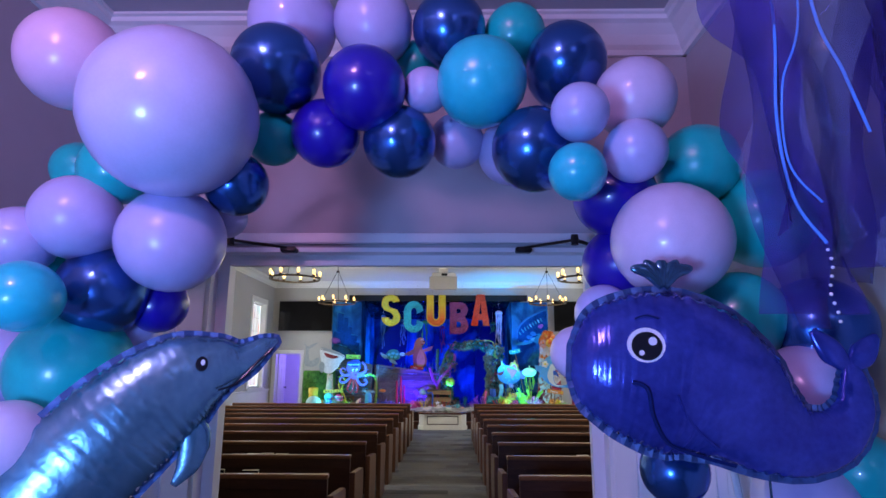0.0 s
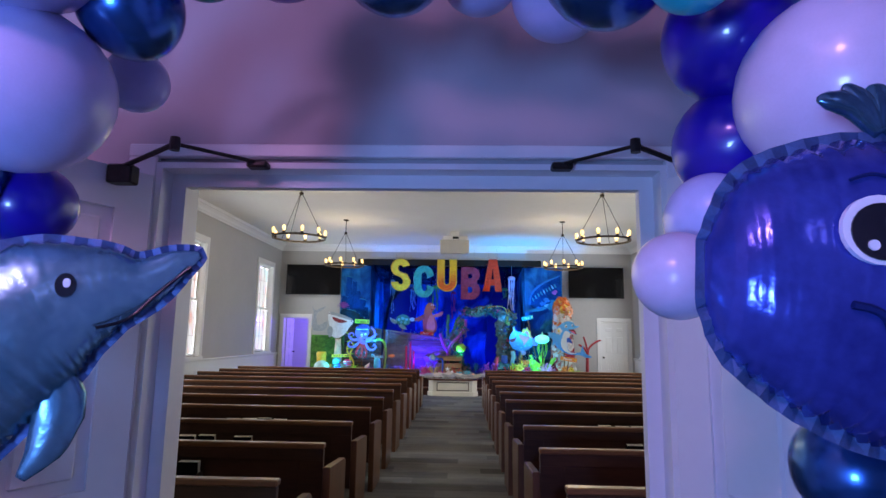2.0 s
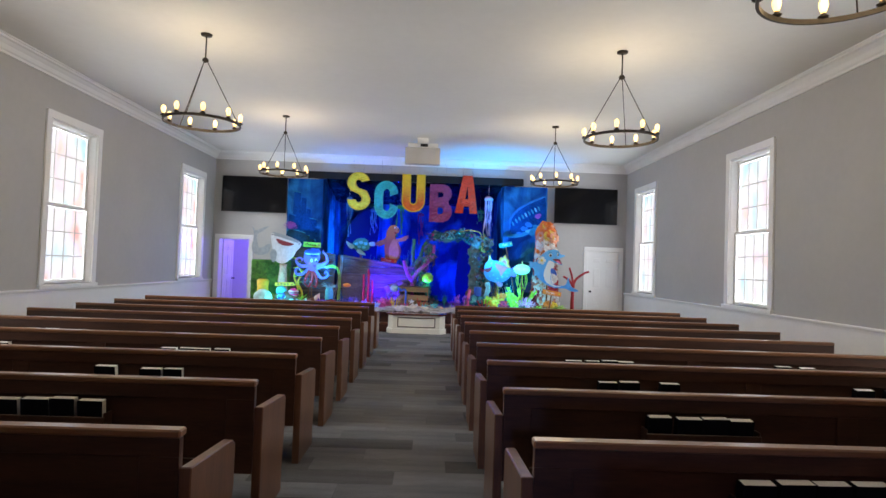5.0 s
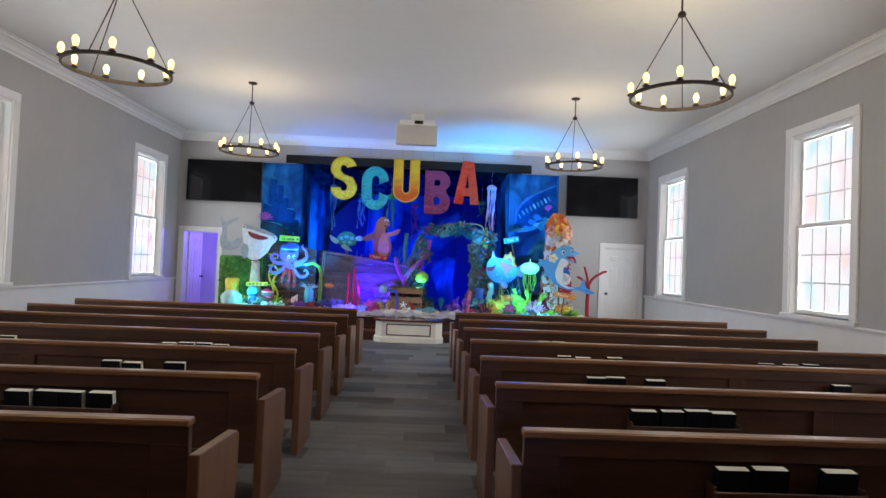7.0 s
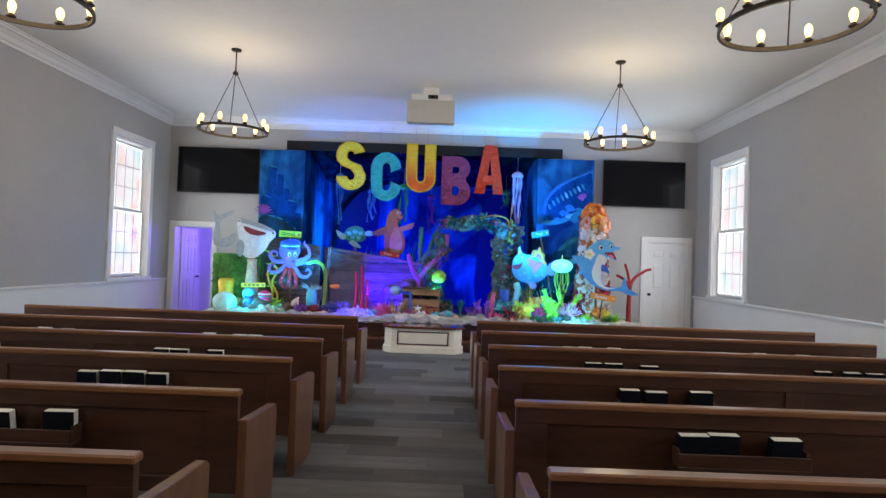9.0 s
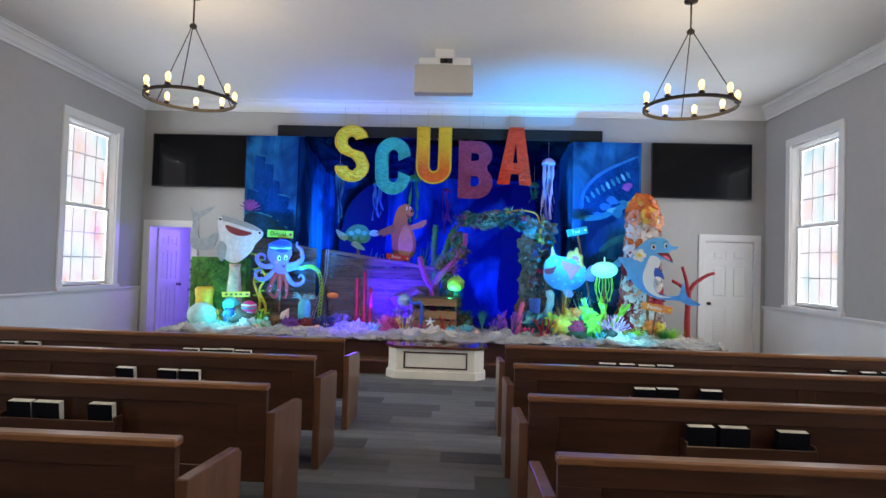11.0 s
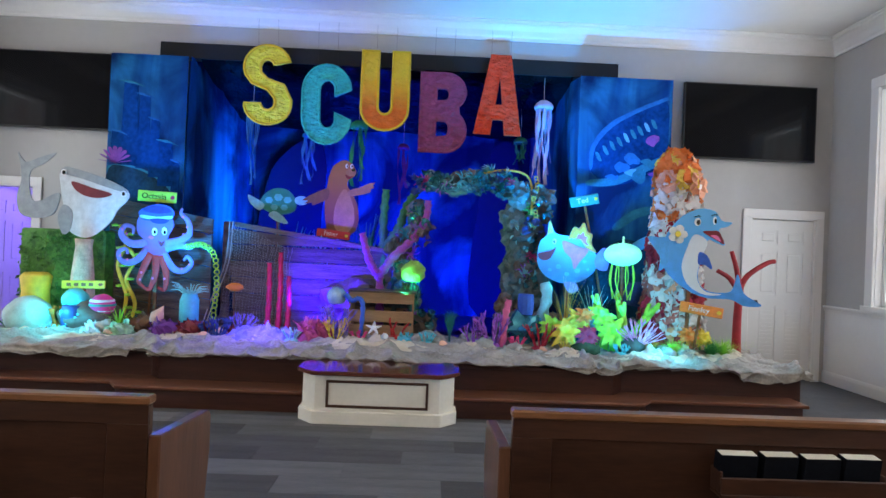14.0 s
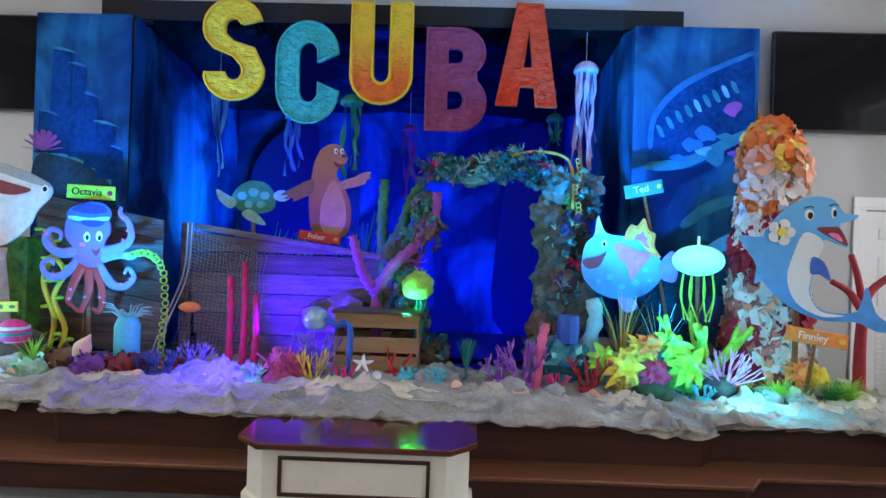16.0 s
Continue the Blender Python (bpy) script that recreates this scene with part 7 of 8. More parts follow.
sphere_thing("brown_mound", -2.75, 15.05, 0.20, C["brown"], "brown tulle mound on the cloth", "tulle", amp=0.55, freq=5, flat=0.75, seed=6)
shl = thing("conch_shell", (-2.58, 15.02, STAGE_Z + 0.17), "pink and cream conch shell", "shell", ry=30)
part("whorl", lathe([(0.005, 0.17), (0.02, 0.14), (0.03, 0.12), (0.05, 0.09), (0.07, 0.05), (0.06, 0.0), (0.03, -0.06), (0.01, -0.1)], 12), C["peach"], shl, "", True)
an = thing("blue_anemone", (-2.30, 15.2, STAGE_Z + 0.012), "bright blue anemone with thin arms", "anemone")
part("body", lathe([(0.05, 0.0), (0.10, 0.12), (0.10, 0.36), (0.06, 0.46)], 14), C["cyan"], an, "", True)
for k in range(24):
    a, b = k * 2.4, 0.4 + 0.8 * rr.random()
    part("tentacle", tube(bmesh.new(), [(0.05 * math.cos(a), 0.05 * math.sin(a), 0.42), (0.12 * math.cos(a), 0.10 * math.sin(a), 0.42 + 0.1 * b), (0.20 * math.cos(a), 0.14 * math.sin(a), 0.40 + 0.13 * b)], [0.008, 0.006, 0.003], 5), C["aqua"], an)
fsh = thing("small_fish", (-1.92, 15.5, STAGE_Z + 0.012), "small orange red fish on a stick", "fish prop")
part("body", foil_body([(-0.10, 0.50, 0.01), (-0.04, 0.50, 0.045), (0.04, 0.50, 0.05), (0.10, 0.50, 0.015)], 0.5, 12), C["orange"], fsh, "", True)
part("stick", tube(bmesh.new(), [(0, 0.0, 0), (0, 0.0, 0.47)], 0.006, 6), PEWCAP, fsh)
# left corner
grb = thing("foliage_box", (-3.85, 15.5, STAGE_Z + 0.012), "tall block wrapped in green leafy sheet", "leafy block")
GRN = mat("green leaf sheet", (0.03, 0.17, 0.03), 0.6, var=0.6, scale=10, second=(0.12, 0.36, 0.05), bump=0.8, bscale=30)
part("block", boxes((-0.47, -0.05, 0, 0.47, 0.30, 1.08), bevel=0.02), GRN, grb)
bm = bmesh.new()
for k in range(420):
    x, z = rr.uniform(-0.46, 0.46), rr.uniform(0.03, 1.07)
    a, s = rr.uniform(0, 6.28), rr.uniform(0.022, 0.045)
    vs = [bm.verts.new((x + s * math.cos(a + q) * (1 if i % 2 == 0 else 0.45), -0.052 - (0.0 if i == 0 else 0.02 + 0.015 * rr.random()), z + s * math.sin(a + q) * (1 if i % 2 == 0 else 0.45))) for i, q in enumerate((0, 1.57, 3.14, 4.71))]
    bm.faces.new(vs)
part("leaves", bm, GRN, grb)["kind"] = "stuff"
tb = thing("sponge_tube", (-3.46, 15.2, STAGE_Z + 0.012), "cream barrel sponge under the whale shark", "sponge")
part("barrel", lathe([(0.10, 0.0), (0.13, 0.3), (0.11, 0.6), (0.08, 0.9), (0.09, 0.98), (0.06, 0.98), (0.05, 0.8)], 16), mat("cream sponge", (0.62, 0.48, 0.36), 0.9, var=0.3, scale=14, bump=0.9, bscale=50), tb, "", True)
yv = thing("yellow_sponge", (-3.92, 15.15, STAGE_Z + 0.012), "yellow barrel sponge on the platform", "sponge")
part("barrel", lathe([(0.10, 0.0), (0.14, 0.25), (0.13, 0.40), (0.15, 0.56), (0.11, 0.60), (0.09, 0.5)], 16), C["yellow"], yv, "", True)
sphere_thing("aqua_dome", -3.85, 14.95, 0.22, mat("pale aqua lamp globe", (0.45, 0.68, 0.66), 0.5, var=0.2, scale=10, bump=0.6, bscale=60), "pale aqua bumpy dome on the cloth", "dome", amp=0.08, flat=0.95)
bsk = thing("navy_basket", (-3.38, 14.92, STAGE_Z + 0.012), "navy woven vase with blue spots", "vase")
part("body", lathe([(0.07, 0.0), (0.10, 0.06), (0.105, 0.2), (0.09, 0.29), (0.075, 0.28)], 16), C["navy"], bsk, "", True)
for k in range(22):
    a, z = k * 2.4, 0.05 + 0.21 * (k % 7) / 7
    part("spot", blob(0.016, k, 0.1, 2, 1, 1, (0.103 * math.cos(a), 0.103 * math.sin(a), z), False), C["cyan"], bsk)
sphere_thing("cyan_lamp_cover", -3.10, 14.90, 0.15, WHITEC, "white gauze over a cyan lamp", "gauze", amp=0.25, flat=0.75, seed=5)
sphere_thing("pale_green_tuft", -2.85, 14.86, 0.15, mat("pale green gauze", (0.42, 0.66, 0.45), 0.9, var=0.3, scale=14, bump=0.9, bscale=60), "pale green gauze mound", "gauze", amp=0.3, flat=0.7, seed=8)
sphere_thing("pink_globe", -3.14, 15.03, 0.125, C["hot pink"], "shiny pink globe on dark rock", "ball", z=STAGE_Z + 0.2, amp=0.02)
gl = thing("globe_bands", (-3.14, 15.03, STAGE_Z + 0.2), "white and teal bands painted round the pink globe", "bands")
for zz, rb, cn in ((0.05, 0.113, "white"), (0.105, 0.128, "teal green"), (0.15, 0.116, "white")):
    part("band", lathe([(rb, zz - 0.012), (rb + 0.002, zz), (rb, zz + 0.012)], 24), C[cn], gl, "", True)
sphere_thing("blue_globe", -3.45, 15.08, 0.13, C["cyan"], "pale blue globe behind the navy vase", "ball", z=STAGE_Z + 0.24, amp=0.05)
sphere_thing("left_rock", -3.3, 15.12, 0.30, ROCKB, "dark paper rock under the globes", "rock", amp=0.2, flat=0.65)
tuft("green_fern", -2.93, 14.98, 0.34, 40, 0.012, C["lime"], "bright green sea fern", 21, lean=0.9)
coral("orange_coral", -3.62, 15.05, 0.36, 0.02, C["orange"], "short orange coral beside the sponge", 31, 5, 1)
# right side
pl = thing("flower_pillar", (3.05, 15.32, STAGE_Z + 0.012), "tall pillar covered in white, crimson and orange paper blossoms", "flower pillar")
part("core", lathe([(0.29, 0.0), (0.30, 0.4), (0.26, 0.9), (0.22, 1.4), (0.19, 1.8), (0.16, 2.05), (0.05, 2.15)], 20), mat("brown paper core", (0.40, 0.16, 0.12), 0.9, var=0.4, scale=6), pl, "", True)


def blossom(seed, r, n=7):
    bm = bmesh.new()
    q = random.Random(seed)
    for k in range(n):
        a = 2 * math.pi * k / n + q.uniform(-0.3, 0.3)
        b = a + math.pi / 2
        w = r * 0.55
        rows = []
        for t, up in ((0.05, 0.0), (0.55, 0.35 + q.uniform(-0.2, 0.3)), (1.0, 0.25 + q.uniform(-0.4, 0.4))):
            c = Vector((math.cos(a) * r * t, -r * up, math.sin(a) * r * t))
            s = Vector((math.cos(b), 0, math.sin(b))) * w * (0.3 if t < 0.1 else (1 if t < 0.9 else 0.7))
            rows.append((bm.verts.new(c - s), bm.verts.new(c + Vector((0, r * 0.12, 0))), bm.verts.new(c + s)))
        for p, s in zip(rows, rows[1:]):
            for i in range(2):
                bm.faces.new((p[i], p[i + 1], s[i + 1], s[i]))
    return bm


PAPER = {k: mat(k + " crepe paper", c, 0.85, var=0.15, scale=12, bump=0.4, bscale=60) for k, c in (("white", (0.74, 0.70, 0.68)), ("crimson", (0.42, 0.02, 0.05)), ("peach", (0.78, 0.36, 0.22)), ("orange", (0.80, 0.20, 0.04)), ("yellow", (0.80, 0.52, 0.08)), ("rose", (0.50, 0.16, 0.14)))}
bms = {}
for k in range(230):
    z = 0.06 + 2.10 * (k + 0.5) / 230
    a = k * 2.39996
    R0 = 0.30 - 0.075 * z if z < 1.85 else 0.22 - (z - 1.85) * 0.45
    if math.sin(a) > 0.55:
        continue
    if z > 1.84:
        nm = rr.choice(("orange", "orange", "peach", "yellow"))
    elif z > 1.55:
        nm = rr.choice(("peach", "white", "orange", "white"))
    else:
        nm = ("crimson" if noise.noise((math.cos(a) * 1.5, math.sin(a) * 1.5, z * 2.3)) > 0.12 else rr.choice(("white", "white", "white", "peach", "rose")))
    key = (nm, k % 4)
    if key not in bms:
        bm = blossom(k, 0.135, 8)
        me = bpy.data.meshes.new("blossom")
        bm.to_mesh(me)
        bm.free()
        me.materials.append(PAPER[nm])
        bms[key] = me
    ob = new("blossom", bms[key])
    ob.parent = pl
    out = Vector((math.cos(a), math.sin(a), 0.15))
    ob.matrix_local = Matrix.Translation((R0 * math.cos(a), R0 * math.sin(a), z)) @ out.to_track_quat("-Y", "Z").to_matrix().to_4x4() @ Matrix.Rotation(rr.uniform(0, 6), 4, "Y") @ Matrix.Diagonal((*[rr.uniform(0.75, 1.15)] * 3, 1))
red = thing("red_tree_coral", (3.72, 15.15, STAGE_Z + 0.012), "dark red forked tree coral beside the dolphin board", "coral", "corals")
REDM = mat("dark red foam", (0.36, 0.02, 0.03), 0.7, var=0.25, scale=10, bump=0.4, bscale=50)
for p, r in (([(0, 0, 0), (0.0, 0, 0.4), (0.02, 0, 0.78)], 0.05), ([(0.02, 0, 0.74), (0.10, 0, 0.88), (0.30, 0, 1.02), (0.40, 0, 1.05)], 0.032), ([(0.0, 0, 0.70), (-0.10, 0, 0.84), (-0.24, 0, 0.92)], 0.032), ([(0.01, 0, 0.74), (-0.03, 0, 0.95), (-0.09, 0, 1.14)], 0.03)):
    c = curve_pts(p, 6, False)
    part("branch", tube(bmesh.new(), c, [r * (1 - 0.3 * k / len(c)) for k in range(len(c))], 10), REDM, red, "", True)
jel = thing("jellyfish_lamp", (2.47, 15.3, STAGE_Z + 0.012), "glowing pale green jellyfish lamp on a stem", "lamp")
part("stem", tube(bmesh.new(), [(0, 0, 0), (0, 0, 0.95)], 0.02, 8), PEWCAP, jel)
part("bell", lathe([(0.02, 0.925)] + [(0.205 * math.cos(radians(a)), 1.055 + 0.13 * math.sin(radians(a))) for a in range(-75, 86, 10)] + [(0.012, 1.19), (0.010, 1.26)], 32), mat("glowing jelly shade", (0.55, 0.85, 0.65), 0.4, var=0.1, emit=(0.16, 1.0, 0.72), strength=0.8), jel, "glowing pale green shade", True)
for k in range(8):
    a = k * 0.785
    part("tentacle", tube(bmesh.new(), curve_pts([(0.12 * math.cos(a), 0.12 * math.sin(a), 0.94), (0.14 * math.cos(a), 0.12 * math.sin(a), 0.75), (0.08 * math.cos(a + 0.6), 0.08 * math.sin(a), 0.55)], 5, False), 0.008, 5), C["lime"], jel)
coral("lime_coral", 2.44, 15.16, 0.66, 0.050, mat("fluorescent lime foam", (0.36, 0.80, 0.08), 0.7, var=0.25, scale=10, bump=0.5, bscale=50), "tall lime green knobbly coral", 14, 4, 2, 0.35)
sphere_thing("grey_rock", 2.46, 14.88, 0.14, ROCK, "grey paper rock under the pink coral", "rock", amp=0.2, flat=0.8)
tuft("grass_plumes", 1.80, 15.12, 0.80, 26, 0.008, C["gold"], "tall dry grass plumes", 22, lean=0.4)
tuft("grass_plumes", 2.10, 15.12, 0.75, 26, 0.008, C["aqua"], "pale sea grass plumes", 23, lean=0.4)


def silk_petals(r, n, seed, lift):
    """A ring of long curled petals that opens towards -y."""
    q = random.Random(seed)
    bm = bmesh.new()
    for k in range(n):
        a = 2 * math.pi * k / n + q.uniform(-0.25, 0.25)
        ln, w, curl, tw_ = r * q.uniform(0.75, 1.1), r * q.uniform(0.17, 0.25), q.uniform(0.1, 0.5), q.uniform(-0.5, 0.5)
        d, e = Vector((math.cos(a), 0, math.sin(a))), Vector((-math.sin(a), 0, math.cos(a)))
        prev = None
        for i in range(6):
            t = i / 5
            c = d * ln * t + Vector((0, -ln * (lift * math.sin(2.2 * t) - curl * t * t), 0))
            hw = w * math.sin(math.pi * min(1, 0.12 + 0.86 * t ** 0.8))
            row = [bm.verts.new(c + (e * math.cos(tw_ * t) + Vector((0, math.sin(tw_ * t), 0))) * hw * u + Vector((0, -0.35 * hw * u * u, 0))) for u in (-1, 0, 1)]
            if prev:
                for j in range(2):
                    bm.faces.new((prev[j], prev[j + 1], row[j + 1], row[j]))
            prev = row
    return bm


def bloom(name, x, y, z, r, material, label, seed, n=9, layers=2, tilt=-25):
    """A broad silk bloom facing the hall on a short stem."""
    e = thing(name, (x, y, STAGE_Z + 0.012), label, "silk flower", "silk blooms")
    part("stem", tube(bmesh.new(), [(0, 0.06, 0), (0, 0.05, z * 0.6), (0, 0.02, z)], 0.01, 6), C["green"], e)
    for k in range(layers):
        ob = part("petals", silk_petals(r * (1 - 0.3 * k), n + 3 - 2 * k, seed + k, 0.35 + 0.35 * k), material, e, "", True)
        ob.matrix_local = pose(0, -0.02 * k, z, tilt, 0, 0) @ pose(0, 0, 0, 0, k * 25, 0)
    return e


bloom("yellow_bloom", 1.76, 14.90, 0.20, 0.19, C["yellow"], "broad yellow silk bloom on the canvas", 501)
bloom("yellow_bloom", 1.90, 14.98, 0.33, 0.16, C["yellow"], "broad yellow silk bloom behind the crimson one", 511)
bloom("crimson_bloom", 1.97, 14.84, 0.18, 0.15, C["crimson"], "dark crimson silk bloom among yellow ones", 521)
bloom("orange_bloom", 1.96, 14.94, 0.38, 0.12, C["orange"], "orange red silk bloom over the crimson one", 531)
bloom("lime_bloom", 2.24, 14.90, 0.22, 0.20, C["lime"], "broad lime green silk leaves on the canvas", 541, 8)
bloom("lime_bloom", 2.16, 15.00, 0.36, 0.17, C["lime"], "broad lime green silk leaves behind the blooms", 551, 7)
bloom("lime_bloom", 1.62, 15.0, 0.24, 0.16, C["lime"], "broad lime green silk leaves beside the basket", 561, 7)
sphere_thing("moss_mound", 1.95, 14.80, 0.14, mat("dark moss", (0.035, 0.06, 0.025), 0.95, var=0.5, scale=14, bump=0.8, bscale=60), "dark mossy mound under the silk blooms", "moss", amp=0.3, flat=0.55, freq=4)
tw = thing("pink_twig_coral", (2.50, 14.82, STAGE_Z + 0.11), "neon pink twig coral fanned out on a grey rock", "coral", "corals")
TWIG = mat("neon pink twig", (0.92, 0.38, 0.66), 0.5, var=0.2, scale=10)
qt = random.Random(15)
part("base", blob(0.05, 3, 0.2, 2, 2, 0.5, (0, 0, 0.02)), TWIG, tw)
for i in range(19):
    a = radians(-80 + i * 160 / 18)
    bm = bmesh.new()
    branch(bm, Vector((0, 0, 0.01)), Vector((math.sin(a), qt.uniform(-0.45, 0.25), 0.25 + 0.75 * math.cos(a))).normalized(), 0.115 * qt.uniform(0.85, 1.15), 0.0085, 2, qt, 0.35, 2, 5)
    part("branch", bm, TWIG, tw, "", True)["kind"] = "stuff"
bb = thing("blue_basket", (1.36, 15.1, STAGE_Z + 0.012), "iridescent blue wrapped basket", "basket")
part("body", rock_chunk(0.24, 91, 0.9, 0.8, 0.95), mat("iridescent blue film", (0.06, 0.32, 0.46), 0.15, metal=0.6, var=0.5, scale=9, bump=0.7, bscale=14), bb)
bb.children[-1].location = (0, 0, 0.2)
part("cup", lathe([(0.08, 0.36), (0.09, 0.46), (0.085, 0.58), (0.07, 0.58)], 12), C["blue"], bb, "spotted blue cup")
coral("crimson_coral", 1.50, 14.95, 0.32, 0.012, C["crimson"], "crimson twig coral by the basket", 24, 9, 2, 0.4)
coral("purple_coral", 1.00, 15.0, 0.40, 0.016, C["violet"], "violet twig coral beside the arch", 25, 8, 2, 0.45)
thick_coral("pink_spike", 1.10, 14.98, ([(0, 0, 0), (0.02, 0, 0.3), (0.06, 0, 0.52)],), 0.045, C["pink"], "pink knobbly spike coral")
tuft("teal_grass", 0.55, 15.2, 0.36, 200, 0.010, C["teal green"], "dense teal grass cone by the arch", 26, lean=0.28)
for i, (x, y, r) in enumerate(((0.30, 15.3, 0.10), (0.42, 15.1, 0.08), (0.75, 15.35, 0.09), (0.9, 14.85, 0.10), (0.22, 15.05, 0.09), (1.2, 14.75, 0.08), (2.75, 14.72, 0.11), (2.95, 14.68, 0.09))):
    sphere_thing("grey_stone", x, y, r, mat("pale grey stone", (0.36, 0.36, 0.36), 0.85, var=0.3, scale=8, bump=0.5, bscale=40), "pale grey paper stone on the canvas", "stone", amp=0.25, flat=0.7, seed=i, group="paper stones")
for i, (x, h) in enumerate(((2.82, 0.30), (3.22, 0.30), (3.34, 0.34), (2.70, 0.22))):
    tuft("green_grass", x, 14.72, h * 0.8, 320, 0.004, C["green"] if i % 2 else C["lime"], "fuzzy green grass ball on the cloth", 50 + i, lean=1.3)
bloom("orange_bloom", 3.02, 14.84, 0.22, 0.13, C["orange"], "orange silk bloom under the name sign", 571)
bloom("yellow_bloom", 3.20, 14.86, 0.20, 0.12, C["yellow"], "yellow silk bloom beside the grass", 581)
sphere_thing("cream_tulle", 2.98, 14.70, 0.13, CREAMC, "pale cream tulle bunch on the cloth", "tulle", flat=0.7, seed=9)
cloth_heap(2.62, 14.70, 0.42, 0.24, 0.14, 9.1, WHITEC, "white gauze crumpled over a cyan lamp")
aq = thing("cyan_coral", (1.62, 15.35, STAGE_Z + 0.012), "pale cyan knobbly column coral", "coral", "corals")
part("column", tube(bmesh.new(), [(0.02 * math.sin(k), 0, k * 0.07) for k in range(11)], [0.055 + 0.018 * (k % 2) for k in range(11)], 10), C["aqua"], aq, "", True)
fan = thing("sea_fan", (2.75, 15.5, STAGE_Z + 0.012), "dark blue pleated paper sea fan", "paper fan")
for k in range(15):
    a = radians(15 + k * 10.7)
    part("pleat", extrude_poly([(0, 0.45), (0.30 * math.cos(a - 0.09), 0.45 + 0.30 * math.sin(a - 0.09)), (0.30 * math.cos(a + 0.09), 0.45 + 0.30 * math.sin(a + 0.09))], 0.006, "y", 0.012 * (k % 2)), C["navy"], fan)
part("stick", tube(bmesh.new(), [(0, 0.01, 0), (0, 0.01, 0.47)], 0.008, 6), PEWCAP, fan)


# ---- hanging jellyfish in the alcove ----
def hang_jelly(x, y, z, r, length, material, label, n=7, seed=0):
    e = thing("hanging_jellyfish", (x, y, z), label, "hanging decoration", "hanging jellyfish")
    part("bell", lathe([(r * 0.98, 0.0), (r, r * 0.25), (r * 0.8, r * 0.6), (r * 0.45, r * 0.85), (0.005, r * 0.95)], 18), material, e, "", True)
    for k in range(n):
        a = k * 2 * math.pi / n
        part("streamer", streamer(r * 0.7 * math.cos(a), r * 0.6 * math.sin(a), length * (0.7 + 0.3 * ((k * 7) % 5) / 4), 0.05, 0.04, seed + k), material, e, "", True)
    part("cord", tube(bmesh.new(), [(0, 0, r * 0.9), (0, 0, 3.9 - z)], 0.002, 5), EYEW, e)


hang_jelly(-0.70, 16.4, 3.0, 0.12, 0.75, mat("green gauze", (0.05, 0.42, 0.16), 0.8, var=0.3, scale=10), "green gauze jellyfish hanging in the alcove", 5, 1)
hang_jelly(1.65, 16.05, 3.28, 0.12, 0.95, mat("lilac gauze", (0.55, 0.46, 0.72), 0.8, var=0.2, scale=10), "lilac jellyfish with long wavy streamers", 8, 11)
hang_jelly(1.52, 17.0, 3.02, 0.10, 0.30, mat("green gauze", (0.05, 0.42, 0.16), 0.8), "small green jellyfish in the alcove", 5, 21)
hang_jelly(-2.05, 16.3, 3.2, 0.08, 1.0, mat("smoke blue gauze", (0.06, 0.20, 0.36), 0.8, var=0.3, scale=10), "smoky blue streamers hanging in the alcove", 5, 31)
hang_jelly(-1.45, 16.9, 2.95, 0.10, 0.65, mat("smoke blue gauze", (0.06, 0.20, 0.36), 0.8), "blue streamers hanging in the alcove", 5, 41)
hang_jelly(-0.15, 17.2, 2.9, 0.09, 0.8, mat("plum gauze", (0.20, 0.04, 0.12), 0.8, var=0.3, scale=10), "plum streamers hanging in the alcove", 4, 51)
for i, (x, h) in enumerate(((-1.55, 1.30), (-1.30, 1.22), (-1.12, 1.2), (-0.55, 1.45))):
    tuft("hull_plant", x, 16.35, h, 36, 0.035, C["teal green" if i != 2 else "aqua"], "teal sea plant behind the hull", 70 + i, lean=0.35)

# ---- more of the clutter at the foot of the scene ----
for i, (x, y, r, f) in enumerate(((-0.62, 15.86, 0.42, 0.95), (-0.15, 15.8, 0.30, 1.0), (0.22, 15.75, 0.20, 0.9), (1.28, 15.45, 0.24, 1.0), (1.62, 15.55, 0.26, 0.9), (2.7, 15.55, 0.25, 0.8))):
    ob = solid("paper_rock", rock_chunk(r, 200 + i, 1.1, 0.6, f), ROCKB if i % 2 == 0 else ROCK, "dark crumpled paper rock at the foot of the arch", "rock", group="dark paper rocks")
    ob.location = (x, y, STAGE_Z + r * f * 0.75)
q = random.Random(77)
for i in range(16):
    x = -3.05 + i * 0.085 + q.uniform(-0.03, 0.03)
    sphere_thing("tulle_ruffle", x, 15.12 + q.uniform(-0.14, 0.14), q.uniform(0.07, 0.13), (C["brown"], C["peach"], C["maroon"], CREAMC, C["purple"], C["brown"])[i % 6], "ruffled tulle bunch on the canvas", "tulle", amp=0.5, flat=0.8, seed=i, freq=5, group="tulle bunches")
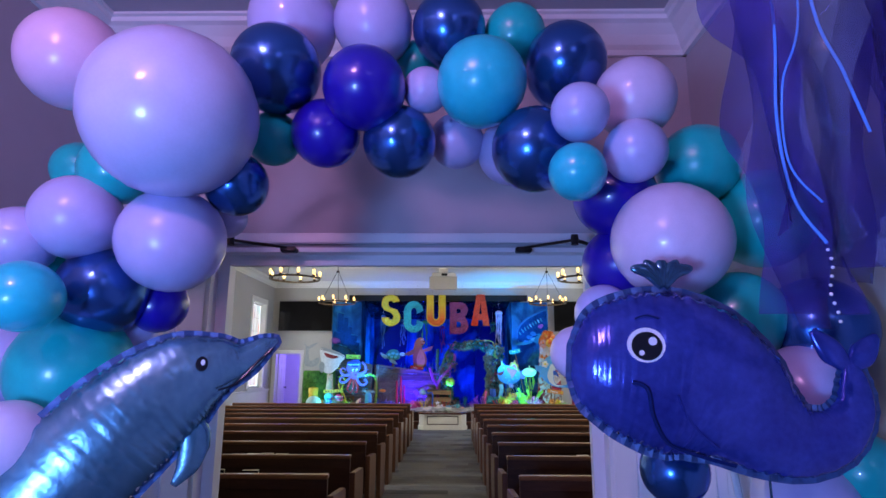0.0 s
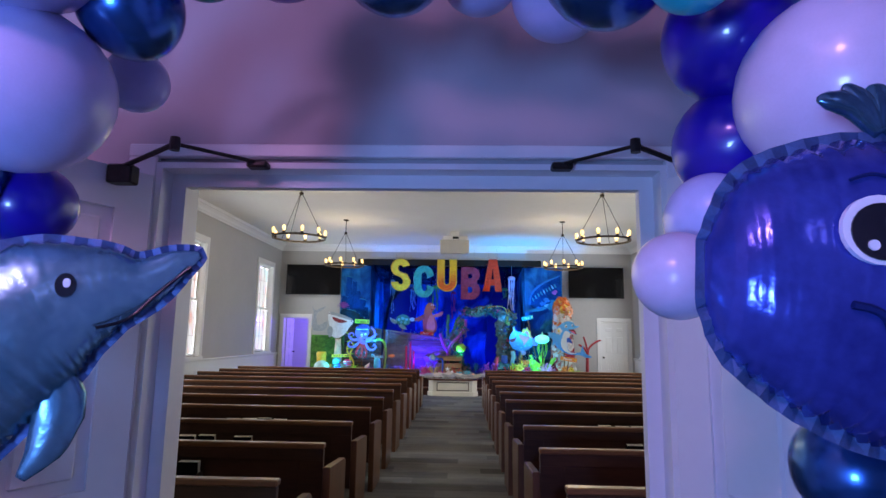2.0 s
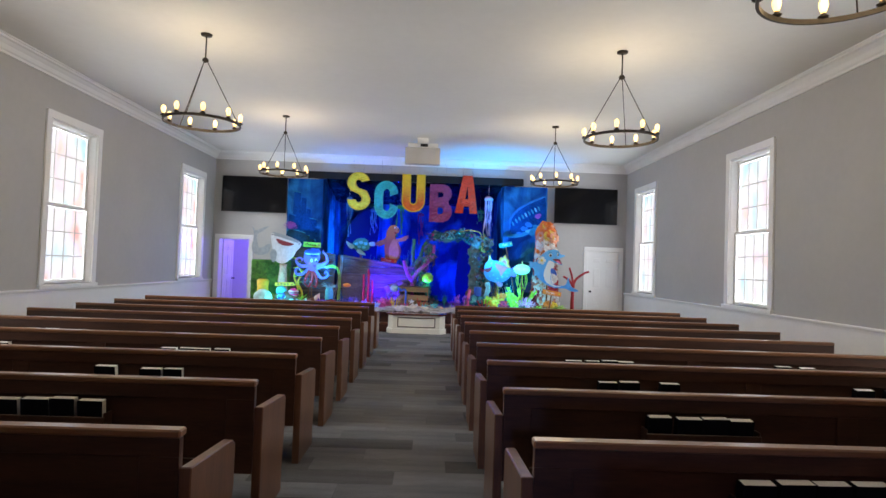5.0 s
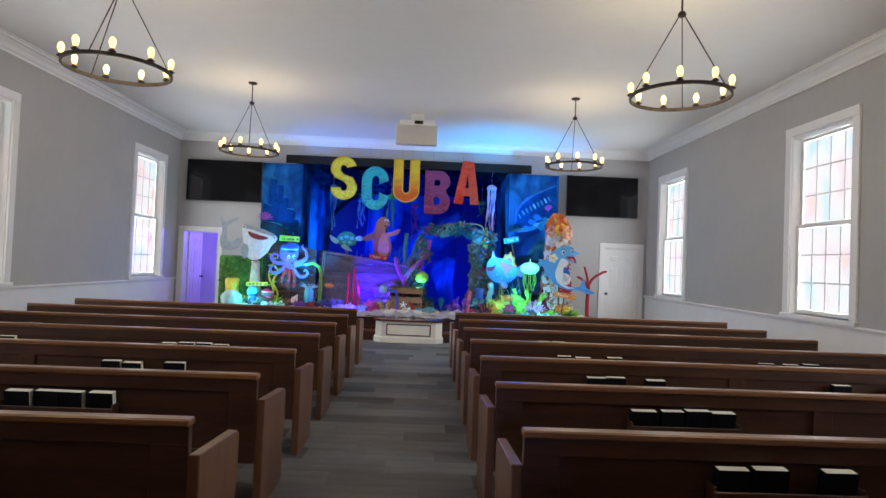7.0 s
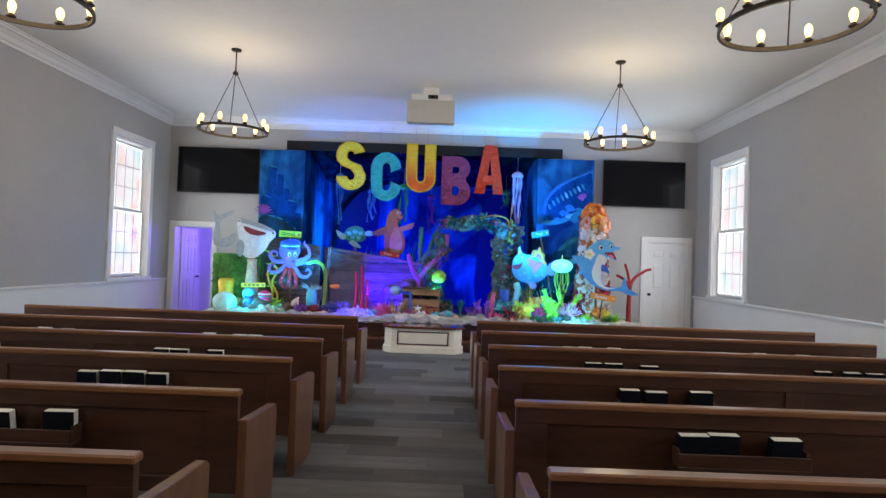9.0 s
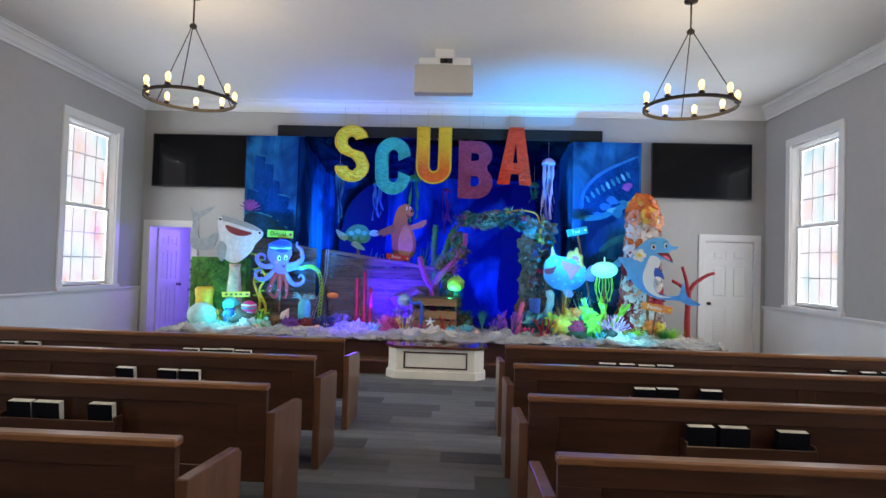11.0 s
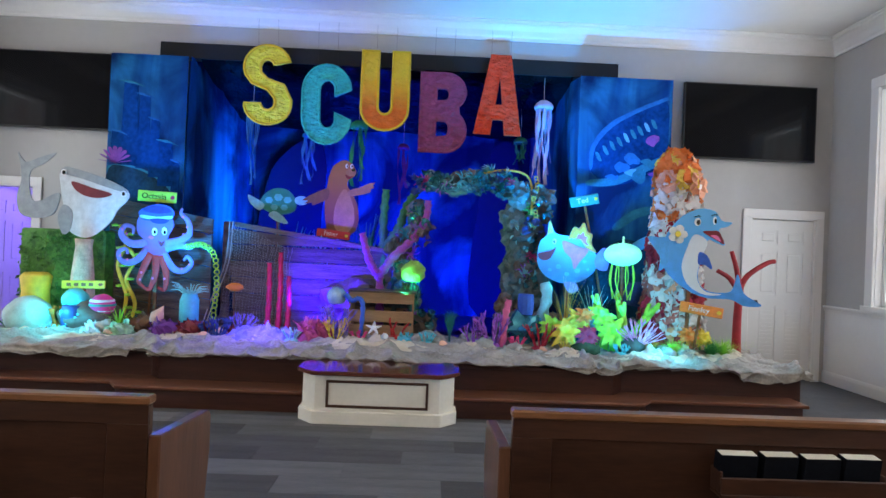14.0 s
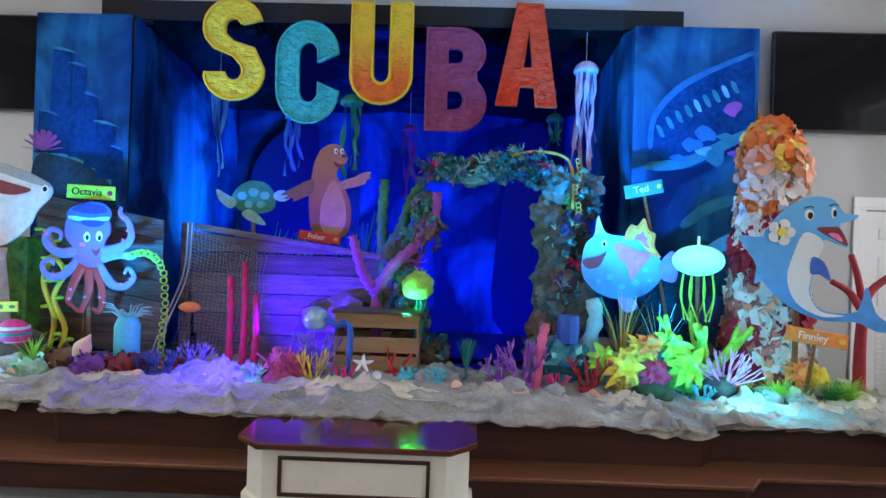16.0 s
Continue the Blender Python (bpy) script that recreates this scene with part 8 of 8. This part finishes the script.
for i, (x, y, h, c_) in enumerate(((-3.95, 14.85, 0.14, "green"), (-3.55, 14.8, 0.12, "aqua"), (-2.0, 14.95, 0.18, "navy"), (-1.7, 15.15, 0.26, "lilac"), (-1.1, 14.85, 0.16, "aqua"), (-0.42, 14.98, 0.14, "hot pink"), (0.3, 14.95, 0.16, "cyan"), (0.8, 15.1, 0.26, "violet"), (1.24, 14.9, 0.16, "hot pink"), (1.75, 14.85, 0.16, "gold"), (2.3, 14.75, 0.14, "cyan"), (2.62, 14.85, 0.18, "orange"))):
    coral("small_coral", x, y, h, 0.011, C[c_], c_ + " small twig coral among the props", 300 + i, 7, 2, 0.5)
for i, (x, y) in enumerate(((-1.98, 14.78), (0.48, 14.8), (-3.7, 14.72), (1.5, 14.7), (-2.9, 14.74))):
    s_ = thing("sea_shell", (x, y, STAGE_Z + 0.05), "small pale ribbed scallop shell", "shell", "scallop shells", rz=i * 40, rx=-30)
    part("valve", extrude_poly([(0, 0)] + [(0.055 * math.cos(radians(a)) * (1 + 0.06 * (k % 2)), 0.055 * math.sin(radians(a)) * (1 + 0.06 * (k % 2))) for k, a in enumerate(range(10, 171, 10))], 0.012, "y", 0, 0.002), C["peach"], s_)

# ---- carpet planks ----
PLANK = mat("grey carpet plank", (0.125, 0.125, 0.13), 0.95, var=0.22, scale=5, bump=0.5, bscale=500, stretch=(0.25, 2, 1), island=0.5)
pm = bpy.data.meshes.new("carpet_plank")
bm = boxes((-0.4985, -0.124, 0, 0.4985, 0.124, 0.004))
bm.to_mesh(pm)
bm.free()
pm.materials.append(PLANK)
fl_ob = bpy.data.objects["floor"]
count = 0
row = 0
y = 0.85
while y < 13.8:
    wide = y > 12.0
    x0, x1 = (-2.6, 2.5) if wide else (-1.3, 1.1)
    x = x0 + ((row * 0.37) % 1.0) - 0.5
    while x < x1 and count < 300:
        ob = new("carpet_plank", pm)
        ob.parent = fl_ob
        ob.location = (x, y, 0.0)
        count += 1
        x += 1.0
    row += 1
    y += 0.25
